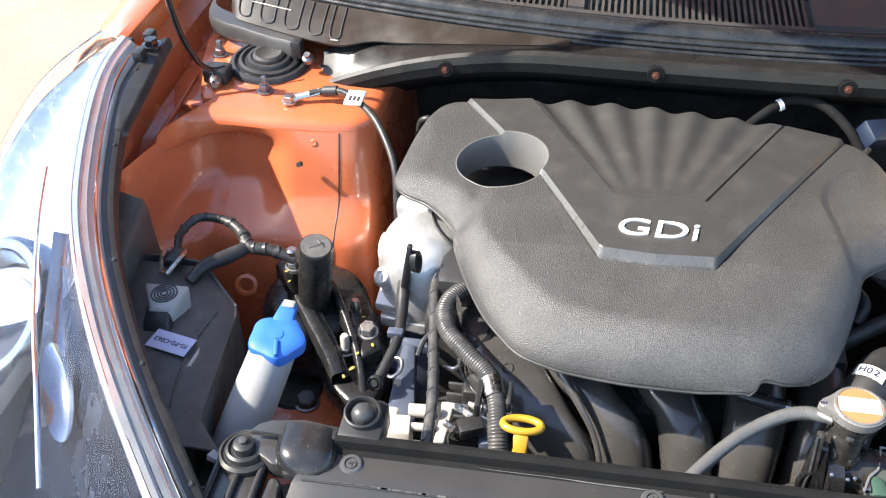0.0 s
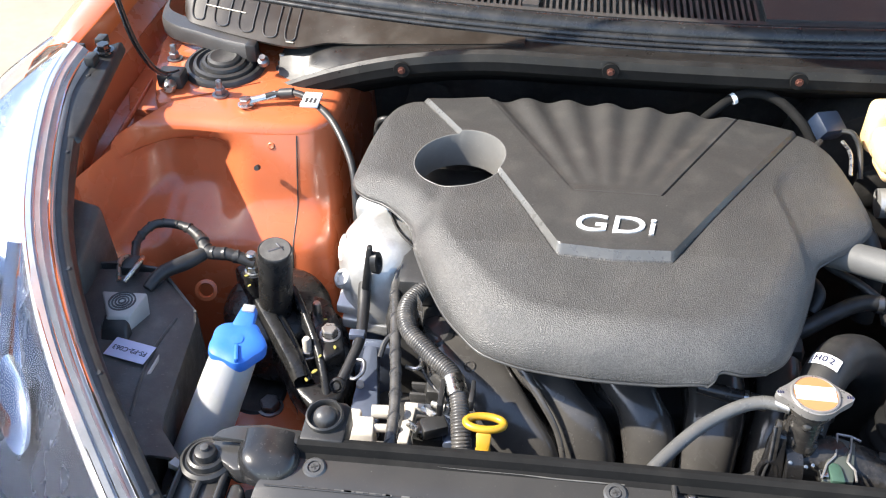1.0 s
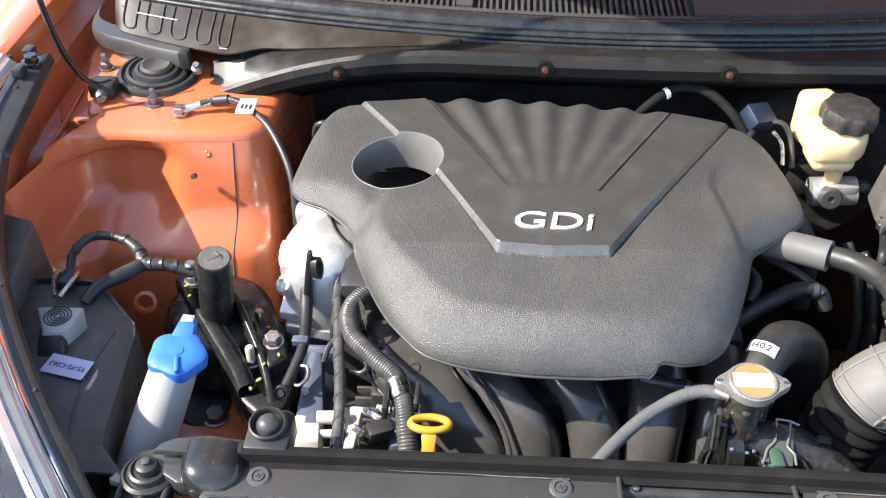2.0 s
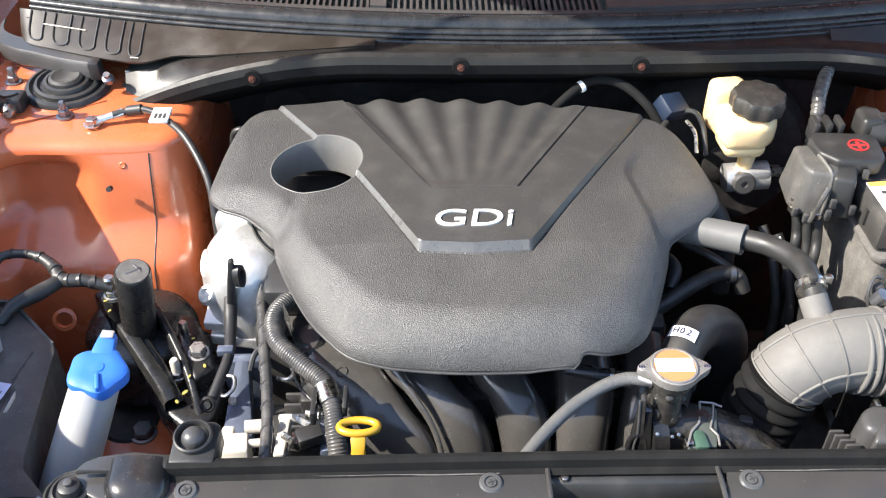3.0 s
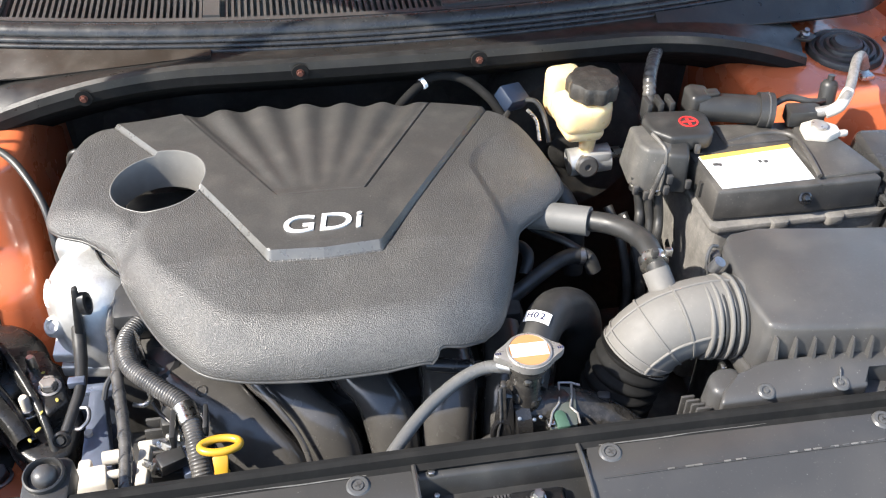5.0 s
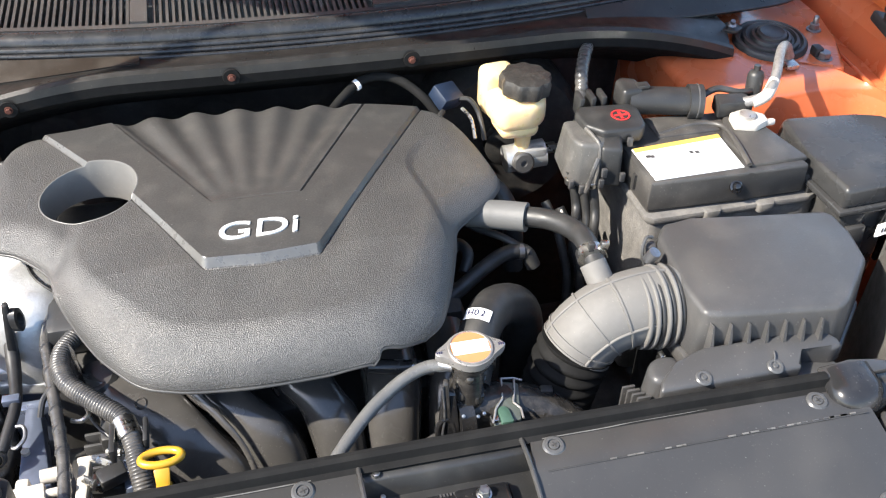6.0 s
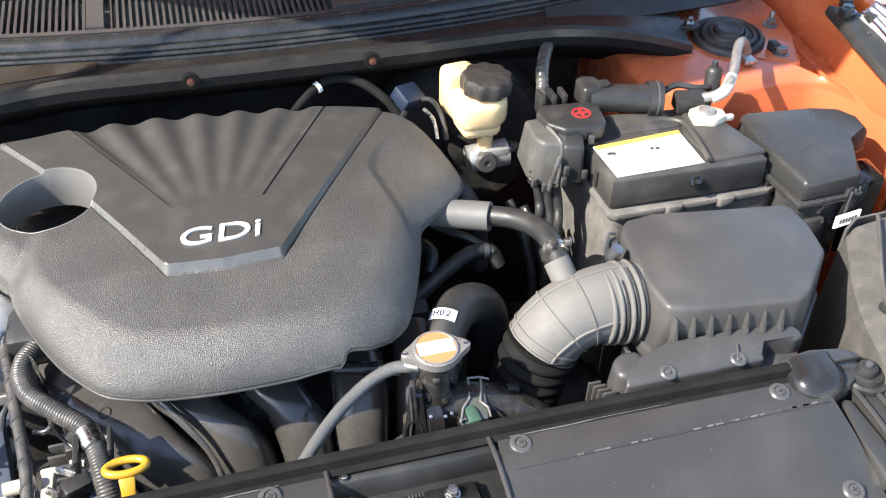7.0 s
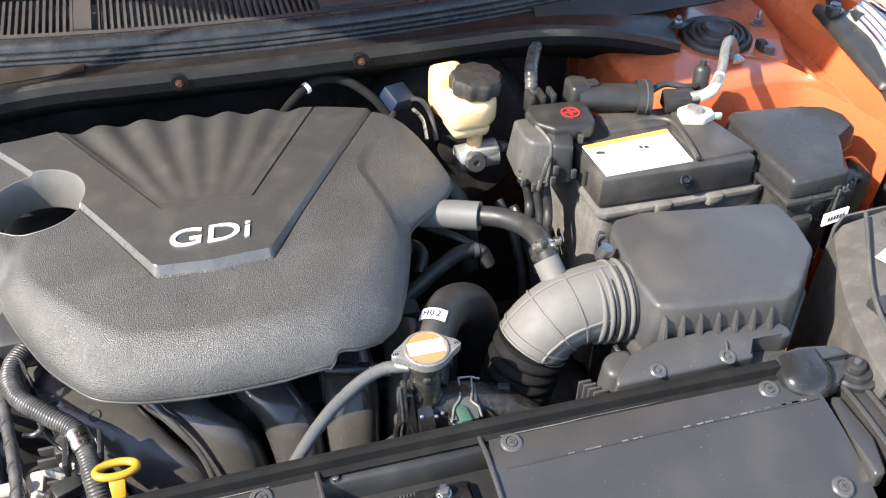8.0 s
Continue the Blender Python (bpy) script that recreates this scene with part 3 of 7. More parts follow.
def headlamp(s):
    h = thing("headlamp", (s * 0.7, 0.1, 0.6), "swept clear-lens headlamp with a chrome ring and glossy flange", "headlamp", "headlamps")
    inner = spline([(-0.742, 0.455, 0.900), (-0.741, 0.371, 0.888), (-0.690, 0.200, 0.862), (-0.617, 0.066, 0.838), (-0.528, -0.053, 0.812), (-0.44, -0.155, 0.775), (-0.37, -0.225, 0.73)], 8)
    outer = spline([(-0.760, 0.462, 0.897), (-0.835, 0.375, 0.845), (-0.872, 0.24, 0.76), (-0.868, 0.08, 0.67), (-0.81, -0.10, 0.60), (-0.70, -0.24, 0.57), (-0.56, -0.32, 0.56)], 8)

    def shell(scale_in, sink, bulge, cols=16):
        rows = []
        for i, (a, b) in enumerate(zip(inner, outer)):
            row = []
            t = i / (len(inner) - 1)
            for j in range(cols + 1):
                u = j / cols
                p = a.lerp(b, scale_in + (1 - 2 * scale_in) * u)
                k = math.sin(math.pi * u) * bulge * math.sin(math.pi * min(1.0, 0.15 + t * 0.85)) ** 0.5 * (1.0 if bulge > 0 else min(1.0, t / 0.3))
                row.append((s * (p.x - 0.35 * k), p.y - 0.55 * k, p.z + 0.75 * k - sink))
            rows.append(row)
        return rows

    lens = part("lens", sheet(shell(0.0, 0.0, 0.034), 0.003), LENS, h, "clear glossy plastic lens")
    skin = shell(0.004, 0.006, -0.05)
    # one bezel in two tones: painted glare above, deep-blue sky reflection below
    part("bezel", sheet(skin[:22], 0.002), LAMPGREY, h, "upper lamp bezel, toned bright for sun and sky glare")
    part("lower_bezel", sheet(skin[21:], 0.002), SLATE, h, "lower lamp bezel, toned slate for dark blue sky")
    part("housing", sheet(shell(0.0, 0.012, -0.16), 0.003), DEEP, h)
    # projector with its chrome ring, a small side reflector and a chrome divider
    m = up((s * -0.795, 0.165, 0.725), (s * -0.35, -0.55, 0.75))
    part("projector_ring", lathe([(0.082, -0.03), (0.082, 0.004), (0.076, 0.012), (0.066, 0.012), (0.060, 0.004), (0.052, -0.022), (0.047, -0.03)], m, 48), REFLECTOR, h)
    part("projector_bowl", lathe([(0.055, -0.012), (0.046, -0.026), (0.03, -0.036), (0, -0.04)], m, 40), SLATE, h)
    part("projector_lens", lathe([(0.044, -0.028), (0.038, -0.012), (0.026, -0.002), (0.012, 0.003), (0, 0.004)], m, 32), LENS, h)
    part("divider", tube([(s * -0.765, 0.28, 0.835), (s * -0.747, 0.212, 0.81), (s * -0.708, 0.113, 0.782), (s * -0.676, 0.041, 0.755), (s * -0.64, -0.041, 0.722)], 0.0028, 8, 6), CHROME, h)
    part("turn_lamp_reflector", lathe([(0.0, -0.012), (0.012, -0.009), (0.020, 0.0), (0.022, 0.002)], up((s * -0.648, 0.035, 0.765), (s * -0.3, -0.5, 0.8)) @ Matrix.Rotation(0.5 * s, 4, "Z") @ Matrix.Diagonal((0.85, 2.3, 1, 1)), 24), REFLECTOR, h)
    part("side_reflector", sheet([[(s * (-0.735 + 0.05 * u + 0.055 * t), 0.215 - 0.16 * t + 0.02 * u, 0.80 - 0.04 * t + 0.03 * u - 0.02 * math.sin(3.1 * u)) for u in np.linspace(0, 1, 8)] for t in np.linspace(0, 1, 10)], 0.002), REFLECTOR, h)
    # flange along the inner edge: steps silvered for reflected sky, with dark grooves, then a black rear strip
    bright, strip = [], []
    for i in range(0, len(inner)):
        a = inner[i]
        w = (inner[min(i + 2, len(inner) - 1)] - inner[max(i - 2, 0)])
        nrm = Vector((w.y, -w.x, 0)).normalized() * -1
        wid = 0.56 + 0.16 * i / len(inner)
        bright.append([(s * (a.x + nrm.x * d), a.y + nrm.y * d, a.z + z) for d, z in ((wid * dd, zz) for dd, zz in ((-0.002, -0.004), (0.003, 0.004), (0.009, 0.003), (0.011, -0.003), (0.013, -0.003), (0.015, 0.0), (0.021, -0.002), (0.0225, -0.008), (0.025, -0.008), (0.0265, -0.004), (0.034, -0.008), (0.039, -0.014), (0.040, -0.030)))])
        strip.append([(s * (a.x + nrm.x * d), a.y + nrm.y * d, a.z + z) for d, z in ((0.0395 * wid + dd, zz) for dd, zz in ((0.0, -0.018), (0.003, -0.0165), (0.007, -0.017), (0.0105, -0.0185), (0.0122, -0.022), (0.0125, -0.030)))])
    part("polished_flange", sheet(bright, 0.002), FLANGE, h, "stepped lens flange, silvered for reflected sky")
    # thin chrome lines added as the ridges' bright reflections
    for k in (1, 5, 9, 10):
        part("flange_glint", tube([Vector(r[k]) + Vector((0, 0, 0.001)) for r in bright[::4]], 0.0012 if k != 10 else 0.0020, 8, 4), CHROME, h)
    part("rear_flange", sheet(strip, 0.003), BLACK, h, "black plastic rear flange with small screws")
    for i in (4, 12, 20, 27, 34, 40):
        p = strip[i][2]
        part("flange_screw", lathe([(0.0045, 0.0), (0.0042, 0.003), (0.003, 0.0042), (0, 0.0042)], up((p[0], p[1], p[2] - 0.001)), 10), BLACK, h)
    # black mounting tail at the rear tip
    part("mount_tail", hexahedron([(s * -0.738, 0.435, 0.872), (s * -0.690, 0.315, 0.856), (s * -0.684, 0.322, 0.856), (s * -0.697, 0.495, 0.874),
                                   (s * -0.742, 0.450, 0.888), (s * -0.698, 0.315, 0.866), (s * -0.690, 0.325, 0.865), (s * -0.701, 0.495, 0.888)], 0.003), BLACK, h)
    hexbolt((s * -0.712, 0.468, 0.887), (0, 0, 1), 0.008, 0.010, h, SHINY, "tail_bolt", 1.5)
    for dx, dy in ((0.0, 0.025), (-0.018, 0.0), (0.006, -0.02)):
        part("tail_clip", box((s * -0.722 + dx - 0.006, 0.462 + dy - 0.008, 0.884), (s * -0.722 + dx + 0.006, 0.462 + dy + 0.008, 0.896), 0.002), BLACK, h)


headlamp(1)
headlamp(-1)


# ---- engine ----
CX, CY = -0.115, 0.30
HOLE, HOLE_R = Vector((-0.2762, 0.3570)), 0.0495


def from_line(x, y, ax, ay, bx, by):
    """Signed distance from a line, positive to the left of the way from a to b."""
    return ((bx - ax) * (y - ay) - (by - ay) * (x - ax)) / math.hypot(bx - ax, by - ay)


def soft_min(a, b, r):
    h = np.clip(0.5 + 0.5 * (b - a) / r, 0, 1)
    return b * (1 - h) + a * h - r * h * (1 - h)


V_LEFT_TOP, V_LEFT_MID, V_LEFT_LOW = (-0.3243, 0.4670), (-0.2326, 0.3316), (-0.1716, 0.2180)
V_RIGHT_LOW, V_RIGHT_TOP = (-0.0578, 0.2121), (0.0919, 0.4542)
FAN_LEFT, FAN_RIGHT = ((-0.2560, 0.4775), (-0.1574, 0.3033)), ((-0.0665, 0.2997), (0.0259, 0.4619))
V_FRONT = ((-0.1735, 0.2105), (-0.1150, 0.2060), (-0.0560, 0.2105))
CHAMFER = 0.0034


def panel_depth(x, y):
    """Distance inwards from the foot of the raised V panel's chamfer: the whole, and its right arm alone."""
    left = np.maximum(from_line(x, y, *V_LEFT_TOP, *V_LEFT_MID), from_line(x, y, *V_LEFT_MID, *V_LEFT_LOW))
    front = 0.62 * np.minimum(from_line(x, y, *V_FRONT[0], *V_FRONT[1]), from_line(x, y, *V_FRONT[1], *V_FRONT[2]))
    right = from_line(x, y, *V_RIGHT_LOW, *V_RIGHT_TOP)
    return soft_min(soft_min(left, front, 0.0035), right, 0.002), right


def cover_top(x, y):
    """Height of the engine cover's upper face: a raised chamfered V panel, a fluted fan let into it, and a stepped ear."""
    x, y = np.asarray(x, float), np.asarray(y, float)
    z = 0.852 - 0.25 * (x - CX) ** 2 - 0.10 * np.clip(0.22 - y, 0, 1)
    d, right = panel_depth(x, y)
    z += 0.0046 * np.clip(d / CHAMFER, 0, 1) - 0.0022
    z -= 0.0030 * (np.exp(-np.clip(-d, 0, 1) / 0.030) * (d < 0) + (d >= 0) * (1 - np.clip(d / CHAMFER, 0, 1))) * (1 - ramp(y, 0.21, 0.29))
    z -= 0.0018 * np.clip(1 - np.abs(d + 0.0009) / 0.0009, 0, 1)
    # fan field: let in along its left edge, a thin groove along its right edge
    fl, fr = from_line(x, y, *FAN_LEFT[0], *FAN_LEFT[1]), from_line(x, y, *FAN_RIGHT[0], *FAN_RIGHT[1])
    low = y - 0.3005
    e = np.minimum(np.minimum(fl, fr), low)
    z -= 0.0027 * np.clip(fl / 0.0016, 0, 1) * np.exp(-np.clip(fl, 0, 1) / 0.030) * np.clip(low / 0.012, 0, 1) * (fr > 0)
    z -= 0.0026 * np.clip(1 - np.abs(fr) / 0.0013, 0, 1) * np.clip(low / 0.002, 0, 1) * (fl > 0)
    z -= 0.0004 * np.exp(-(low / 0.0012) ** 2) * (fl > 0) * (fr > 0)
    t = np.clip((y - 0.305) / 0.16, 0, 1.2)
    u = (x + 0.118) / (0.32 + 0.68 * t)
    z += (0.0028 * np.cos(2 * math.pi * u / 0.0445) - 0.0028) * ramp(e, 0.0, 0.012) * t ** 1.1
    # ear that steps down along a bent line, soft crease at the left notch
    bend = 0.0490 + 0.17 * np.clip(0.333 - y, 0, 1) + 9.0 * np.clip(y - 0.333, 0, 1) ** 2
    z -= 0.0042 * ramp(x - bend, -0.001, 0.011) * (1 - ramp(y, 0.345, 0.405)) * ramp(y, 0.195, 0.235)
    z -= 0.005 * np.exp(-((x + 0.302 - 0.3 * (y - 0.27)) / 0.012) ** 2) * np.exp(-((y - 0.275) / 0.032) ** 2)
    return z


def cover_edge(notch=True):
    """The cover's outline in plan, with the height of its rim; without the notch for the rounding of its face."""
    corner = [(-0.029, 0.0998, 0.800), (-0.019, 0.1062, 0.801), (0.001, 0.1095, 0.801)] if notch else [(-0.029, 0.0998, 0.800), (-0.019, 0.1015, 0.801), (0.001, 0.1075, 0.801)]
    return spline([(-0.330, 0.4805, 0.845), (-0.350, 0.479, 0.838), (-0.367, 0.463, 0.834), (-0.380, 0.420, 0.828), (-0.388, 0.368, 0.823), (-0.390, 0.333, 0.820), (-0.375, 0.312, 0.820),
                   (-0.351, 0.300, 0.820), (-0.334, 0.286, 0.819), (-0.316, 0.265, 0.816), (-0.308, 0.237, 0.811), (-0.292, 0.202, 0.804), (-0.272, 0.166, 0.800), (-0.252, 0.139, 0.800),
                   (-0.232, 0.118, 0.800), (-0.207, 0.107, 0.800), (-0.181, 0.101, 0.800), (-0.131, 0.096, 0.800), (-0.070, 0.0965, 0.800), *corner, (0.023, 0.119, 0.802), (0.041, 0.134, 0.803), (0.055, 0.161, 0.805), (0.066, 0.189, 0.808), (0.078, 0.225, 0.812), (0.085, 0.250, 0.815),
                   (0.097, 0.263, 0.816), (0.126, 0.287, 0.816), (0.145, 0.308, 0.817), (0.1505, 0.322, 0.818), (0.148, 0.344, 0.821), (0.140, 0.376, 0.826), (0.129, 0.409, 0.831),
                   (0.113, 0.437, 0.837), (0.093, 0.452, 0.842), (0.026, 0.464, 0.846), (-0.050, 0.469, 0.848), (-0.116, 0.474, 0.848), (-0.207, 0.480, 0.848), (-0.257, 0.481, 0.848), (-0.295, 0.479, 0.847)], 9, closed=True)


def cover_height(x, y, edge):
    """The cover's face with its rounding towards the rim: broad at the front and sides, tight at the rear edge."""
    ex, ey, ez = (np.array([p[i] for p in edge]) for i in range(3))
    wide = 0.007 + 0.026 * (1 - ramp(ey, 0.40, 0.452)) + 0.012 * (1 - ramp(ey, 0.14, 0.22))
    span = np.hypot(ex - np.roll(ex, 1), ey - np.roll(ey, 1))
    gap, rimz, soft_w = (np.zeros(len(x)) for _ in range(3))
    for i in range(0, len(x), 6000):  # a smoothed distance to the outline, so that corners round off
        px, py = x[i:i + 6000], y[i:i + 6000]
        dd = np.hypot(px[:, None] - ex[None], py[:, None] - ey[None]) + 1e-4
        w = dd ** -8 * span[None]
        soft = (w.sum(1) / 0.9817) ** (-1 / 7)
        near, least = dd.argmin(1), dd.min(1)
        for way in (-1, 1):  # exact distance to the outline's nearest segments
            ax, ay, bx, by = ex[near], ey[near], ex[(near + way) % len(ex)], ey[(near + way) % len(ex)]
            q = np.clip(((px - ax) * (bx - ax) + (py - ay) * (by - ay)) / ((bx - ax) ** 2 + (by - ay) ** 2 + 1e-12), 0, 1)
            least = np.minimum(least, np.hypot(px - ax - q * (bx - ax), py - ay - q * (by - ay)))
        f = ramp(least, 0.004, 0.012)
        gap[i:i + 6000] = least * (1 - f) + soft * f
        rimz[i:i + 6000] = (w * ez[None]).sum(1) / w.sum(1)
        soft_w[i:i + 6000] = (w * wide[None]).sum(1) / w.sum(1)
    top = cover_top(x, y)
    k = np.clip(1 - gap / soft_w, 0, 1)
    fall = 1 - np.sqrt(np.clip(1 - k ** 2.0, 0, 1))
    back = ramp(y, 0.432, 0.462)
    return top - ((1 - back) * np.maximum(top - rimz, 0.002) + back * 0.003) * (0.40 * k ** 2 + 0.60 * fall)


def engine_cover():
    c = thing("engine_cover", (CX, CY, 0.76), "grained dark grey plastic engine cover with raised V panel", "engine cover")
    edge, smooth_edge = cover_edge(), cover_edge(False)
    ang = np.array([math.atan2(p.y - CY, p.x - CX) for p in edge])
    rad = np.array([math.hypot(p.x - CX, p.y - CY) for p in edge])
    order = np.argsort(ang)
    na, nr = 800, 190
    th = np.linspace(-math.pi, math.pi, na, endpoint=False)
    R = np.interp(th, ang[order], rad[order], period=2 * math.pi)
    rho = (np.arange(nr + 1) / nr) ** 0.85
    X = CX + rho[:, None] * R[None] * np.cos(th)[None]
    Y = CY + rho[:, None] * R[None] * np.sin(th)[None]
    verts = [(CX, CY, 0)] + list(zip(X[1:].ravel().tolist(), Y[1:].ravel().tolist(), [0.0] * (na * nr)))
    faces = [(0, 1 + j, 1 + (j + 1) % na) for j in range(na)]
    for i in range(nr - 1):
        a = 1 + i * na
        faces += [(a + j, a + na + j, a + na + (j + 1) % na, a + (j + 1) % na) for j in range(na)]
    me = bpy.data.meshes.new("shell")
    me.from_pydata(verts, [], faces)
    bm = bmesh.new()
    bm.from_mesh(me)
    # true edges along the chamfers and grooves
    for (a, b), offsets in (((V_LEFT_TOP, V_LEFT_MID), (-0.0018, -0.0009, 0.0, CHAMFER)), ((V_LEFT_MID, V_LEFT_LOW), (-0.0018, -0.0009, 0.0, CHAMFER)), ((V_RIGHT_LOW, V_RIGHT_TOP), (-0.0018, -0.0009, 0.0, CHAMFER)),
                            (V_FRONT[:2], (-0.0029, -0.00145, 0.0, CHAMFER / 0.62)), (V_FRONT[1:], (-0.0029, -0.00145, 0.0, CHAMFER / 0.62)), (FAN_LEFT, (0.0, 0.0016)), (FAN_RIGHT, (-0.0013, 0.0, 0.0013))):
        n = Vector((a[1] - b[1], b[0] - a[0], 0)).normalized()
        for off in offsets:
            p = Vector((*a, 0)) + n * off
            band = [f for f in bm.faces if abs((f.calc_center_median() - p).dot(n)) < 0.008]
            band += list({ed for f in band for ed in f.edges}) + list({v for f in band for v in f.verts})
            bmesh.ops.bisect_plane(bm, geom=band, plane_co=p, plane_no=n, dist=1e-6)
    # filler opening with a round edge
    hole = HOLE.to_3d()
    bmesh.ops.delete(bm, geom=[f for f in bm.faces if all((v.co - hole).length < HOLE_R + 0.0008 for v in f.verts)], context="FACES")
    for v in bm.verts:
        if v.is_boundary and (v.co - hole).length < HOLE_R + 0.01:
            v.co = hole + (v.co - hole).normalized() * HOLE_R
    co = np.array([v.co[:2] for v in bm.verts])
    for v, z in zip(bm.verts, cover_height(co[:, 0], co[:, 1], smooth_edge)):
        v.co.z = z
    bm.to_mesh(me)
    bm.free()
    me.transform(Matrix.Translation(-c.location))
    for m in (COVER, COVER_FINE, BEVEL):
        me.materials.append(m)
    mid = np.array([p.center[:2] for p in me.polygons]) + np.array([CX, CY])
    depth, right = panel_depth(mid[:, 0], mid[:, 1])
    # paler lit copy on the sun-facing left and front chamfers, not the right
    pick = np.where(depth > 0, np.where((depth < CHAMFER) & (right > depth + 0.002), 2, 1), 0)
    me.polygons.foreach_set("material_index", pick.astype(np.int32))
    me.polygons.foreach_set("use_smooth", [True] * len(me.polygons))
    me.set_sharp_from_angle(angle=radians(26))
    shell = new("shell", me)
    shell.parent = c
    # rim: a short drop, a thin bead and the underside
    line = [Vector((p.x, p.y, 0)) for p in edge]
    zed = cover_height(np.array([p.x for p in line]), np.array([p.y for p in line]), smooth_edge)
    rows = []
    for i in range(len(line) + 1):
        i %= len(line)
        w = line[(i + 1) % len(line)] - line[i - 1]
        n = Vector((w.y, -w.x, 0)).normalized()
        if n.dot(line[i] - Vector((CX, CY, 0))) < 0:
            n = -n
        rows.append([(line[i].x + n.x * o, line[i].y + n.y * o, zed[i] + dz) for o, dz in ((-0.0003, 0.0), (0.0, -0.0016), (0.0006, -0.0021), (0.0009, -0.0030), (0.0005, -0.0042), (-0.004, -0.0062), (-0.014, -0.012))])
    part("rim", sheet(rows), COVER_FINE, c)
    # filler well: crisp lip that follows the face, then a round wall in the sun-paled tone
    bm = bmesh.new()
    rings = []
    a = np.linspace(0, 2 * math.pi, 96, endpoint=False)
    face = cover_height(HOLE.x + HOLE_R * np.cos(a), HOLE.y + HOLE_R * np.sin(a), smooth_edge)
    for r, dz, zz in ((HOLE_R + 0.0006, 0.0001, None), (HOLE_R, 0.0005, None), (HOLE_R - 0.0007, 0.0003, None), (HOLE_R - 0.0012, -0.0008, None), (HOLE_R - 0.0028, 0, 0.826), (HOLE_R - 0.0045, 0, 0.806), (HOLE_R - 0.004, 0, 0.803), (HOLE_R - 0.002, 0, 0.803)):
        rings.append([bm.verts.new((HOLE.x + r * math.cos(q), HOLE.y + r * math.sin(q), zz or face[i] + dz)) for i, q in enumerate(a)])
    for p, q in zip(rings, rings[1:]):
        for i in range(96):
            bm.faces.new((p[i], p[(i + 1) % 96], q[(i + 1) % 96], q[i]))
    part("filler_well", bm, WELL, c, "smooth-walled filler opening")
    z = float(cover_top(-0.115, 0.25))
    tilt = math.atan2(float(cover_top(-0.115, 0.265)) - float(cover_top(-0.115, 0.235)), 0.03)
    words("GDi", Matrix.Translation((-0.1145, 0.2465, z + 0.0006)) @ Matrix.Rotation(tilt, 4, "X"), 0.0360, SILVERP, c, "lettering", "raised silver letters GDi", 1.30, 0.12, 0.0008, 0.003)
    o = thing("oil_filler_cap", (HOLE.x, HOLE.y, 0.70), "black oil filler cap down in the cover's opening", "oil cap")
    part("cap", lathe([(0.036, 0.0), (0.036, 0.028), (0.032, 0.034), (0, 0.034)], up((HOLE.x, HOLE.y, 0.715)), 36, wave=(10, 0.03)), DEEP, o)
    part("grip", box((HOLE.x - 0.028, HOLE.y - 0.006, 0.748), (HOLE.x + 0.028, HOLE.y + 0.006, 0.764), 0.003), BLACK, o)


engine_cover()


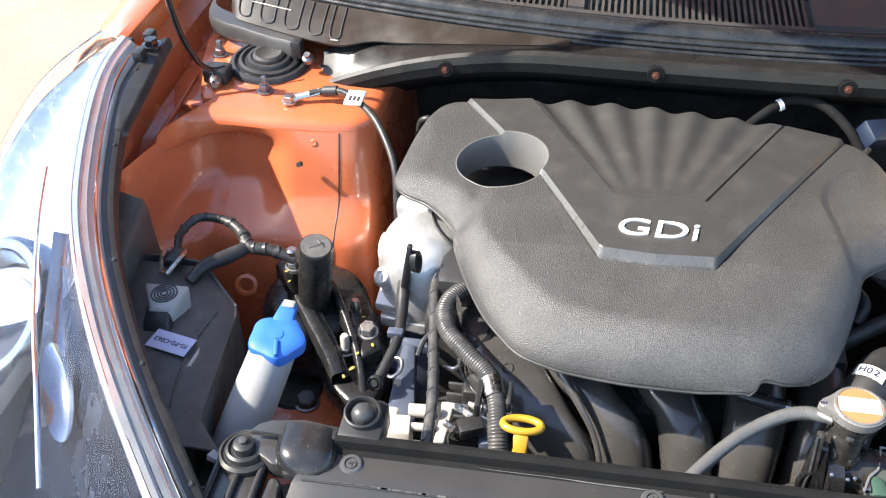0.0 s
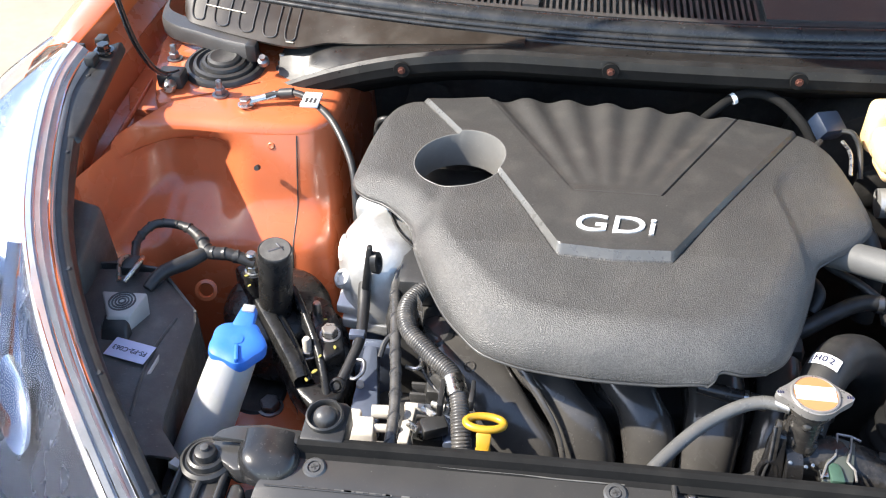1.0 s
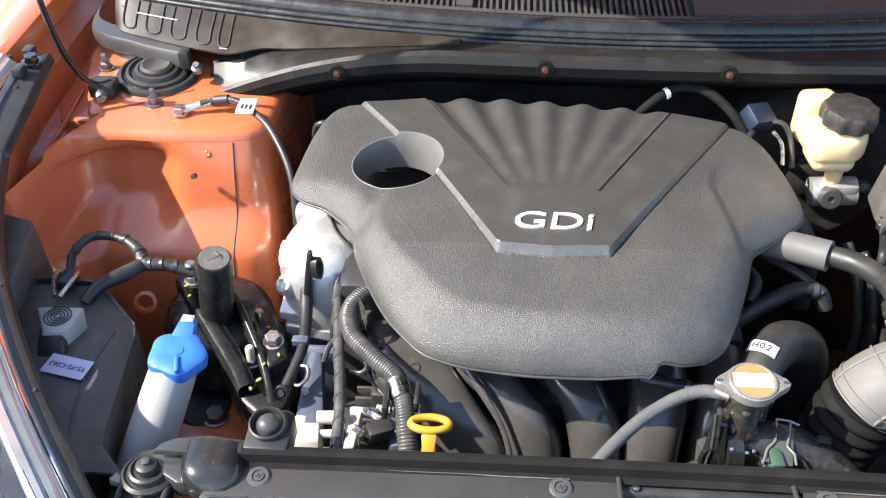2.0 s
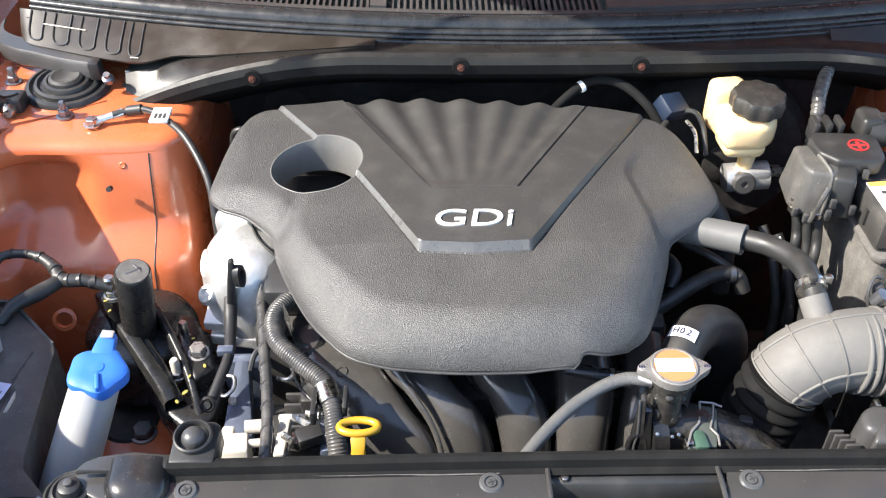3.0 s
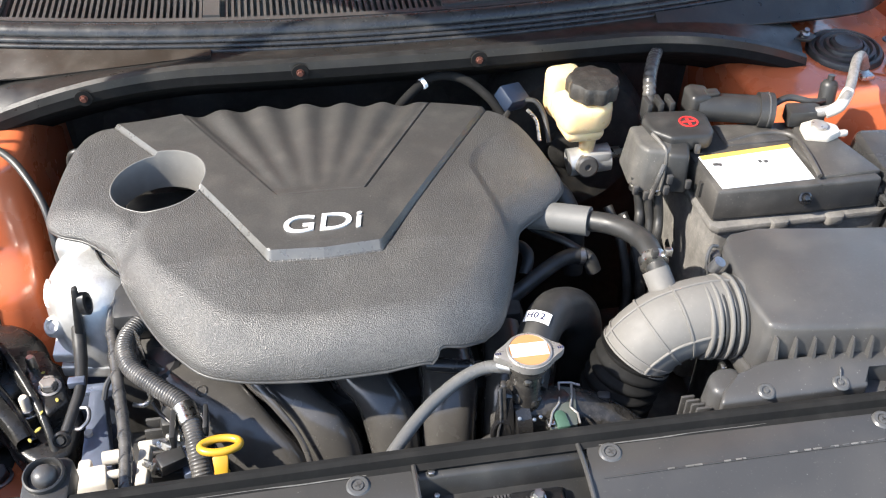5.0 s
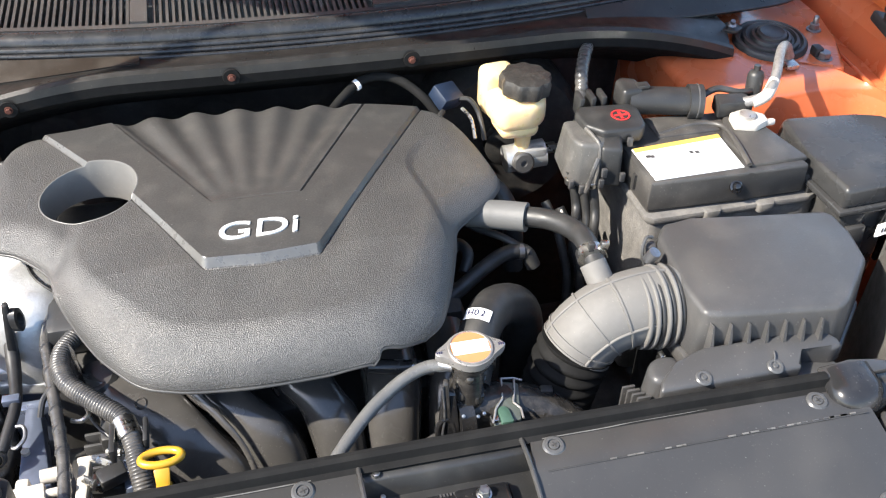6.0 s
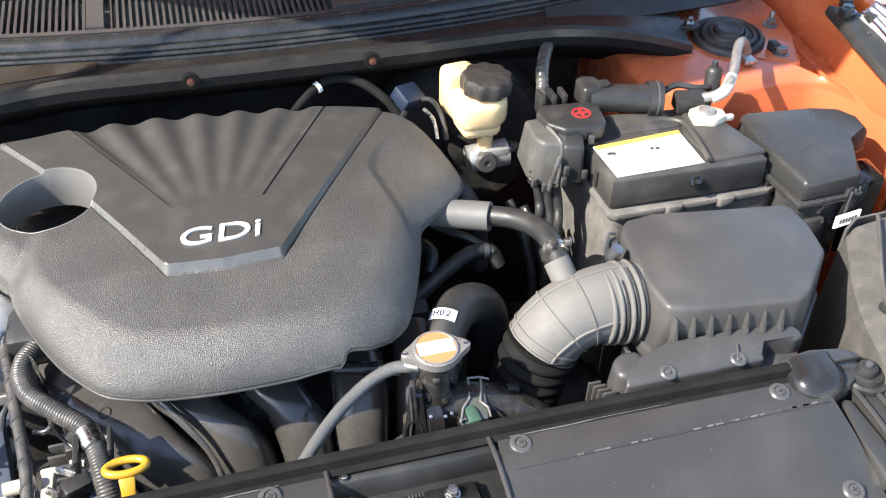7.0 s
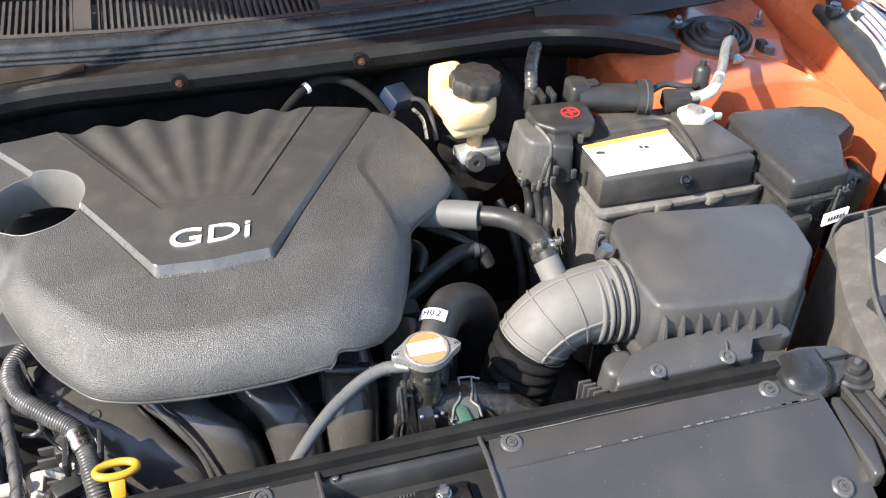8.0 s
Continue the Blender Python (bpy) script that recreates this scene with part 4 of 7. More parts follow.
def engine():
    e = thing("engine", (-0.12, 0.33, 0.2), "dark oily engine block and head under the cover", "engine")
    part("block", box((-0.36, 0.20, 0.18), (0.10, 0.48, 0.62), 0.02), DEEP, e)
    part("cylinder_head", box((-0.34, 0.21, 0.60), (0.09, 0.46, 0.74), 0.015), DEEP, e)
    part("cam_cover", box((-0.33, 0.23, 0.735), (0.08, 0.44, 0.775), 0.012), BLACK, e)
    part("gearbox", box((0.10, 0.16, 0.20), (0.34, 0.44, 0.52), 0.03), DEEP, e)
    part("heat_shield", prism([(-0.36, 0.455), (-0.36, 0.50), (0.10, 0.50), (0.10, 0.455)], 0.55, 0.80, 0.01), DEEP, e)
    for x in (-0.26, -0.16, -0.06, 0.04):
        part("coil", lathe([(0.017, 0), (0.017, 0.02), (0.013, 0.025), (0, 0.025)], up((x, 0.475, 0.80)), 16), DEEP, e)
    # timing-side casting beside the cover
    a = thing("timing_casting", (-0.38, 0.33, 0.6), "bright cast aluminium housing at the engine's end", "aluminium casting")
    dome = up((-0.350, 0.312, 0.733), (-0.03, -0.05, 1)) @ Matrix.Diagonal((1.0, 1.08, 1, 1))
    part("bulge", lathe([(0.058, -0.05), (0.0585, -0.015), (0.057, 0.008), (0.051, 0.027), (0.041, 0.041), (0.028, 0.049), (0.012, 0.053), (0, 0.0535)], dome, 48, wave=(3, 0.015)), ALU, a)
    part("rear_block", prism([(-0.398, 0.330), (-0.400, 0.395), (-0.33, 0.40), (-0.31, 0.33)], 0.69, 0.792, 0.014, 4, grow=-0.006), ALU, a)
    part("recess_lip", tube([(-0.350, 0.336, 0.7875), (-0.345, 0.315, 0.788), (-0.336, 0.297, 0.7865), (-0.322, 0.284, 0.7815), (-0.310, 0.279, 0.774)], 0.0014, 8, 5), DEEP, a)
    part("flange_upper", prism([(-0.404, 0.262), (-0.404, 0.34), (-0.29, 0.33), (-0.29, 0.254), (-0.34, 0.256)], 0.690, 0.702, 0.003), ALU, a)
    part("flange_lower", prism([(-0.398, 0.258), (-0.398, 0.34), (-0.29, 0.33), (-0.29, 0.248), (-0.35, 0.250)], 0.672, 0.6865, 0.003), ALU, a)
    part("lower_body", prism([(-0.392, 0.272), (-0.392, 0.34), (-0.29, 0.33), (-0.29, 0.262)], 0.52, 0.675, 0.006), BLUEGREY, a)
    bo = part("boss", lathe([(0.0120, -0.03), (0.0120, 0.000), (0.009, 0.004), (0.006, 0.004), (0.005, 0.001), (0, 0.001)], up((-0.394, 0.268, 0.738), (-0.45, -0.55, 0.75)), 24), ALU, a)
    part("dimple", lathe([(0.011, 0.001), (0.009, 0.0), (0, -0.0005)], up((-0.3985, 0.297, 0.757), (-0.75, -0.4, 0.5)) @ Matrix.Diagonal((0.8, 1.4, 1, 1)), 22), ALU, a)
    hexbolt((-0.385, 0.375, 0.7905), (0, -0.1, 1), 0.006, 0.008, a, STEEL)


engine()


MANI = mat("moulded_manifold_plastic", (0.060, 0.057, 0.054), 0.19, grain=0.10, dust=0.08, scale=12, spec=0.7)


def manifold():
    m = thing("intake_manifold", (-0.1, 0.14, 0.6), "black moulded plastic intake manifold with curved runners", "intake manifold")

    def runner(line, wide, rise, name="runner"):
        """A broad arched duct: an oblong section with rounded shoulders swept down its line."""
        rows, pts = [], spline(line, 7)
        for i, p in enumerate(pts):
            f = i / (len(pts) - 1)
            w = wide[0] + (wide[1] - wide[0]) * f
            across = Vector((1, -0.10, 0)).normalized()
            d = (pts[min(i + 1, len(pts) - 1)] - pts[max(i - 1, 0)]).normalized()
            n = across.cross(d).normalized()
            n = n if n.z > 0 or n.y < 0 else -n
            row = []
            for j in range(19):
                a = math.pi * j / 18
                ca, sa = math.cos(a), math.sin(a)
                row.append(p - across * w * math.copysign(abs(ca) ** 0.82, ca) + n * 1.35 * rise * (sa ** 0.75 - 1))
            row = [row[0] - n * 0.03] + row + [row[-1] - n * 0.03]
            rows.append(row)
        return part(name, sheet(rows), MANI, m)

    runner([(-0.190, 0.197, 0.748), (-0.166, 0.149, 0.740), (-0.140, 0.119, 0.722), (-0.124, 0.093, 0.688), (-0.117, 0.075, 0.632), (-0.116, 0.073, 0.562)], (0.034, 0.021), 0.020)
    runner([(-0.100, 0.197, 0.748), (-0.085, 0.147, 0.740), (-0.071, 0.117, 0.722), (-0.066, 0.092, 0.688), (-0.065, 0.074, 0.632), (-0.065, 0.072, 0.562)], (0.032, 0.022), 0.024)
    runner([(-0.004, 0.197, 0.748), (-0.004, 0.145, 0.740), (-0.008, 0.115, 0.722), (-0.012, 0.091, 0.688), (-0.013, 0.073, 0.632), (-0.013, 0.071, 0.562)], (0.030, 0.026), 0.024)
    runner([(0.060, 0.202, 0.744), (0.058, 0.157, 0.734), (0.052, 0.123, 0.712), (0.046, 0.097, 0.672), (0.044, 0.081, 0.612)], (0.024, 0.024), 0.022)
    runner([(-0.262, 0.202, 0.738), (-0.238, 0.157, 0.736), (-0.214, 0.121, 0.718), (-0.190, 0.095, 0.686), (-0.180, 0.077, 0.637), (-0.178, 0.073, 0.562)], (0.042, 0.036), 0.012, "end_shell")
    part("runner_rib", tube([(-0.202, 0.165, 0.754), (-0.190, 0.145, 0.748), (-0.172, 0.123, 0.734), (-0.155, 0.105, 0.712), (-0.146, 0.087, 0.684), (-0.144, 0.075, 0.632)], [0.0060, 0.0056, 0.0038, 0.0030, 0.0030, 0.0030], 12, 6, flat=0.7), MANI, m)
    part("upper_plate", prism([(-0.29, 0.150), (-0.29, 0.26), (0.05, 0.26), (0.05, 0.150)], 0.655, 0.700, 0.008, 2), BLACK, m)
    part("plenum", prism([(-0.30, 0.05), (-0.30, 0.14), (0.04, 0.14), (0.04, 0.05)], 0.44, 0.60, 0.02, 3), BLACK, m)
    part("fixing_boss", lathe([(0.007, -0.02), (0.007, 0.004), (0.005, 0.006), (0.0035, 0.004), (0, 0.004)], up((-0.243, 0.158, 0.731), (-0.1, -0.3, 1)), 18), MANI, m)
    part("pod", lathe([(0.021, -0.03), (0.021, 0.008), (0.017, 0.012), (0, 0.013)], up((-0.283, 0.200, 0.729), (-0.2, -0.2, 1)), 28), PANEL, m)
    part("fuel_rail", tube([(-0.030, 0.128, 0.768), (0.0, 0.121, 0.766), (0.030, 0.116, 0.764)], 0.0075, 16, 4), BUMPM, m, "glossy black pipe under the cover")
    part("rail_band", lathe([(0.0085, -0.002), (0.0085, 0.002)], up((0.012, 0.119, 0.765), (1, -0.2, 0)), 18), STEEL, m)
    part("throttle_end", prism([(0.010, 0.047), (0.012, 0.066), (0.040, 0.078), (0.075, 0.085), (0.085, 0.060), (0.06, 0.045)], 0.700, 0.728, 0.007, 3), MANI, m)


manifold()


def cables():
    h = thing("corrugated_conduit", (-0.2550, 0.14, 0.72), "black corrugated wiring conduit curving in front of the engine", "cable conduit")
    part("conduit", tube([(-0.2700, 0.262, 0.755), (-0.2920, 0.243, 0.762), (-0.3120, 0.212, 0.762), (-0.3080, 0.180, 0.758), (-0.2810, 0.150, 0.755), (-0.2570, 0.127, 0.752), (-0.2480, 0.098, 0.748), (-0.2420, 0.066, 0.735), (-0.2390, 0.045, 0.71), (-0.244, 0.03, 0.66)],
                         0.0096, 16, 8, rib=(0.0030, 0.0007)), CONDUIT, h)
    part("clip_band", tube([(-0.2562, 0.1235, 0.7515), (-0.2495, 0.104, 0.749)], 0.0112, 16, 3), STEEL, h, "silver tape band")
    part("clip", box((-0.2670, 0.085, 0.742), (-0.2620, 0.118, 0.758), 0.001), BLACK, h)
    part("clip", box((-0.2380, 0.092, 0.745), (-0.2340, 0.12, 0.758), 0.001), BLACK, h)
    h = thing("taped_harness", (-0.31, 0.15, 0.7), "black tape-wrapped wiring harness hanging beside the engine", "wiring harness")
    pts = [(-0.300, 0.312, 0.772), (-0.318, 0.285, 0.765), (-0.330, 0.245, 0.758), (-0.324, 0.200, 0.752), (-0.318, 0.160, 0.750), (-0.312, 0.125, 0.746), (-0.307, 0.085, 0.742), (-0.306, 0.045, 0.73), (-0.306, 0.02, 0.68)]
    part("loom", tube(pts, 0.0056, 12, 8), CONDUIT, h)
    line = spline(pts, 8)
    for i in range(4, len(line) - 2, 5):
        a = line[i]
        w = (line[i + 1] - line[i - 1]).normalized()
        tilt = Vector((0.5, 0.2, 0.6)).normalized()
        part("tape_turn", lathe([(0.0055, -0.0016), (0.0066, -0.0008), (0.0067, 0.0008), (0.0055, 0.0016)], up(a, w + 0.8 * tilt), 16), CONDUIT, h)
    part("branch", tube([(-0.320, 0.185, 0.75), (-0.330, 0.172, 0.745), (-0.334, 0.160, 0.735)], 0.003, 8, 5), RUBBER, h)
    h = thing("black_pipe", (-0.365, 0.2, 0.7), "black hose with a looped end and metal clip", "hose")
    part("hose", tube([(-0.368, 0.262, 0.742), (-0.367, 0.250, 0.738), (-0.364, 0.225, 0.730), (-0.361, 0.190, 0.726), (-0.366, 0.160, 0.722), (-0.372, 0.137, 0.716)], [0.0070, 0.0070, 0.0065, 0.0056, 0.0054, 0.0052], 12, 7), RUBBER, h)
    part("eyelet", lathe([(0.016, -0.004), (0.016, 0.004), (0.010, 0.005), (0.009, -0.005), (0.016, -0.004)], up((-0.352, 0.250, 0.780), (1, -0.25, 0.1)) @ Matrix.Diagonal((0.55, 0.85, 0.8, 1)), 24), BLACK, h)
    part("lever", hexahedron([(-0.371, 0.246, 0.735), (-0.361, 0.246, 0.735), (-0.361, 0.256, 0.735), (-0.371, 0.256, 0.735), (-0.3605, 0.246, 0.802), (-0.3545, 0.246, 0.802), (-0.3545, 0.254, 0.802), (-0.361, 0.254, 0.802)], 0.0025), BLACK, h)
    part("loop", tube([(-0.362, 0.165, 0.722), (-0.352, 0.162, 0.724), (-0.350, 0.150, 0.722), (-0.358, 0.143, 0.718), (-0.366, 0.148, 0.716)], 0.0020, 8, 6), DARKSTEEL, h)
    part("end_plug", lathe([(0.0080, 0), (0.0080, 0.006), (0.006, 0.008), (0.0045, 0.006), (0.0035, 0.009), (0, 0.009)], up((-0.373, 0.135, 0.716), (0.0, -0.75, 0.6)), 18), BLACK, h)
    part("p_clip", box((-0.372, 0.188, 0.726), (-0.356, 0.197, 0.734), 0.001), BLUEGREY, h)
    h = thing("belt_guard_strip", (-0.355, 0.17, 0.6), "blue-grey painted steel strip behind the radiator support", "steel bracket")
    part("strip", hexahedron([(-0.359, 0.100, 0.680), (-0.327, 0.100, 0.680), (-0.347, 0.215, 0.672), (-0.362, 0.215, 0.672), (-0.358, 0.100, 0.702), (-0.327, 0.100, 0.702), (-0.348, 0.212, 0.696), (-0.362, 0.212, 0.696)], 0.003), BLUEGREY, h)
    part("upright", box((-0.378, 0.215, 0.60), (-0.332, 0.228, 0.690), 0.003), BLUEGREY, h)
    part("weld_nut", lathe([(0.004, 0), (0.004, 0.004), (0, 0.005)], up((-0.3545, 0.150, 0.700)), 12), NATURAL, h)
    h = thing("alternator", (-0.29, 0.1, 0.55), "dark finned alternator with pale plastic connector", "alternator")
    part("body", lathe([(0.0, -0.06), (0.062, -0.06), (0.068, -0.05), (0.068, 0.05), (0.062, 0.06), (0, 0.06)], up((-0.285, 0.13, 0.615), (1, 0, 0)), 36), DEEP, h)
    for k in range(5):
        part("cooling_fin", box((-0.305, 0.112 + 0.014 * k, 0.676), (-0.268, 0.1155 + 0.014 * k, 0.690), 0.001), GREYP, h)
    part("connector", hexahedron([(-0.354, 0.055, 0.690), (-0.325, 0.057, 0.690), (-0.327, 0.094, 0.690), (-0.357, 0.092, 0.690), (-0.354, 0.068, 0.726), (-0.325, 0.070, 0.726), (-0.328, 0.092, 0.726), (-0.356, 0.090, 0.726)], 0.0025), NATURAL, h, "off-white plastic connector")
    part("connector_step", box((-0.354, 0.086, 0.706), (-0.342, 0.103, 0.7225), 0.003), NATURAL, h)
    part("stub", tube([(-0.332, 0.100, 0.722), (-0.306, 0.102, 0.722)], 0.0068, 14, 3), NATURAL, h)
    part("stub", tube([(-0.330, 0.082, 0.720), (-0.306, 0.084, 0.720)], 0.0042, 14, 3), NATURAL, h)
    part("earth_strap", hexahedron([(-0.303, 0.070, 0.705), (-0.293, 0.070, 0.705), (-0.291, 0.124, 0.705), (-0.301, 0.124, 0.705), (-0.303, 0.070, 0.718), (-0.293, 0.070, 0.718), (-0.291, 0.120, 0.718), (-0.301, 0.120, 0.718)], 0.0015), NATURAL, h)
    part("cross_bar", box((-0.303, 0.113, 0.708), (-0.260, 0.119, 0.719), 0.0015), NATURAL, h)
    part("terminal_block", box((-0.291, 0.082, 0.690), (-0.262, 0.108, 0.711), 0.003), BLACK, h)
    part("lug_plate", hexahedron([(-0.290, 0.080, 0.712), (-0.280, 0.078, 0.712), (-0.274, 0.095, 0.712), (-0.288, 0.097, 0.712), (-0.290, 0.082, 0.722), (-0.281, 0.080, 0.722), (-0.276, 0.093, 0.722), (-0.287, 0.095, 0.722)], 0.001), STEEL, h)
    part("pale_body", prism([(-0.262, 0.078), (-0.266, 0.128), (-0.246, 0.132), (-0.240, 0.082)], 0.66, 0.712, 0.004), BLUEGREY, h)
    part("thin_wire", tube([(-0.298, 0.190, 0.728), (-0.295, 0.170, 0.724), (-0.287, 0.152, 0.722), (-0.276, 0.138, 0.720), (-0.262, 0.128, 0.715)], 0.0018, 8, 6), GREYP, h)
    part("link", tube([(-0.306, 0.150, 0.735), (-0.296, 0.146, 0.737), (-0.290, 0.152, 0.738), (-0.292, 0.160, 0.737)], 0.0024, 8, 5), STEEL, h)
    for a, b in (((-0.284, 0.110, 0.722), (-0.270, 0.096, 0.728)), ((-0.276, 0.116, 0.722), (-0.262, 0.108, 0.728)), ((-0.296, 0.092, 0.720), (-0.284, 0.080, 0.726))):
        part("bracket_arm", tube([a, b], 0.0038, 8, 3, flat=0.5), STEEL, h)
    part("plug", box((-0.283, 0.080, 0.715), (-0.258, 0.098, 0.729), 0.003, m=Matrix.Translation((-0.27, 0.089, 0)) @ Matrix.Rotation(0.4, 4, "Z") @ Matrix.Translation((0.27, -0.089, 0))), BLACK, h)
    d = thing("dipstick", (-0.22, 0.06, 0.65), "yellow plastic oil dipstick with a ring handle", "dipstick")
    m = Matrix.Translation((-0.220, 0.058, 0.772)) @ Matrix.Rotation(radians(-11), 4, "X")
    part("handle", tube([m @ Vector((0.0168 * math.cos(a), 0.0090 * math.sin(a), 0)) for a in (2 * math.pi * q / 16 for q in range(17))], 0.0036, 12, 3, flat=1.0), YELLOW, d)
    part("neck", hexahedron([m @ Vector(v) for v in ((-0.0052, -0.024, -0.020), (0.0052, -0.024, -0.020), (0.0048, -0.016, -0.023), (-0.0048, -0.016, -0.023), (-0.0072, -0.0125, -0.001), (0.0072, -0.0125, -0.001), (0.006, -0.006, -0.006), (-0.006, -0.006, -0.006))], 0.002), YELLOW, d)
    part("stem", tube([m @ Vector((0, -0.015, -0.016)), m @ Vector((0, -0.021, -0.030))], [0.0068, 0.0058], 14, 3), YELLOW, d)
    part("tube", tube([m @ Vector((0, -0.021, -0.029)), m @ Vector((0, -0.035, -0.09))], 0.005, 12, 3), DEEP, d)
    h = thing("small_sensor_plugs", (-0.25, 0.035, 0.68), "small dark plugs with coloured wire ends", "wire plug")
    part("shell", box((-0.262, 0.022, 0.715), (-0.238, 0.040, 0.735), 0.003), DEEP, h)
    for k, mm in enumerate((REDINK, BLUE, NATURAL, BLUE)):
        part("wire_end", lathe([(0.0022, 0), (0.0022, 0.004), (0, 0.005)], up((-0.259 + 0.006 * k, 0.027 + 0.003 * (k % 2), 0.734)), 8), mm, h)
    part("plug_lug", box((-0.198, 0.03, 0.715), (-0.175, 0.045, 0.728), 0.003), BLACK, h)


cables()


# ---- front: radiator covers, seal, buffers, latch ----
def push_clip(x, y, z, parent, way=(0, -0.12, 1)):
    m = up((x, y, z), way) @ Matrix.Scale(0.80, 4)
    c = part("push_clip", lathe([(0.0125, 0.0), (0.0125, 0.0012), (0.0105, 0.0032), (0.0072, 0.0036), (0.0066, 0.0018), (0.0060, 0.0018), (0.0052, 0.0034), (0.0, 0.0036)], m, 28), CLIPM, parent)
    for a in (0, 90):
        part("slot", box((-0.0034, -0.0006, 0.0034), (0.0034, 0.0006, 0.0042), 0, m=m @ Matrix.Rotation(radians(a + 20), 4, "Z")), DEEP, c, smooth=False)


def front_panel():
    s = thing("radiator_support", (0, 0.02, 0.5), "black steel cross member carrying the radiator covers", "cross member")
    part("beam", box((-0.42, -0.004, 0.70), (0.43, 0.016, 0.772), 0.006), BLACK, s)
    part("lower_beam", box((-0.44, -0.10, 0.50), (0.44, 0.02, 0.70), 0.01), DEEP, s)
    part("radiator_top", box((-0.34, 0.03, 0.30), (0.34, 0.07, 0.66), 0.004), DEEP, s)
    e = thing("edge_seal", (0, 0.015, 0.775), "matt black rubber strip along the rear of the radiator covers", "rubber seal")
    rows = []
    for x in np.linspace(-0.375, 0.375, 50):
        b = 0.004 * (x / 0.37) ** 2
        rows.append([(x, 0.0185 - b, 0.760), (x, 0.0185 - b, 0.784), (x, 0.0170 - b, 0.7875), (x, 0.0125 - b, 0.7885), (x, 0.0085 - b, 0.7865), (x, 0.0070 - b, 0.778), (x, 0.001 - b, 0.7765)])
    part("upper_strip", sheet([r[:5] for r in rows], 0.002), MATT, e)
    part("front_lip", sheet([r[4:] for r in rows], 0.002), MATT, e)
    for side in (-1, 1):
        c = thing("radiator_cover", (side * 0.23, -0.05, 0.76), "satin black plastic radiator cover panel held by push clips", "radiator cover", "radiator covers")
        x0, x1 = (0.075, 0.375)
        rows = []
        for y, dz in ((0.004, 0.0), (0.0025, 0.0012), (-0.004, 0.0012), (-0.029, 0.0010), (-0.033, -0.0008), (-0.062, -0.006), (-0.10, -0.016), (-0.14, -0.030), (-0.18, -0.046), (-0.21, -0.062)):
            row = []
            for j in range(25):
                u = j / 24
                xi = (0.090 - 0.009 * min(1.0, (0.008 - y) / 0.05)) if side > 0 else (0.063 - 0.004 * min(1.0, (0.008 - y) / 0.05))
                xo = 0.376 + 0.030 * min(1.0, (0.008 - y) / 0.045) - 0.10 * max(0.0, -y - 0.10)
                x = xi + (xo - xi) * u
                fold = 0.360 + 0.67 * max(0.0, y + 0.075) + 0.2 * max(0.0, -0.075 - y)
                row.append((side * x, y, 0.7755 + dz - 0.16 * max(0.0, x - fold) * (y < -0.03)))
            rows.append(row)
        part("panel", sheet(rows, -0.003 * side), PANEL, c)
        part("raised_edge", tube([(side * (xi + 0.001), 0.006, 0.7775), (side * (xi + 0.0008), -0.03, 0.7772), (side * xi, -0.10, 0.760), (side * xi, -0.2, 0.718)], 0.0022, 8, 4), PANEL, c)
        part("crease_line", tube([(side * (x0 + 0.02), -0.0305, 0.7762), (side * 0.24, -0.0305, 0.7764), (side * 0.395, -0.0315, 0.7762)], 0.0008, 6, 4), PANEL, c)
        rng = random.Random(7 + side)
        for k in range(18):
            x = 0.10 + 0.28 * rng.random() ** (0.6 if side > 0 else 1.0)
            part("scuff", box((side * x - 0.0015 - 0.003 * rng.random(), -0.0312, 0.7768), (side * x + 0.0015 + 0.003 * rng.random(), -0.0298, 0.7776), 0), SCUFF, c, smooth=False)
        part("worn_edge", tube([(side * (0.10 + 0.028 * k), 0.0030 - 0.0003 * (k % 3), 0.7768) for k in range(10)], 0.0006, 6, 3), SCUFF, c)
        for x, y in ((0.1075, -0.0065), (0.357, -0.0105)):
            push_clip(side * x, y, 0.7762, c)
        push_clip(side * 0.374, -0.111, 0.7555, c, (0, -0.25, 1))
        for k in range(7):
            part("scuff_rib", box((side * (0.30 + 0.011 * k) - 0.003, -0.0305, 0.7762), (side * (0.30 + 0.011 * k) + 0.003, -0.0295, 0.7772), 0), CLIPM, c, smooth=False)
        # rounded bump at the cover's outer end
        h = thing("corner_bump", (side * 0.40, -0.01, 0.77), "rounded black plastic corner of the front panel", "panel corner", "panel corners")
        rows = []
        for i in range(15):
            a = math.pi * i / 14
            row = []
            for j in range(11):
                u = j / 10
                r = 0.5 * (0.034 - 0.004 * u) if True else 0
                cx, cy = side * (0.400 - 0.004 * u), 0.016 - 0.046 * u
                r = 0.0275 * math.sqrt(max(0.0, 1 - max(0.0, (u - 0.45) / 0.55) ** 2)) + 0.0004
                ca, sa = math.cos(a), math.sin(a)
                row.append((cx + side * r * math.copysign(abs(ca) ** 0.62, ca), cy, 0.766 + 0.024 * max(sa, 0.0) ** 0.62 * (r / 0.0275) ** 0.8))
            rows.append(row)
        part("bump", sheet(rows), BUMPM, h)
        part("wing_lip", prism([(side * x, y) for x, y in ((0.450, 0.003), (0.444, 0.013), (0.432, 0.019), (0.405, 0.022), (0.372, 0.020), (0.372, 0.006), (0.42, 0.004))], 0.781, 0.7865, 0.002), PANEL, h)
        part("tray", prism([(side * x, y) for x, y in ((0.372, 0.02), (0.452, 0.012), (0.452, -0.004), (0.425, -0.02), (0.372, -0.02))], 0.755, 0.776, 0.004), PANEL, h)
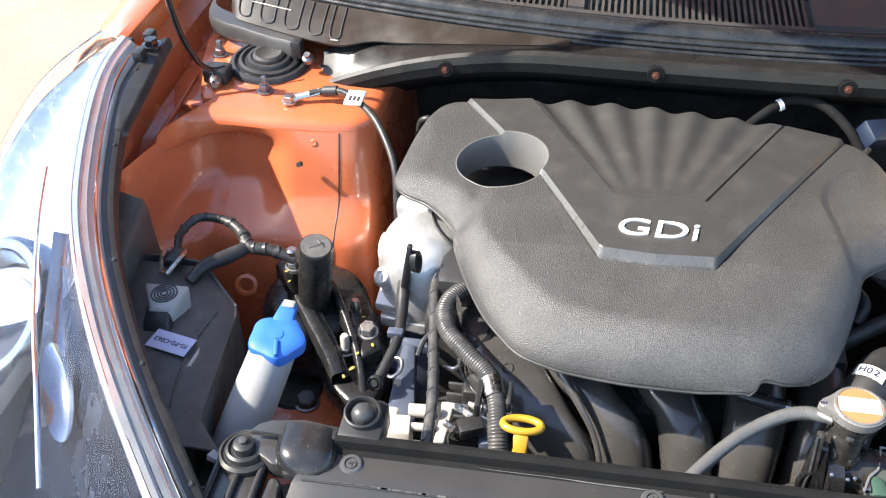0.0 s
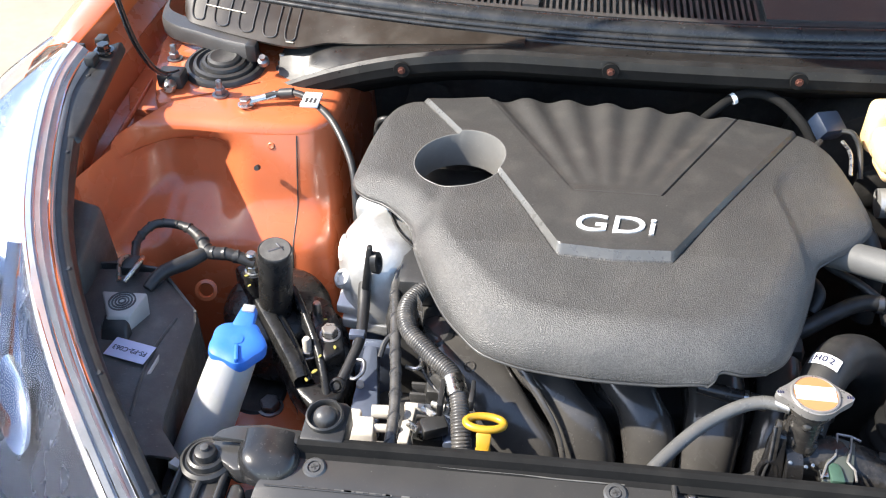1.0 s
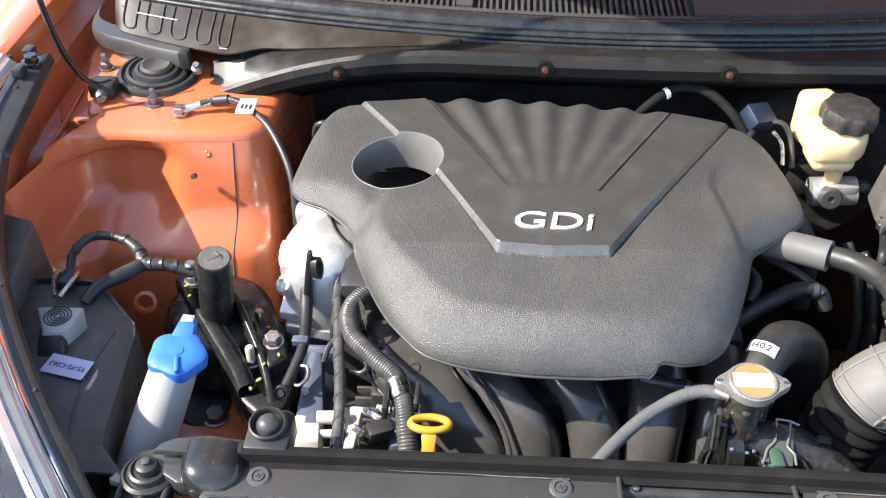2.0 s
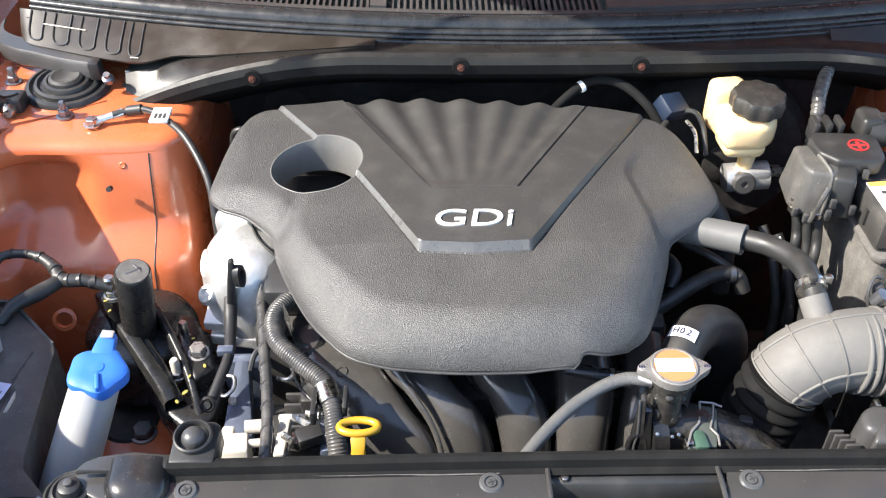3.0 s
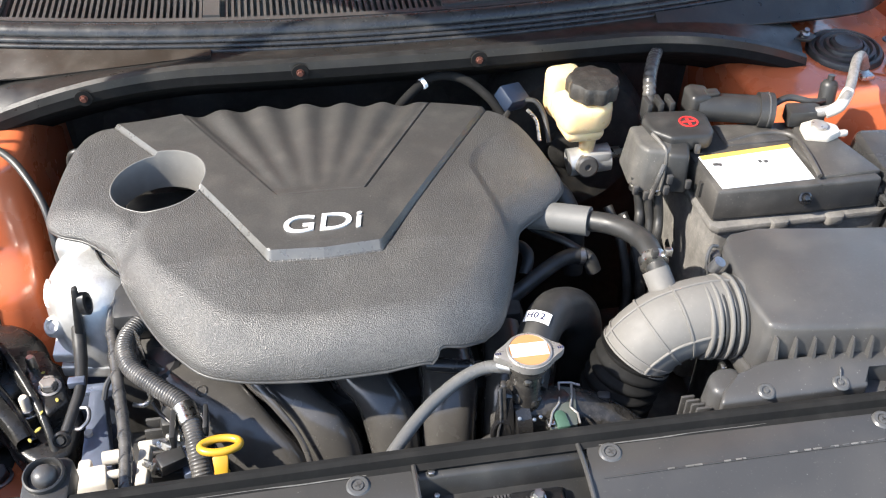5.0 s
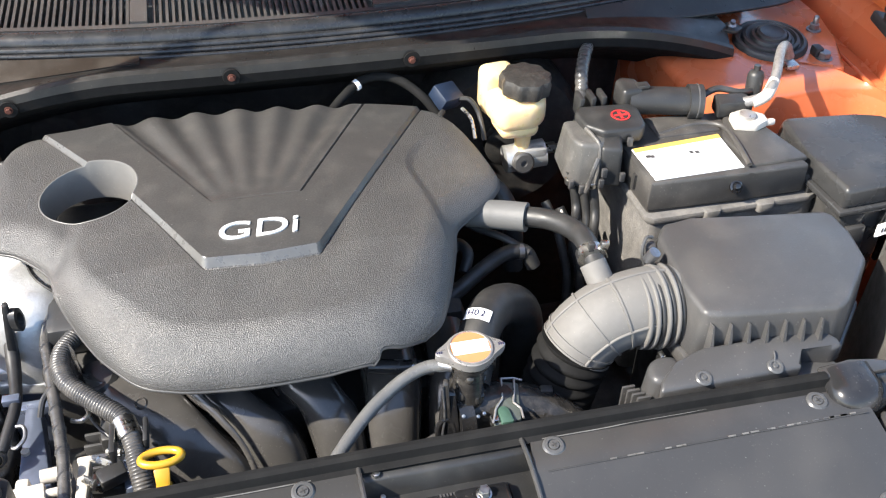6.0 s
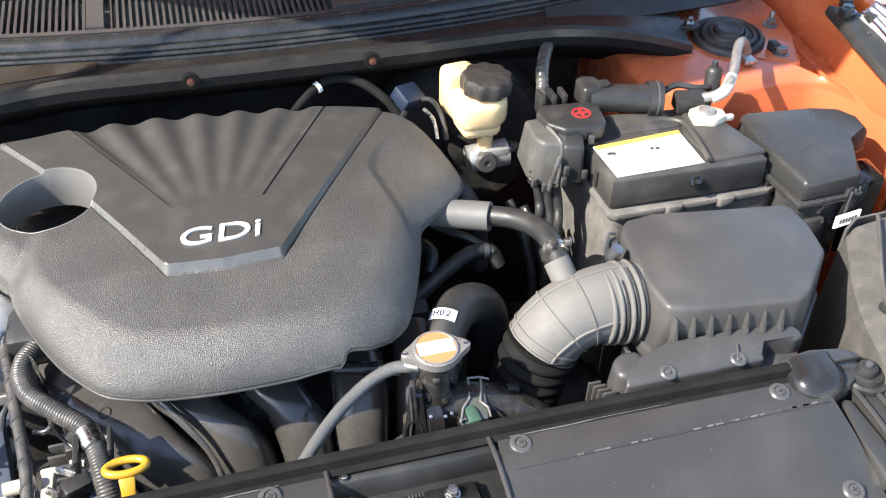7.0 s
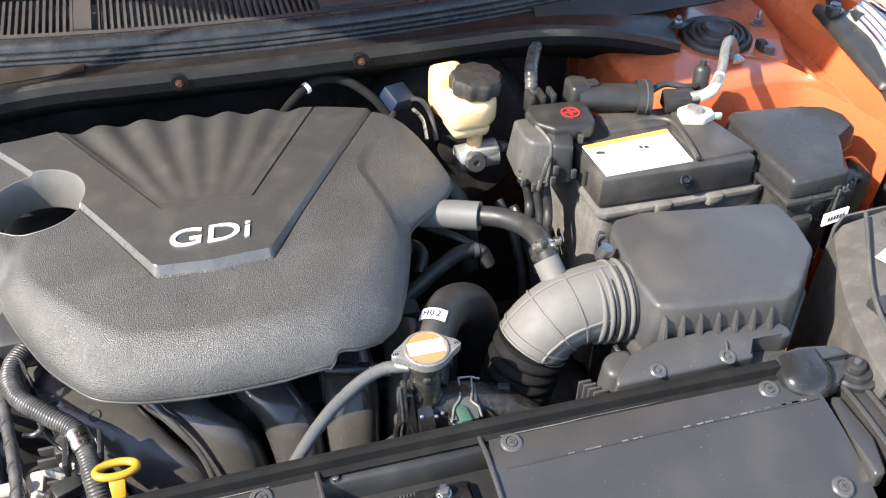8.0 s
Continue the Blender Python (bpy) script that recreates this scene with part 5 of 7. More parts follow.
        # arm with its round rubber buffer
        a = thing("buffer_arm", (side * 0.45, -0.03, 0.75), "black bracket arm with a ringed rubber bonnet buffer", "buffer bracket", "buffer brackets")
        part("arm", prism([(side * x, y) for x, y in ((0.433, 0.002), (0.439, 0.013), (0.453, 0.018), (0.467, 0.013), (0.473, 0.002), (0.474, -0.13), (0.462, -0.17), (0.420, -0.17), (0.432, -0.13))], 0.748, 0.764, 0.003), PANEL, a)
        for x in (0.434, 0.453, 0.4725):
            part("arm_rib", tube([(side * x, -0.012 if x != 0.453 else -0.022, 0.766), (side * x, -0.06, 0.766), (side * (x - 0.004), -0.12, 0.764), (side * (x - 0.012), -0.165, 0.760)], 0.0030, 10, 5), PANEL, a)
        part("rim", tube([(side * (0.453 + 0.020 * math.cos(q)), -0.006 + 0.022 * math.sin(q), 0.766) for q in (math.pi * k / 10 - 0.15 for k in range(11))], 0.0030, 10, 3), PANEL, a)
        part("side_plate", prism([(side * x, y) for x, y in ((0.4135, -0.030), (0.420, -0.022), (0.4285, -0.024), (0.4295, -0.075), (0.416, -0.112), (0.404, -0.112), (0.409, -0.070))], 0.742, 0.763, 0.004, 3), PANEL, a)
        m = up((side * 0.453, -0.006, 0.765)) @ Matrix.Diagonal((1.2, 1.2, 1.1, 1))
        bf = part("buffer", lathe([(0.0195, 0.0), (0.0195, 0.004), (0.017, 0.006), (0.0155, 0.0045), (0.0145, 0.0045), (0.0135, 0.009), (0.0115, 0.010), (0.010, 0.008), (0.0085, 0.008), (0.0075, 0.014), (0.005, 0.0155), (0, 0.0155)], m, 32), RUBBER, a, "ringed rubber buffer")
        part("stud", lathe([(0.003, 0.014), (0.003, 0.018), (0, 0.019)], m, 10), CLIPM, bf)
        part("edge_tab", tube([(side * 0.472, -0.044, 0.764), (side * 0.482, -0.047, 0.763), (side * 0.487, -0.046, 0.763)], [0.003, 0.003, 0.0045], 10, 3), PANEL, a)
    # square mount with a round rubber plug behind the left cover
    q = thing("radiator_mount", (-0.355, 0.03, 0.76), "square black radiator mount with a round rubber plug", "radiator mount")
    part("bracket", prism([(-0.374, 0.008), (-0.374, 0.048), (-0.370, 0.052), (-0.342, 0.052), (-0.336, 0.048), (-0.336, 0.008)], 0.765, 0.790, 0.003), BLACK, q)
    m = up((-0.356, 0.032, 0.789), (0, -0.1, 1))
    part("ring", lathe([(0.0165, -0.004), (0.0165, 0.007), (0.0150, 0.008), (0.0135, 0.006), (0.0130, 0.001)], m, 32), BLACK, q)
    part("plug", lathe([(0.0132, 0.001), (0.0105, 0.002), (0.0095, 0.007), (0.007, 0.0105), (0.003, 0.012), (0, 0.012)], m, 28), GREYP, q, "grey rubber plug")
    # latch in the gap between the covers
    l = thing("bonnet_latch", (0.01, -0.03, 0.72), "dark steel bonnet latch with a zinc bolt and spring", "bonnet latch")
    part("plate", box((-0.062, -0.16, 0.742), (0.092, 0.006, 0.752), 0.003), BLACK, l)
    part("upper_face", hexahedron([(-0.062, -0.012, 0.742), (0.090, -0.012, 0.742), (0.090, 0.006, 0.742), (-0.062, 0.006, 0.742), (-0.062, -0.004, 0.7715), (0.090, -0.004, 0.7715), (0.090, 0.006, 0.773), (-0.062, 0.006, 0.773)], 0.002), BLACK, l)
    part("recess", box((-0.035, -0.10, 0.752), (0.065, -0.018, 0.7545), 0.001), SHINY, l)
    part("claw_housing", box((0.015, -0.09, 0.752), (0.062, -0.022, 0.764), 0.004), SHINY, l)
    hexbolt((0.039, -0.032, 0.763), (0, -0.1, 1), 0.0052, 0.009, l, STEEL, "latch_bolt", 1.3)
    part("coil_spring", tube([(0.0 + 0.0007 * i, -0.036 + 0.0035 * math.cos(i * 0.9), 0.757 + 0.0035 * math.sin(i * 0.9)) for i in range(45)], 0.0009, 6, 2), STEEL, l)
    part("hook", tube([(-0.045, -0.035, 0.752), (-0.040, -0.028, 0.762), (-0.026, -0.030, 0.764), (-0.022, -0.045, 0.756)], 0.004, 10, 6), SHINY, l)
    hexbolt((-0.046, 0.000, 0.7722), (0, 0.1, 1), 0.0035, 0.003, l, STEEL, "pin", 1.0)
    hexbolt((-0.043, -0.013, 0.758), (0, -0.1, 1), 0.0025, 0.002, l, STEEL, "pin", 1.0)
    for k in range(8):
        part("embossed_bar", box((0.004 + 0.003 * k, -0.0215, 0.7545), (0.0056 + 0.003 * k, -0.0185, 0.7552), 0), GREYP, l, smooth=False)


front_panel()


# ---- left side of the bay ----
def engine_mount():
    e = thing("engine_mount", (-0.44, 0.23, 0.66), "black engine mount with a tall cylinder and yellow-marked bolts", "engine mount")
    axis = Vector((0.08, 0.05, 1)).normalized()
    m = up((-0.4715, 0.2605, 0.705), (0.013, -0.012, 0.085))
    part("cylinder", lathe([(0.0185, -0.05), (0.0185, 0.0835), (0.0172, 0.0855), (0.014, 0.0850), (0.0, 0.0848)], m, 32), MOUNTB, e)
    part("worn_top", lathe([(0.0165, 0.0850), (0.0160, 0.0862), (0.0, 0.0862)], m, 28), SCUFF, e, "worn grey top face")
    part("cast_mark", box((-0.008, -0.0012, 0.0858), (0.009, 0.0012, 0.0868), 0.0004, m=m @ Matrix.Rotation(0.6, 4, "Z")), DARKSTEEL, e)
    part("cast_mark", box((-0.006, -0.001, 0.0858), (0.006, 0.001, 0.0868), 0.0004, m=m @ Matrix.Rotation(-0.7, 4, "Z") @ Matrix.Translation((0, 0.006, 0))), DARKSTEEL, e)
    part("base_bowl", lathe([(0.062, -0.06), (0.062, -0.004), (0.058, 0.006), (0.050, 0.012), (0.030, 0.016), (0.0, 0.018)], up((-0.480, 0.284, 0.672), (0.05, -0.05, 1)), 40), MOUNTB, e)
    # forked bracket towards the front
    def web(name, line, wide, deep):
        rows, pts = [], spline(line, 6)
        for i, p in enumerate(pts):
            w = pts[min(i + 1, len(pts) - 1)] - pts[max(i - 1, 0)]
            n = Vector((w.y, -w.x, 0)).normalized() * wide / 2
            rows.append([p + n * k + Vector((0, 0, z)) for k, z in ((-1.15, -deep), (-1, -0.005), (-0.75, -0.0012), (-0.4, 0), (0.4, 0), (0.75, -0.0012), (1, -0.005), (1.15, -deep))])
        part(name, sheet(rows), MOUNTB, e)

    web("bracket_web", [(-0.526, 0.312, 0.705), (-0.502, 0.278, 0.706), (-0.478, 0.246, 0.702), (-0.449, 0.209, 0.692), (-0.434, 0.190, 0.683), (-0.426, 0.178, 0.674)], 0.017, 0.06)
    web("bracket_web", [(-0.466, 0.290, 0.712), (-0.450, 0.268, 0.712), (-0.430, 0.238, 0.700), (-0.412, 0.206, 0.686), (-0.402, 0.182, 0.672), (-0.396, 0.166, 0.658)], 0.009, 0.07)
    web("bracket_web", [(-0.478, 0.262, 0.700), (-0.456, 0.236, 0.692), (-0.436, 0.208, 0.682), (-0.418, 0.180, 0.668)], 0.010, 0.04)
    part("bracket_base", prism([(-0.505, 0.295), (-0.44, 0.315), (-0.405, 0.29), (-0.385, 0.245), (-0.376, 0.205), (-0.380, 0.165), (-0.410, 0.150), (-0.440, 0.175), (-0.475, 0.235)], 0.625, 0.660, 0.008, 3), MOUNTB, e)
    part("shelf", prism([(-0.445, 0.30), (-0.418, 0.29), (-0.396, 0.25), (-0.386, 0.215), (-0.405, 0.195), (-0.43, 0.24)], 0.64, 0.684, 0.006, 3), MOUNTB, e)
    hexbolt((-0.4055, 0.2325, 0.684), (0.05, -0.1, 1), 0.0088, 0.013, e, CAPM, "flange_nut", 1.32)
    for x, y, z, mm in ((-0.4265, 0.213, 0.672, NATURAL), (-0.427, 0.265, 0.676, STEEL)):
        b = hexbolt((x, y, z), (0.02, -0.05, 1), 0.0072, 0.008, e, DARKSTEEL, "stud_nut", 1.3)
        part("stud", lathe([(0.0050, 0.006), (0.0050, 0.022), (0.0036, 0.0245), (0, 0.0245)], up((x, y, z)), 14), mm, b)
    b = hexbolt((-0.4955, 0.272, 0.735), (0.0, -0.05, 1), 0.0078, 0.010, e, STEEL, "side_bolt", 1.3)
    part("bolt_end", lathe([(0.0062, 0.008), (0.0062, 0.024), (0.0045, 0.026), (0, 0.026)], up((-0.4955, 0.272, 0.735)), 16), STEEL, b)
    part("bolt_seat", lathe([(0.013, -0.05), (0.013, 0.0), (0, 0.0)], up((-0.4955, 0.272, 0.735)), 18), MOUNTB, b)
    for x, y, z, w, a in ((-0.413, 0.186, 0.6755, 0.012, 0.9), (-0.420, 0.176, 0.6725, 0.009, 2.2), (-0.4095, 0.200, 0.6845, 0.008, 1.3), (-0.396, 0.214, 0.6855, 0.009, 2.0), (-0.416, 0.256, 0.6845, 0.007, 0.4), (-0.501, 0.262, 0.736, 0.008, 0.3), (-0.503, 0.270, 0.740, 0.006, 1.4), (-0.497, 0.255, 0.728, 0.007, 1.0)):
        part("paint_dab", lathe([(w / 3, -0.0004), (w / 3.4, 0.0004), (0, 0.0006)], Matrix.Translation((x, y, z)) @ Matrix.Rotation(a, 4, "Z") @ Matrix.Diagonal((1, 0.55, 1, 1)), 14), YPAINT, e, "yellow paint mark")
    part("rear_lug", prism([(-0.53, 0.285), (-0.53, 0.315), (-0.49, 0.325), (-0.48, 0.29)], 0.66, 0.69, 0.006), DEEP, e)
    # chassis rail below with its flange nut
    r = thing("chassis_rail", (-0.48, 0.15, 0.5), "shaded orange painted chassis rail in the side of the bay", "chassis rail")
    part("rail", box((-0.545, 0.0, 0.50), (-0.415, 0.62, 0.585), 0.012), ORANGE, r)
    hexbolt((-0.478, 0.205, 0.585), (0, 0, 1), 0.0115, 0.012, r, DARKSTEEL, "flange_nut", 1.3)
    part("rubber_block", lathe([(0.034, 0), (0.034, 0.012), (0.03, 0.016), (0.0, 0.016)], up((-0.498, 0.225, 0.572)), 28), DEEP, r)
    for x, y, z, k in ((-0.556, 0.272, 0.70, 0.0125), ):
        part("plug_ring", lathe([(k, 0.0), (k, 0.004), (k * 0.7, 0.005), (k * 0.6, 0.0)], up((x, y, z), (0.2, -0.8, 0.5)), 24), ORANGE, r)
    p = thing("coolant_pipe", (-0.42, 0.1, 0.5), "dull grey metal pipe running down beside the radiator", "pipe")
    part("pipe", tube([(-0.405, 0.165, 0.60), (-0.428, 0.115, 0.575), (-0.442, 0.06, 0.55)], 0.013, 16, 6), BLUEGREY, p)


engine_mount()


def washer():
    w = thing("washer_filler", (-0.47, 0.1, 0.55), "milky washer filler neck with a bright blue cap", "washer filler")
    top, low = Vector((-0.463, 0.121, 0.775)), Vector((-0.531, 0.008, 0.60))
    part("neck", tube([low, low.lerp(top, 0.5), low.lerp(top, 0.95)], [0.027, 0.0245, 0.022], 24, 6), NECK, w)
    axis = Vector((0.10, -0.05, 1)).normalized()
    m = up(top, axis) @ Matrix.Diagonal((0.94, 0.94, 1, 1))
    cap = part("cap", lathe([(0.0225, -0.008), (0.0275, -0.006), (0.0285, 0.002), (0.0275, 0.0065), (0.0235, 0.0092), (0.014, 0.0098), (0, 0.0100)], m, 60, wave=(5, 0.06)), BLUE, w)
    part("hinge_tab", hexahedron([m @ Vector(v) for v in ((-0.013, 0.016, 0.0), (0.012, 0.016, 0.0), (0.0095, 0.047, 0.002), (-0.008, 0.047, 0.002), (-0.012, 0.016, 0.0095), (0.011, 0.016, 0.0095), (0.0085, 0.045, 0.012), (-0.007, 0.045, 0.012))], 0.003), BLUE, cap)
    part("tab_tip", box((-0.0055, 0.036, 0.0108), (0.0070, 0.0455, 0.0135), 0.001, m=m), NECK, cap)
    part("grip_rib", box((-0.0022, -0.0285, 0.000), (0.0022, -0.008, 0.0125), 0.0018, m=m @ Matrix.Rotation(radians(14), 4, "Z")), BLUE, cap)
    part("sediment", lathe([(0.0, 0.0099), (0.006, 0.0101), (0.0065, 0.0106), (0.004, 0.0108), (0, 0.0108)], m, 20), BLUE, cap)


washer()


def left_shroud():
    s = thing("lamp_shroud", (-0.56, 0.1, 0.6), "black plastic shroud behind the headlamp with a creased top", "plastic shroud")
    # deck below the lamp flange, its inner edge folded down beside the washer neck
    rows = []
    for t in np.linspace(0, 1, 16):
        y = 0.240 - 0.235 * t
        xo = -0.700 + 0.160 * t ** 0.9
        xi = -0.585 + 0.050 * min(1.0, t / 0.22) + 0.020 * t + 0.03 * max(0.0, (t - 0.85) / 0.15)
        rows.append([(xo - 0.02, y - 0.012, 0.800), (xo, y - 0.008, 0.750), ((xo + xi) / 2, y, 0.747), (xi - 0.012, y, 0.746), (xi - 0.002, y, 0.742), (xi - 0.001, y, 0.73), (xi - 0.012, y, 0.55)])
    part("deck", sheet(rows, 0.003), SHROUD, s)
    part("rear_wall", sheet([[(-0.70, 0.235, z), (-0.64, 0.250, z - 0.003), (-0.59, 0.248, z - 0.006), (-0.575, 0.235, z - 0.01), (-0.533, 0.192, z - 0.012)] for z in (0.757, 0.73, 0.66, 0.55)], 0.003), SHROUD, s)
    part("upper_block", hexahedron([(-0.72, 0.20, 0.70), (-0.655, 0.19, 0.70), (-0.655, 0.285, 0.70), (-0.73, 0.29, 0.70), (-0.705, 0.205, 0.800), (-0.650, 0.195, 0.794), (-0.658, 0.282, 0.806), (-0.708, 0.292, 0.812)], 0.008, 3), SHROUD, s)
    part("fold", tube([(-0.548, 0.175, 0.749), (-0.556, 0.115, 0.750), (-0.546, 0.045, 0.750)], 0.0018, 8, 5), SHROUD, s)
    part("inner_flap", hexahedron([(-0.540, 0.02, 0.66), (-0.528, 0.02, 0.66), (-0.528, 0.105, 0.66), (-0.540, 0.11, 0.66), (-0.540, 0.025, 0.738), (-0.527, 0.02, 0.735), (-0.527, 0.100, 0.742), (-0.538, 0.108, 0.744)], 0.003), SHROUD, s)
    part("edge_chip", hexahedron([(-0.550, 0.096, 0.748), (-0.5465, 0.098, 0.748), (-0.5445, 0.116, 0.748), (-0.5475, 0.126, 0.748), (-0.5495, 0.098, 0.751), (-0.547, 0.100, 0.7515), (-0.5455, 0.114, 0.7515), (-0.5472, 0.122, 0.751)], 0), NATURAL, s)
    part("fold_wall", hexahedron([(-0.556, 0.020, 0.68), (-0.522, 0.016, 0.68), (-0.522, 0.100, 0.68), (-0.552, 0.108, 0.68), (-0.552, 0.024, 0.741), (-0.516, 0.020, 0.730), (-0.519, 0.094, 0.738), (-0.548, 0.104, 0.746)], 0.004), SHROUD, s)
    part("white_tip", hexahedron([(-0.490, -0.008, 0.752), (-0.476, -0.012, 0.752), (-0.473, -0.006, 0.752), (-0.486, 0.001, 0.752), (-0.490, -0.006, 0.757), (-0.480, -0.010, 0.757), (-0.478, -0.006, 0.757), (-0.486, 0.001, 0.757)], 0), NECK, s)
    b = thing("ringed_bracket", (-0.60, 0.17, 0.745), "pale grey plastic bracket pressed with concentric rings", "bracket")
    part("plate", hexahedron([(-0.622, 0.150, 0.748), (-0.590, 0.146, 0.748), (-0.576, 0.178, 0.748), (-0.622, 0.182, 0.748), (-0.607, 0.152, 0.768), (-0.585, 0.154, 0.768), (-0.580, 0.190, 0.768), (-0.629, 0.188, 0.768)], 0.002), NATURAL_GREY, b)
    m = up((-0.6015, 0.175, 0.768))
    for k in range(4):
        r = 0.0035 + 0.0032 * k
        part("ring", lathe([(r - 0.0009, 0.0), (r - 0.0007, 0.0010), (r + 0.0007, 0.0010), (r + 0.0009, 0.0)], m, 28), GREYP, b)
    part("front_face", hexahedron([(-0.612, 0.128, 0.744), (-0.583, 0.130, 0.744), (-0.583, 0.148, 0.744), (-0.614, 0.148, 0.744), (-0.612, 0.142, 0.760), (-0.588, 0.144, 0.760), (-0.588, 0.156, 0.766), (-0.614, 0.158, 0.766)], 0.002), BLACK, b)
    l = thing("part_label", (-0.578, 0.126, 0.747), "white paper label with a part code, tinted lilac for blue shade, stuck on the shroud", "label")
    m = Matrix.Translation((-0.5755, 0.1215, 0.7540)) @ Matrix.Rotation(radians(-12), 4, "Z")
    part("paper", box((-0.0225, -0.0120, 0), (0.0225, 0.0120, 0.0006), 0.0, m=m), LILAC, l, smooth=False)
    words("FS-P2-C063", m @ Matrix.Rotation(radians(180), 4, "Z") @ Matrix.Translation((0, 0, 0.0009)), 0.0080, INK, l, "printing", thick=0.0002)
    h = thing("lamp_harness", (-0.55, 0.22, 0.74), "black taped wiring loom leading to the headlamp", "wiring harness")
    part("loom", tube([(-0.618, 0.248, 0.760), (-0.624, 0.275, 0.764), (-0.612, 0.300, 0.768), (-0.580, 0.300, 0.768), (-0.558, 0.288, 0.764), (-0.544, 0.272, 0.758), (-0.520, 0.272, 0.756), (-0.492, 0.270, 0.748)], [0.0045, 0.0045, 0.0048, 0.005, 0.0065, 0.0075, 0.007, 0.007], 12, 8), RUBBER, h)
    line = spline([(-0.618, 0.248, 0.760), (-0.624, 0.275, 0.764), (-0.612, 0.300, 0.768), (-0.580, 0.300, 0.768), (-0.558, 0.288, 0.764), (-0.544, 0.272, 0.758), (-0.520, 0.272, 0.756), (-0.492, 0.270, 0.748)], 8)
    for i in range(6, len(line) - 3, 4):
        w = (line[i + 1] - line[i - 1]).normalized()
        r = 0.0046 if i < 24 else (0.0056 if i < 32 else 0.0072)
        part("tape_turn", lathe([(r * 0.9, -0.0042), (r * 1.0, -0.0036), (r * 1.05, 0.0036), (r * 0.9, 0.0044)], up(line[i], w + Vector((0.3 * math.sin(i * 1.7), 0.25 * math.cos(i), 0.3))), 14), RUBBER, h)
    part("branch", tube([(-0.546, 0.272, 0.757), (-0.562, 0.252, 0.758), (-0.582, 0.232, 0.758), (-0.592, 0.212, 0.752)], [0.007, 0.0085, 0.0075, 0.006], 12, 6), RUBBER, h)
    c = part("connector", box((-0.627, 0.228, 0.753), (-0.610, 0.250, 0.765), 0.002, m=None), BLACK, h)
    part("prong", tube([(-0.624, 0.250, 0.762), (-0.628, 0.236, 0.768), (-0.622, 0.212, 0.760)], 0.0026, 8, 4), STEEL, c)
    part("prong", tube([(-0.610, 0.250, 0.762), (-0.606, 0.236, 0.768), (-0.616, 0.212, 0.760)], 0.0026, 8, 4), STEEL, c)
    g = thing("ground_cable", (-0.5, 0.45, 0.83), "black ground cable with ring lug and white tag", "cable")
    part("cable", tube([(-0.522, 0.468, 0.838), (-0.497, 0.472, 0.842), (-0.475, 0.462, 0.846), (-0.450, 0.440, 0.845), (-0.425, 0.412, 0.838), (-0.400, 0.372, 0.815), (-0.392, 0.345, 0.78), (-0.39, 0.33, 0.72)], 0.0042, 12, 8), RUBBER, g)
    part("sleeve", tube([(-0.505, 0.471, 0.841), (-0.488, 0.470, 0.844)], 0.0062, 14, 3), RUBBER, g)
    part("lug", tube([(-0.548, 0.460, 0.832), (-0.528, 0.466, 0.836), (-0.510, 0.470, 0.840)], [0.006, 0.0045, 0.0055], 12, 4, flat=0.6), STEEL, g)
    hexbolt((-0.546, 0.461, 0.829), (0, 0, 1), 0.0075, 0.009, g, STEEL, "lug_bolt", 1.3)
    tg = part("tag", box((-0.471, 0.432, 0.848), (-0.450, 0.462, 0.8515), 0.001), WHITE, g, "white paper tag")
    for k in range(3):
        part("print_bar", box((-0.4665 + 0.005 * k, 0.438, 0.8514), (-0.4635 + 0.005 * k, 0.448, 0.8519), 0), GREYP, tg, smooth=False)
    p = thing("bonnet_prop_rod", (-0.66, 0.49, 0.83), "thin black steel prop rod holding the bonnet open", "prop rod")
    # the rod's upper bends, out of view, are set to place its shadow
    part("rod", tube([(-0.640, 0.500, 0.846), (-0.652, 0.486, 0.850), (-0.662, 0.470, 0.875), (-0.671, 0.458, 0.93), (-0.672, 0.440, 1.05), (-0.674, 0.4235, 1.20), (-0.704, 0.451, 1.37), (-0.699, 0.462, 1.462)], 0.0036, 10, 8), SHINY, p)
    # unseen sleeve, added to broaden the shadow cast on the cowl
    part("shadow_sleeve", tube([(-0.674, 0.4235, 1.19), (-0.688, 0.437, 1.28), (-0.704, 0.451, 1.37), (-0.7035, 0.454, 1.392)], 0.010, 14, 5), RUBBER, p, "black sleeve added out of view to widen the rod's shadow")
    part("clip_block", box((-0.665, 0.486, 0.828), (-0.633, 0.512, 0.848), 0.004), BLACK, p)
    part("pivot", lathe([(0.008, 0.0), (0.008, 0.012), (0.005, 0.016), (0, 0.016)], up((-0.648, 0.488, 0.836), (0.2, -1, 0.1)), 18), STEEL, p)


NATURAL_GREY = mat("pale_grey_plastic", (0.46, 0.45, 0.42), 0.4, vary=0.12)
left_shroud()


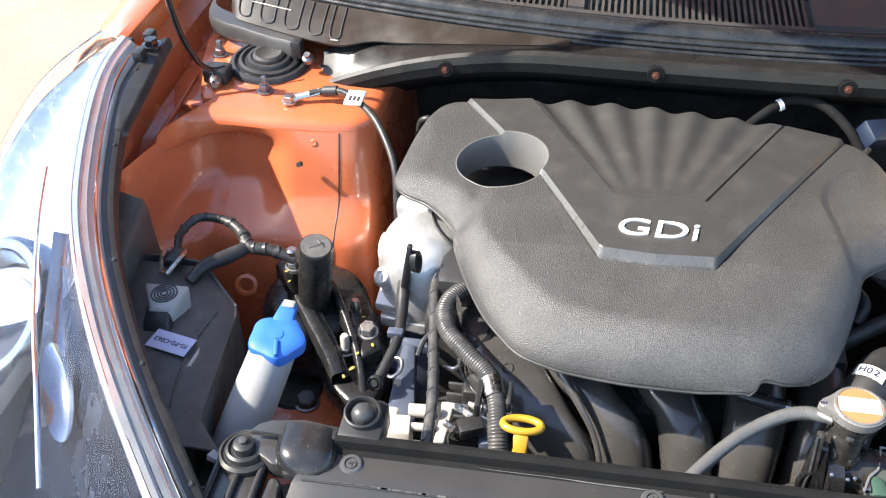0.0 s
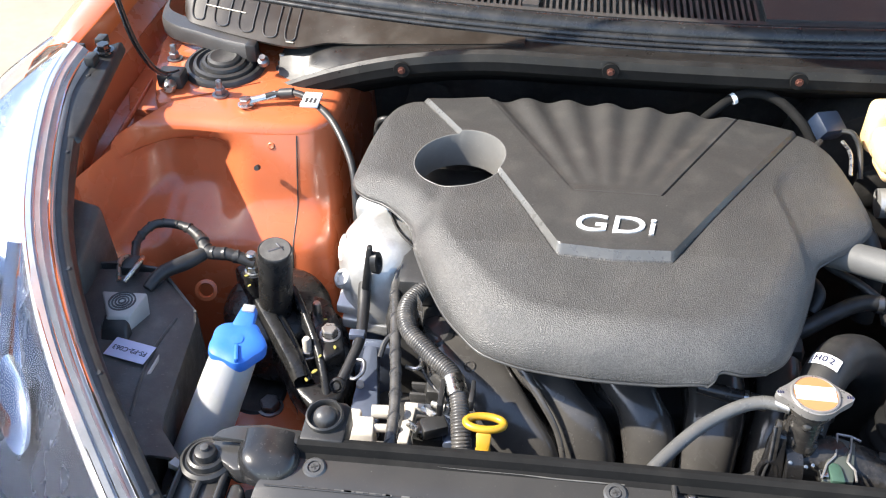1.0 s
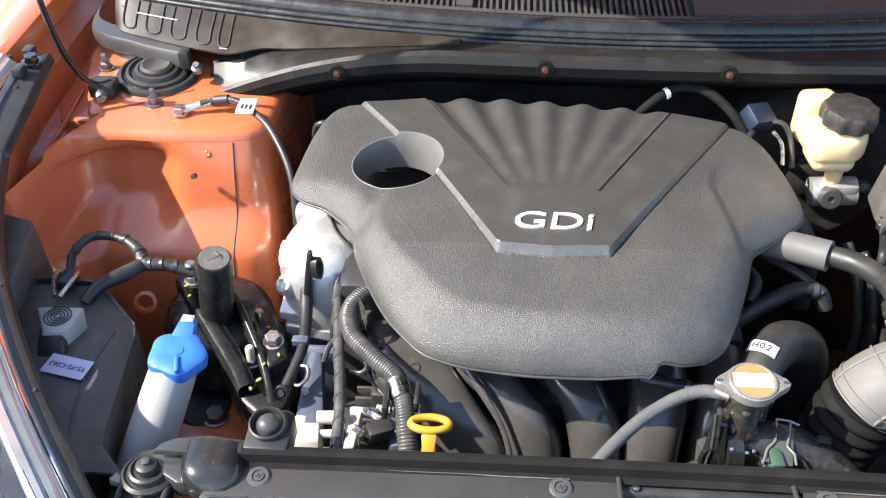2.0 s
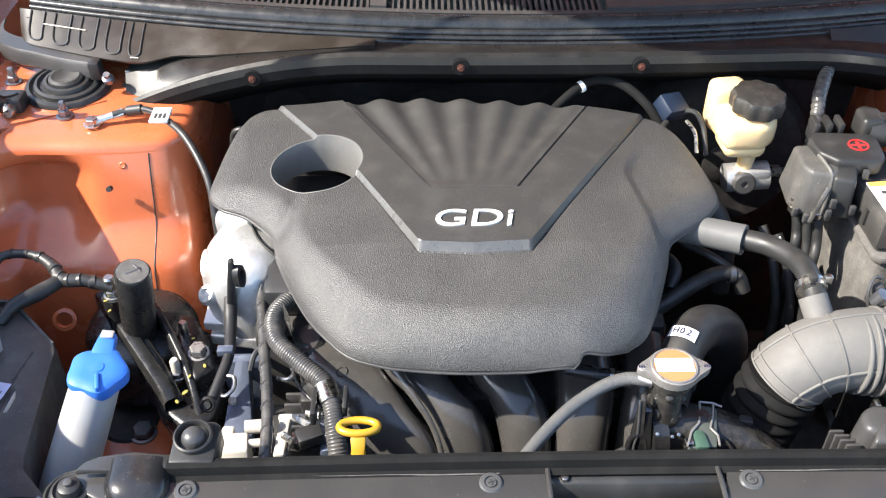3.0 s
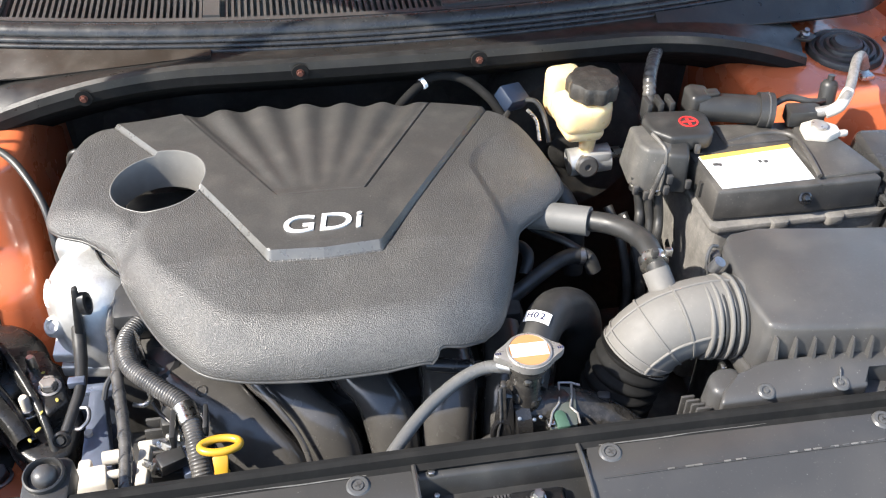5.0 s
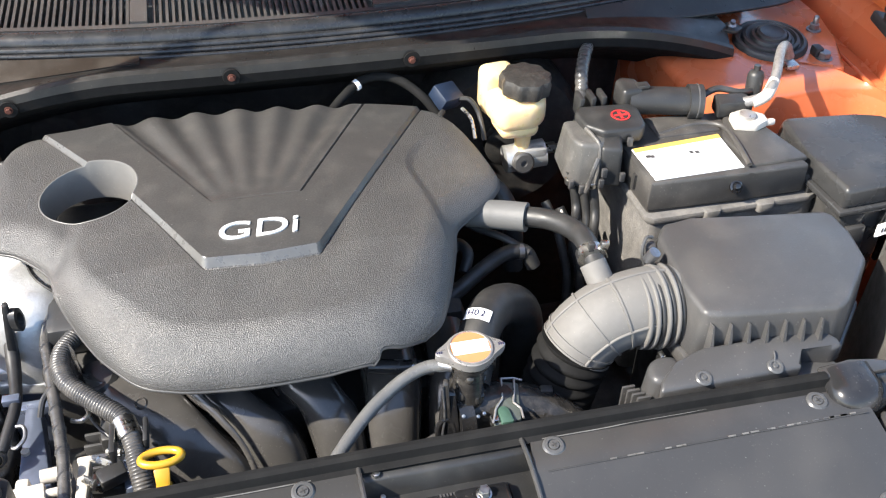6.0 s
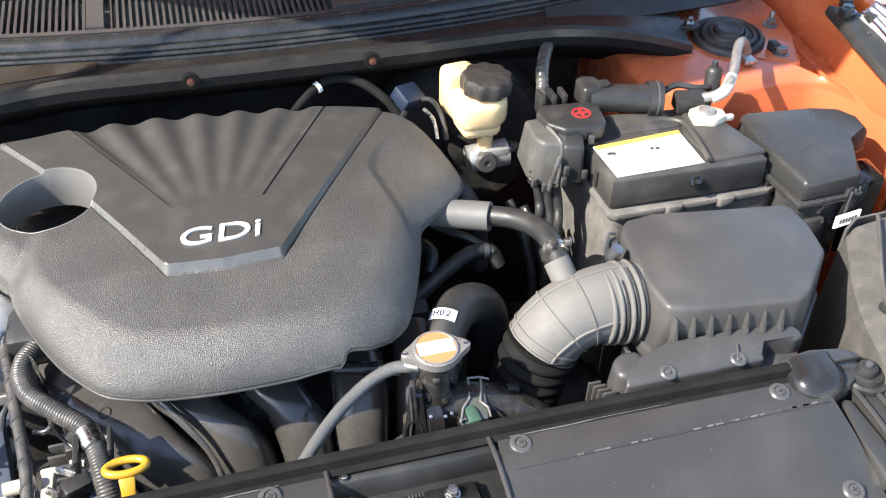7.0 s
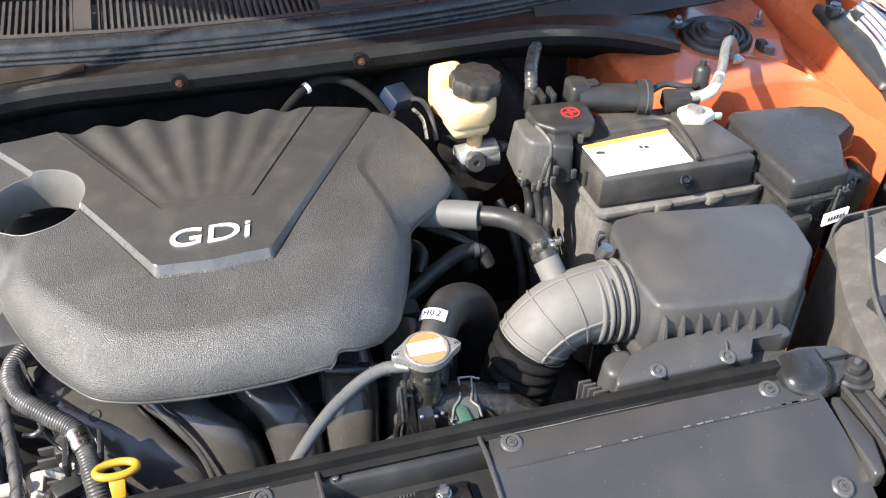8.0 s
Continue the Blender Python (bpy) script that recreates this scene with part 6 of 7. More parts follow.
# ---- right side of the bay ----
def radiator_neck():
    n = thing("radiator_filler_neck", (0.057, 0.085, 0.70), "metal radiator filler neck with an orange-labelled pressure cap", "radiator cap")
    m = up((0.056, 0.085, 0.812), (0.0, -0.04, 1))
    out = []
    for q in range(64):
        a = 2 * math.pi * q / 64
        ear = math.exp(-(math.sin(a) / 0.36) ** 2)
        out.append(((0.0215 + 0.0108 * ear) * math.cos(a), (0.0214 + 0.001 * ear) * math.sin(a)))
    cap = part("cap", prism(out, -0.004, 0.004, 0.0016, 2, m=m), CAPM, n, "plated pressure cap with two ears")
    part("cap_rim", lathe([(0.0205, 0.0035), (0.0200, 0.0058), (0.0185, 0.0060), (0.0180, 0.0045)], m, 40), CAPM, cap)
    part("label_disc", lathe([(0.0182, 0.0044), (0.0182, 0.0052), (0, 0.0054)], m, 40), ORLAB, cap, "orange printed disc with white band")
    part("label_band", box((-0.0166, -0.0072, 0.0052), (0.0166, 0.0076, 0.0060), 0.0, m=m), WHITE, cap, smooth=False)
    for x in (-0.0285, 0.0285):
        for k in range(3):
            part("ear_mark", box((x - 0.002 + 0.002 * k - 0.0006, -0.0012, 0.0040), (x - 0.002 + 0.002 * k + 0.0006, 0.0012, 0.0045), 0, m=m), INK, cap, smooth=False)
    part("neck", lathe([(0.0190, -0.004), (0.0190, -0.012), (0.0150, -0.016), (0.0142, -0.050), (0.017, -0.056), (0.017, -0.075), (0.0, -0.075)], m, 32), WETB, n)
    part("spout", tube([(0.042, 0.088, 0.792), (0.030, 0.095, 0.790)], 0.0052, 12, 3), DARKSTEEL, n)
    rng = random.Random(5)
    for k in range(9):  # lumpy welds and drips on the wet neck
        a, h = 2 * math.pi * (0.45 + 0.09 * k), -0.022 - 0.036 * rng.random()
        part("weld_lump", lathe([(0.0048, -0.002), (0.0042, 0.0012), (0.0024, 0.0026), (0, 0.003)], m @ up((0.0145 * math.cos(a), 0.0145 * math.sin(a), h), (math.cos(a), math.sin(a), 0.2)) @ Matrix.Diagonal((1.0, 0.5 + rng.random(), 1, 1)), 10), WETB, n)
    part("stay", hexahedron([(0.026, 0.056, 0.705), (0.036, 0.054, 0.705), (0.037, 0.060, 0.705), (0.027, 0.062, 0.705), (0.029, 0.074, 0.786), (0.034, 0.073, 0.786), (0.035, 0.079, 0.788), (0.030, 0.080, 0.788)], 0.0015), WETB, n)
    part("stay_edge", tube([(0.0275, 0.0555, 0.712), (0.0262, 0.060, 0.735), (0.0295, 0.066, 0.752), (0.0285, 0.0735, 0.784)], 0.0013, 8, 5), DARKSTEEL, n)
    part("bracket", hexahedron([(0.020, 0.050, 0.70), (0.044, 0.046, 0.70), (0.044, 0.060, 0.70), (0.020, 0.066, 0.70), (0.030, 0.074, 0.772), (0.041, 0.072, 0.772), (0.041, 0.080, 0.775), (0.030, 0.084, 0.775)], 0.002), SHINY, n)
    part("bracket_eye", tube([(0.030 + 0.008 * math.cos(a), 0.062 + 0.004 * math.sin(a), 0.735 + 0.012 * math.sin(a)) for a in (2 * math.pi * q / 12 for q in range(13))], 0.003, 8, 3), SHINY, n)
    h = thing("upper_radiator_hose", (0.1, 0.15, 0.72), "thick black radiator hose with a white H02 sticker", "hose")
    part("hose", tube([(0.062, 0.098, 0.752), (0.072, 0.122, 0.764), (0.086, 0.150, 0.774), (0.108, 0.176, 0.772), (0.135, 0.192, 0.752), (0.148, 0.200, 0.71), (0.150, 0.205, 0.62)], [0.0185, 0.0195, 0.0205, 0.0215, 0.022, 0.022, 0.022], 24, 8), RUBBER, h)
    part("hose_clip", tube([(0.0685, 0.1135, 0.7605), (0.0715, 0.1215, 0.7640)], 0.0212, 24, 3), STEEL, h, "bright spring clip")
    part("clip_tang", box((0.061, 0.108, 0.781), (0.066, 0.118, 0.788), 0.001), STEEL, h)
    part("clip_tang", box((0.050, 0.106, 0.776), (0.055, 0.114, 0.785), 0.001), STEEL, h)
    # sticker wrapped on the hose's upper side
    a0, way = Vector((0.0860, 0.1500, 0.7740)), Vector((0.50, 0.83, 0.18)).normalized()
    sidev = way.cross(Vector((0, 0, 1))).normalized()
    upv = sidev.cross(way).normalized()
    rows = []
    for i in range(11):
        a = radians(-50 + 76 * i / 10)
        d = (sidev * math.sin(a) + upv * math.cos(a)) * 0.0212
        rows.append([a0 + d - way * 0.0066, a0 + d + way * 0.0066])
    st = part("sticker", sheet(rows, 0.0004), WHITE, h, "white sticker printed H02")
    q = (sidev * math.sin(radians(-14)) + upv * math.cos(radians(-14)))
    rot = Matrix((sidev, way, q)).transposed().to_4x4()
    for k, ch in enumerate("H02"):
        a = radians(-30 + 17 * k)
        d = sidev * math.sin(a) + upv * math.cos(a)
        tang = (sidev * math.cos(a) - upv * math.sin(a))
        rot = Matrix((tang, way, d)).transposed().to_4x4()
        words(ch, Matrix.Translation(a0 + d * 0.0220) @ rot, 0.0098, INK, st, "character", wide=1.0, thick=0.0002, bold=0.012)
    o = thing("overflow_hose", (0.0, 0.07, 0.74), "grey rubber overflow hose running to the radiator cap", "hose")
    part("hose", tube([(0.036, 0.093, 0.790), (0.018, 0.097, 0.787), (-0.006, 0.090, 0.782), (-0.036, 0.070, 0.776), (-0.064, 0.042, 0.770), (-0.085, 0.018, 0.760), (-0.095, 0.005, 0.74)], 0.0060, 14, 8), GREYHOSE, o)
    t = thing("thermostat_housing", (0.09, 0.08, 0.65), "glossy black coolant housing with a green-edged clip", "coolant housing")
    part("body", tube([(0.045, 0.082, 0.735), (0.085, 0.085, 0.728), (0.120, 0.080, 0.715), (0.155, 0.066, 0.692), (0.185, 0.05, 0.66)], [0.020, 0.026, 0.029, 0.030, 0.030], 22, 7, flat=0.9), WETB, t)
    part("collar", tube([(0.040, 0.078, 0.732), (0.054, 0.080, 0.731)], 0.026, 24, 3), SHINY, t)
    part("clip", hexahedron([(0.072, 0.050, 0.738), (0.099, 0.052, 0.738), (0.107, 0.092, 0.744), (0.088, 0.098, 0.744), (0.072, 0.050, 0.746), (0.099, 0.052, 0.746), (0.107, 0.092, 0.751), (0.088, 0.098, 0.751)], 0.0015), DULLGREEN, t, "grey-green steel hose clip")
    part("clip_tongue", prism([(0.079, 0.048), (0.079, 0.064), (0.082, 0.068), (0.087, 0.068), (0.090, 0.064), (0.091, 0.048)], 0.745, 0.7505, 0.0015), GREENC, t, "dark green tongue")
    for line in ([(0.071, 0.050), (0.078, 0.066), (0.087, 0.076), (0.0905, 0.090), (0.0925, 0.100), (0.104, 0.0985), (0.112, 0.094)], [(0.100, 0.050), (0.101, 0.062), (0.096, 0.070), (0.1005, 0.082), (0.1045, 0.097)]):
        for (ax, ay), (bx, by) in zip(line, line[1:]):
            part("clip_edge", tube([(ax, ay, 0.7495 + 0.0015 * (ay - 0.05) / 0.05), (bx, by, 0.7495 + 0.0015 * (by - 0.05) / 0.05)], 0.0011, 8, 2), CAPM, t)
    part("nut", box((0.070, 0.052, 0.742), (0.078, 0.060, 0.750), 0.0015), STEEL, t)
    part("lower_arm", tube([(-0.005, 0.055, 0.715), (0.025, 0.062, 0.722), (0.05, 0.068, 0.715)], [0.006, 0.010, 0.014], 14, 5), PANEL, t)
    for k in range(5):
        part("bead", lathe([(0.0020, 0.0), (0.0017, 0.001), (0, 0.0015)], up((0.046 + 0.007 * k, 0.062 + 0.004 * (k % 2), 0.752 - 0.002 * k), (0, -0.6, 0.8)), 10), STEEL, t)


DULLGREEN = mat("grey_green_steel", (0.10, 0.115, 0.105), 0.4, metal=0.3)
GREYHOSE = mat("worn_grey_hose", (0.11, 0.11, 0.108), 0.35, dust=0.2)
radiator_neck()


def duct():
    d = thing("air_intake_duct", (0.2, 0.12, 0.6), "grey rubber intake elbow with moulded ribs and black bellows", "air duct")
    pts = [(0.278, 0.127, 0.788), (0.262, 0.128, 0.790), (0.240, 0.129, 0.790), (0.208, 0.128, 0.783), (0.187, 0.1255, 0.769), (0.1775, 0.1238, 0.755)]
    rads = [0.039, 0.038, 0.0375, 0.037, 0.037, 0.0365]
    part("elbow", tube(pts, rads, 40, 10), DUCT, d)
    line = spline(pts, 10)
    n = len(line) - 1
    for i in (27, 35, 44, n):
        w = (line[min(i + 1, n)] - line[i - 1]).normalized()
        f = i / n * 5
        r = rads[int(f)] + (rads[min(int(f) + 1, 5)] - rads[int(f)]) * (f - int(f))
        part("hoop_rib", lathe([(r - 0.002, -0.0016), (r + 0.0014, -0.0010), (r + 0.0014, 0.0010), (r - 0.002, 0.0016)], up(line[i], w), 44), DUCT, d)
    for a in (100, 12):
        pt = []
        for i in range(10, n + 1, 2):
            w = (line[min(i + 1, n)] - line[i - 1]).normalized()
            sidev = Vector((0, 1, 0)) - w * w.y
            sidev.normalize()
            u = sidev.cross(w).normalized()
            if u.z < 0:
                u = -u
            f = i / n * 5
            r = rads[int(f)] + (rads[min(int(f) + 1, 5)] - rads[int(f)]) * (f - int(f))
            pt.append(line[i] + (u * math.sin(radians(a)) - sidev * math.cos(radians(a))) * (r + 0.0002))
        part("long_rib", tube(pt, 0.0016, 8, 3), DUCT, d)
    # clamps at the filter box
    for x, r, mm in ((0.236, 0.0396, DUCT), (0.2435, 0.0408, DUCT), (0.2490, 0.0398, RUBBER), (0.2540, 0.0424, DUCT), (0.2595, 0.0402, RUBBER), (0.2640, 0.0424, DUCT), (0.2690, 0.0404, RUBBER)):
        part("collar_ring", lathe([(r - 0.004, -0.0022), (r - 0.0006, -0.0017), (r, -0.0009), (r, 0.0009), (r - 0.0006, 0.0017), (r - 0.004, 0.0022)], up((x, 0.127, 0.788), (1, -0.03, -0.02)), 44), mm, d)
    part("clamp_tang", box((0.246, 0.080, 0.752), (0.252, 0.090, 0.766), 0.002), STEEL, d)
    part("clamp_screw", lathe([(0.006, 0), (0.006, 0.014), (0, 0.015)], up((0.256, 0.158, 0.822), (0.3, -0.3, 1)), 14), DARKSTEEL, d)
    # bellows below, near-black to carry the duct's shade
    part("bellows", tube([(0.1785, 0.1240, 0.757), (0.166, 0.121, 0.720), (0.153, 0.116, 0.66), (0.142, 0.110, 0.57)], 0.0385, 36, 8, rib=(0.013, 0.0045)), MATT, d, "black corrugated bellows")
    part("spring_clip", hexahedron([(0.128, 0.086, 0.715), (0.140, 0.083, 0.715), (0.142, 0.092, 0.715), (0.130, 0.095, 0.715), (0.128, 0.084, 0.742), (0.140, 0.081, 0.742), (0.142, 0.090, 0.742), (0.130, 0.093, 0.742)], 0.002), BLACK, d)
    # breather stub and hose to the cover
    st = part("stub", tube([(0.207, 0.150, 0.806), (0.202, 0.168, 0.820)], 0.0135, 20, 3), DUCT, d)
    b = thing("breather_hose", (0.18, 0.24, 0.78), "grey-sleeved breather hose from the engine cover to the duct", "hose")
    part("hose", tube([(0.100, 0.300, 0.795), (0.130, 0.288, 0.802), (0.160, 0.272, 0.806), (0.186, 0.252, 0.812), (0.202, 0.224, 0.818), (0.206, 0.195, 0.822), (0.2065, 0.160, 0.813)], 0.0110, 18, 8), RUBBER, b)
    part("sleeve", tube([(0.108, 0.297, 0.798), (0.128, 0.288, 0.802), (0.146, 0.279, 0.804), (0.166, 0.267, 0.807)], [0.0135, 0.0155, 0.0160, 0.0160], 22, 4), GREYSLEEVE, b, "light grey foam sleeve")
    part("clip_band", tube([(0.2045, 0.184, 0.8215), (0.2035, 0.174, 0.820)], 0.0145, 20, 3), STEEL, b)
    part("clip_tang", box((0.212, 0.174, 0.828), (0.220, 0.180, 0.838), 0.0015), STEEL, b)
    part("clip_tang", box((0.198, 0.172, 0.830), (0.205, 0.178, 0.840), 0.0015), BLACK, b)


BRAID = mat("grey_braided_lead", (0.26, 0.25, 0.24), 0.4, metal=0.4, vary=0.3, scale=160, grain=0.5, grain_scale=700)
GREYSLEEVE = mat("grey_foam_sleeve", (0.115, 0.115, 0.112), 0.6, vary=0.08, grain=0.3)
duct()


def filter_box():
    f = thing("air_filter_box", (0.37, 0.13, 0.6), "large dark grey plastic air filter box with ribbed lid", "air filter box")
    lid = [(0.273, 0.070), (0.269, 0.115), (0.276, 0.186), (0.290, 0.205), (0.320, 0.206), (0.466, 0.190), (0.474, 0.182), (0.476, 0.150), (0.468, 0.108), (0.418, 0.057), (0.404, 0.050), (0.290, 0.064)]
    mid = Vector((0.37, 0.13))

    def grown(by):
        return [tuple(mid + (Vector(p) - mid) * (1 + by / (Vector(p) - mid).length)) for p in lid]

    part("lid", prism(grown(0.004), 0.768, 0.828, 0.008, 4, grow=-0.006), GREYP, f)
    part("lid_flange", prism(grown(0.007), 0.752, 0.7685, 0.003), GREYP, f)
    part("base", prism(grown(-0.004), 0.50, 0.7545, 0.010, 3), BLACK, f)
    for k in range(7):
        x = 0.2815 + 0.0175 * k
        y = 0.0645 - 0.0020 * k
        part("fin", hexahedron([(x - 0.0032, y - 0.014, 0.772), (x + 0.0032, y - 0.014, 0.772), (x + 0.0028, y + 0.008, 0.772), (x - 0.0028, y + 0.008, 0.772),
                                (x - 0.0006, y - 0.003, 0.817), (x + 0.0006, y - 0.003, 0.817), (x + 0.0006, y + 0.008, 0.817), (x - 0.0006, y + 0.008, 0.817)], 0), GREYP, f, smooth=False)
    part("outlet_collar", lathe([(0.030, 0.0), (0.038, 0.004), (0.038, 0.012), (0.034, 0.014)], up((0.282, 0.127, 0.787), (-1, 0.03, 0)), 40), GREYP, f)
    lt = part("latch", box((0.264, 0.178, 0.795), (0.276, 0.190, 0.820), 0.003), GREYP, f)
    part("latch_wire", tube([(0.262, 0.172, 0.80), (0.258, 0.176, 0.818), (0.264, 0.184, 0.828), (0.272, 0.186, 0.826)], 0.0018, 8, 5), CLIPM, lt)
    s = thing("air_snorkel", (0.32, 0.03, 0.74), "flat grey plastic intake snorkel screwed behind the panel", "air snorkel")
    bm = prism([(0.217, 0.0215), (0.221, 0.031), (0.229, 0.039), (0.242, 0.047), (0.258, 0.054), (0.274, 0.0575), (0.387, 0.0570), (0.399, 0.052), (0.406, 0.044), (0.407, 0.036), (0.396, 0.034), (0.362, 0.043), (0.358, 0.0215)], 0.755, 0.788, 0.0035, 3)
    for v in bm.verts:
        v.co.z += 0.27 * (v.co.y - 0.0215)
    part("plate", bm, GREYP, s)
    part("end_shelf", prism([(0.352, 0.0215), (0.356, 0.044), (0.400, 0.040), (0.406, 0.032), (0.406, 0.0215)], 0.750, 0.772, 0.003), GREYP, s)
    for x, y in ((0.261, 0.0275), (0.332, 0.0265)):
        c = part("screw", lathe([(0.0080, 0.0), (0.0080, 0.0008), (0.0066, 0.0020), (0.0045, 0.0020), (0.0038, 0.0008), (0.0026, 0.0008), (0.0018, 0.0022), (0, 0.0022)], up((x, y, 0.7894), (0, -0.26, 1)), 22), CLIPM, s)
    part("plastic_burr", tube([(0.332, 0.028, 0.791), (0.335, 0.036, 0.795), (0.337, 0.041, 0.795)], [0.0004, 0.0010, 0.0004], 6, 4), CLIPM, s)
    d = thing("intake_resonator", (0.232, 0.05, 0.70), "glossy dark grey plastic dome with side ribs", "resonator")
    part("dome", prism([(0.212, 0.035), (0.214, 0.062), (0.232, 0.074), (0.255, 0.070), (0.258, 0.035), (0.23, 0.028)], 0.70, 0.785, 0.012, 4, grow=-0.006), GREYP, d)
    for k in range(4):
        part("rib", box((0.203, 0.034 + 0.010 * k, 0.70), (0.216, 0.037 + 0.010 * k, 0.768 - 0.006 * k), 0.001), GREYP, d)


filter_box()


def battery():
    b = thing("battery_tray_case", (0.40, 0.31, 0.55), "grained dark plastic case around the car battery", "battery case")
    part("case", prism([(0.303, 0.262), (0.300, 0.42), (0.51, 0.40), (0.522, 0.268), (0.50, 0.259), (0.31, 0.256)], 0.55, 0.785, 0.008, 3, grow=-0.003), FELT, b)
    part("case_rim", prism([(0.3015, 0.262), (0.2990, 0.42), (0.508, 0.398), (0.524, 0.268), (0.50, 0.257), (0.309, 0.2545)], 0.781, 0.7905, 0.003), FELT, b)
    for x in (0.380, 0.445):
        part("rim_tab", prism([(x - 0.013, 0.263), (x - 0.009, 0.252), (x + 0.009, 0.252), (x + 0.013, 0.263)], 0.779, 0.7915, 0.0025), FELT, b)
    t = thing("car_battery", (0.40, 0.32, 0.70), "black car battery with white and orange warning label", "battery")
    part("body", prism([(0.306, 0.266), (0.302, 0.40), (0.490, 0.392), (0.506, 0.268)], 0.70, 0.812, 0.004), DUSTY, t)
    part("lid", prism([(0.303, 0.264), (0.299, 0.345), (0.345, 0.392), (0.470, 0.384), (0.492, 0.262), (0.42, 0.262)], 0.794, 0.832, 0.004, 2), DUSTY, t)
    part("lid_step", prism([(0.425, 0.270), (0.418, 0.33), (0.44, 0.375), (0.468, 0.378), (0.494, 0.272)], 0.828, 0.836, 0.003), DUSTY, t)
    part("lid_rear", prism([(0.345, 0.345), (0.345, 0.388), (0.415, 0.384), (0.425, 0.345)], 0.828, 0.8345, 0.003), DUSTY, t)
    part("groove_bead", tube([(0.350, 0.352, 0.833), (0.395, 0.362, 0.8345), (0.425, 0.350, 0.8365), (0.425, 0.31, 0.8385), (0.419, 0.268, 0.838)], 0.0030, 10, 6, flat=0.8), DUSTY, t)
    m = Matrix.Translation((0.3625, 0.3055, 0.8324)) @ Matrix.Rotation(radians(0.5), 4, "Z")
    lb = part("label", hexahedron([m @ Vector(v) for v in ((-0.053, -0.037, 0), (0.053, -0.035, 0), (0.054, 0.032, 0), (-0.056, 0.024, 0), (-0.053, -0.037, 0.0008), (0.053, -0.035, 0.0008), (0.054, 0.032, 0.0008), (-0.055, 0.024, 0.0008))], 0), WHITE, t, "white label with an orange strip", smooth=False)
    part("orange_strip", hexahedron([m @ Vector(v) for v in ((-0.0547, 0.0165, 0.0008), (0.054, 0.0245, 0.0008), (0.054, 0.032, 0.0008), (-0.055, 0.024, 0.0008), (-0.0547, 0.0165, 0.0013), (0.054, 0.0245, 0.0013), (0.054, 0.032, 0.0013), (-0.055, 0.024, 0.0013))], 0), YELLAB, lb, smooth=False)
    for x, y, w in ((-0.046, 0.004, 0.006), (-0.040, 0.003, 0.004), (0.006, 0.002, 0.004), (0.012, 0.001, 0.005)):
        part("print_bar", box((x, y, 0.0008), (x + w, y + 0.005, 0.0012), 0, m=m), GREYP, lb, smooth=False)
    kn = part("hold_down_screw", lathe([(0.0075, 0.0), (0.0075, 0.003), (0.0055, 0.004), (0.0045, 0.003), (0.003, 0.007), (0, 0.008)], up((0.404, 0.2615, 0.815), (0, -0.8, 0.6)), 20), SHINY, t)
    part("hold_down_slot", box((0.2985, 0.295, 0.803), (0.3015, 0.300, 0.822), 0), DEEP, t, smooth=False)
    # red-marked terminal cover
    p = thing("positive_terminal_cover", (0.29, 0.33, 0.74), "dusty black terminal cover with a red plus sign", "terminal cover")
    part("top", prism([(0.258, 0.352), (0.254, 0.378), (0.262, 0.392), (0.322, 0.388), (0.330, 0.376), (0.326, 0.342), (0.318, 0.334), (0.274, 0.335)], 0.838, 0.8575, 0.004, 3), BLACK, p)
    part("body", prism([(0.232, 0.340), (0.236, 0.386), (0.300, 0.386), (0.300, 0.345), (0.268, 0.314), (0.240, 0.322)], 0.795, 0.849, 0.005, 3, grow=-0.008), SHROUD, p)
    part("edge_bead", tube([(0.2635, 0.3165, 0.800), (0.2655, 0.3235, 0.843), (0.262, 0.338, 0.851), (0.258, 0.352, 0.853)], 0.0024, 8, 4), SHROUD, p)
    part("front_flap", hexahedron([(0.264, 0.313, 0.800), (0.288, 0.306, 0.800), (0.296, 0.330, 0.800), (0.272, 0.338, 0.800), (0.266, 0.320, 0.846), (0.288, 0.313, 0.846), (0.296, 0.336, 0.850), (0.272, 0.342, 0.850)], 0.004, 3), BLACK, p)
    for x, y, z in ((0.266, 0.309, 0.806), (0.268, 0.309, 0.820), (0.290, 0.308, 0.812), (0.236, 0.322, 0.800), (0.246, 0.314, 0.797), (0.304, 0.331, 0.842)):
        part("cover_clip", box((x - 0.003, y - 0.0025, z - 0.005), (x + 0.003, y + 0.0025, z + 0.006), 0.001), GREYP, p)
    part("flap_wire", tube([(0.250, 0.312, 0.795), (0.253, 0.311, 0.810), (0.257, 0.312, 0.826), (0.262, 0.316, 0.836)], 0.0028, 8, 5), CONDUIT, p)
    mk = Matrix.Translation((0.3030, 0.3630, 0.8578))
    part("red_ring", lathe([(0.0110, 0.0), (0.0110, 0.0006), (0.0090, 0.0006), (0.0090, 0.0)], mk, 32), REDINK, p, "red printed ring")
    part("red_plus", box((-0.0075, -0.0016, 0.0), (0.0075, 0.0016, 0.0006), 0, m=mk), REDINK, p, "red printed plus", smooth=False)
    part("red_plus_bar", box((-0.0016, -0.0075, 0.0002), (0.0016, 0.0075, 0.0007), 0, m=mk), REDINK, p, "red printed plus", smooth=False)
    for x in (0.266, 0.280, 0.293):
        part("latch_rib", box((x, 0.394, 0.838), (x + 0.006, 0.416, 0.864), 0.0015), BLACK, p)
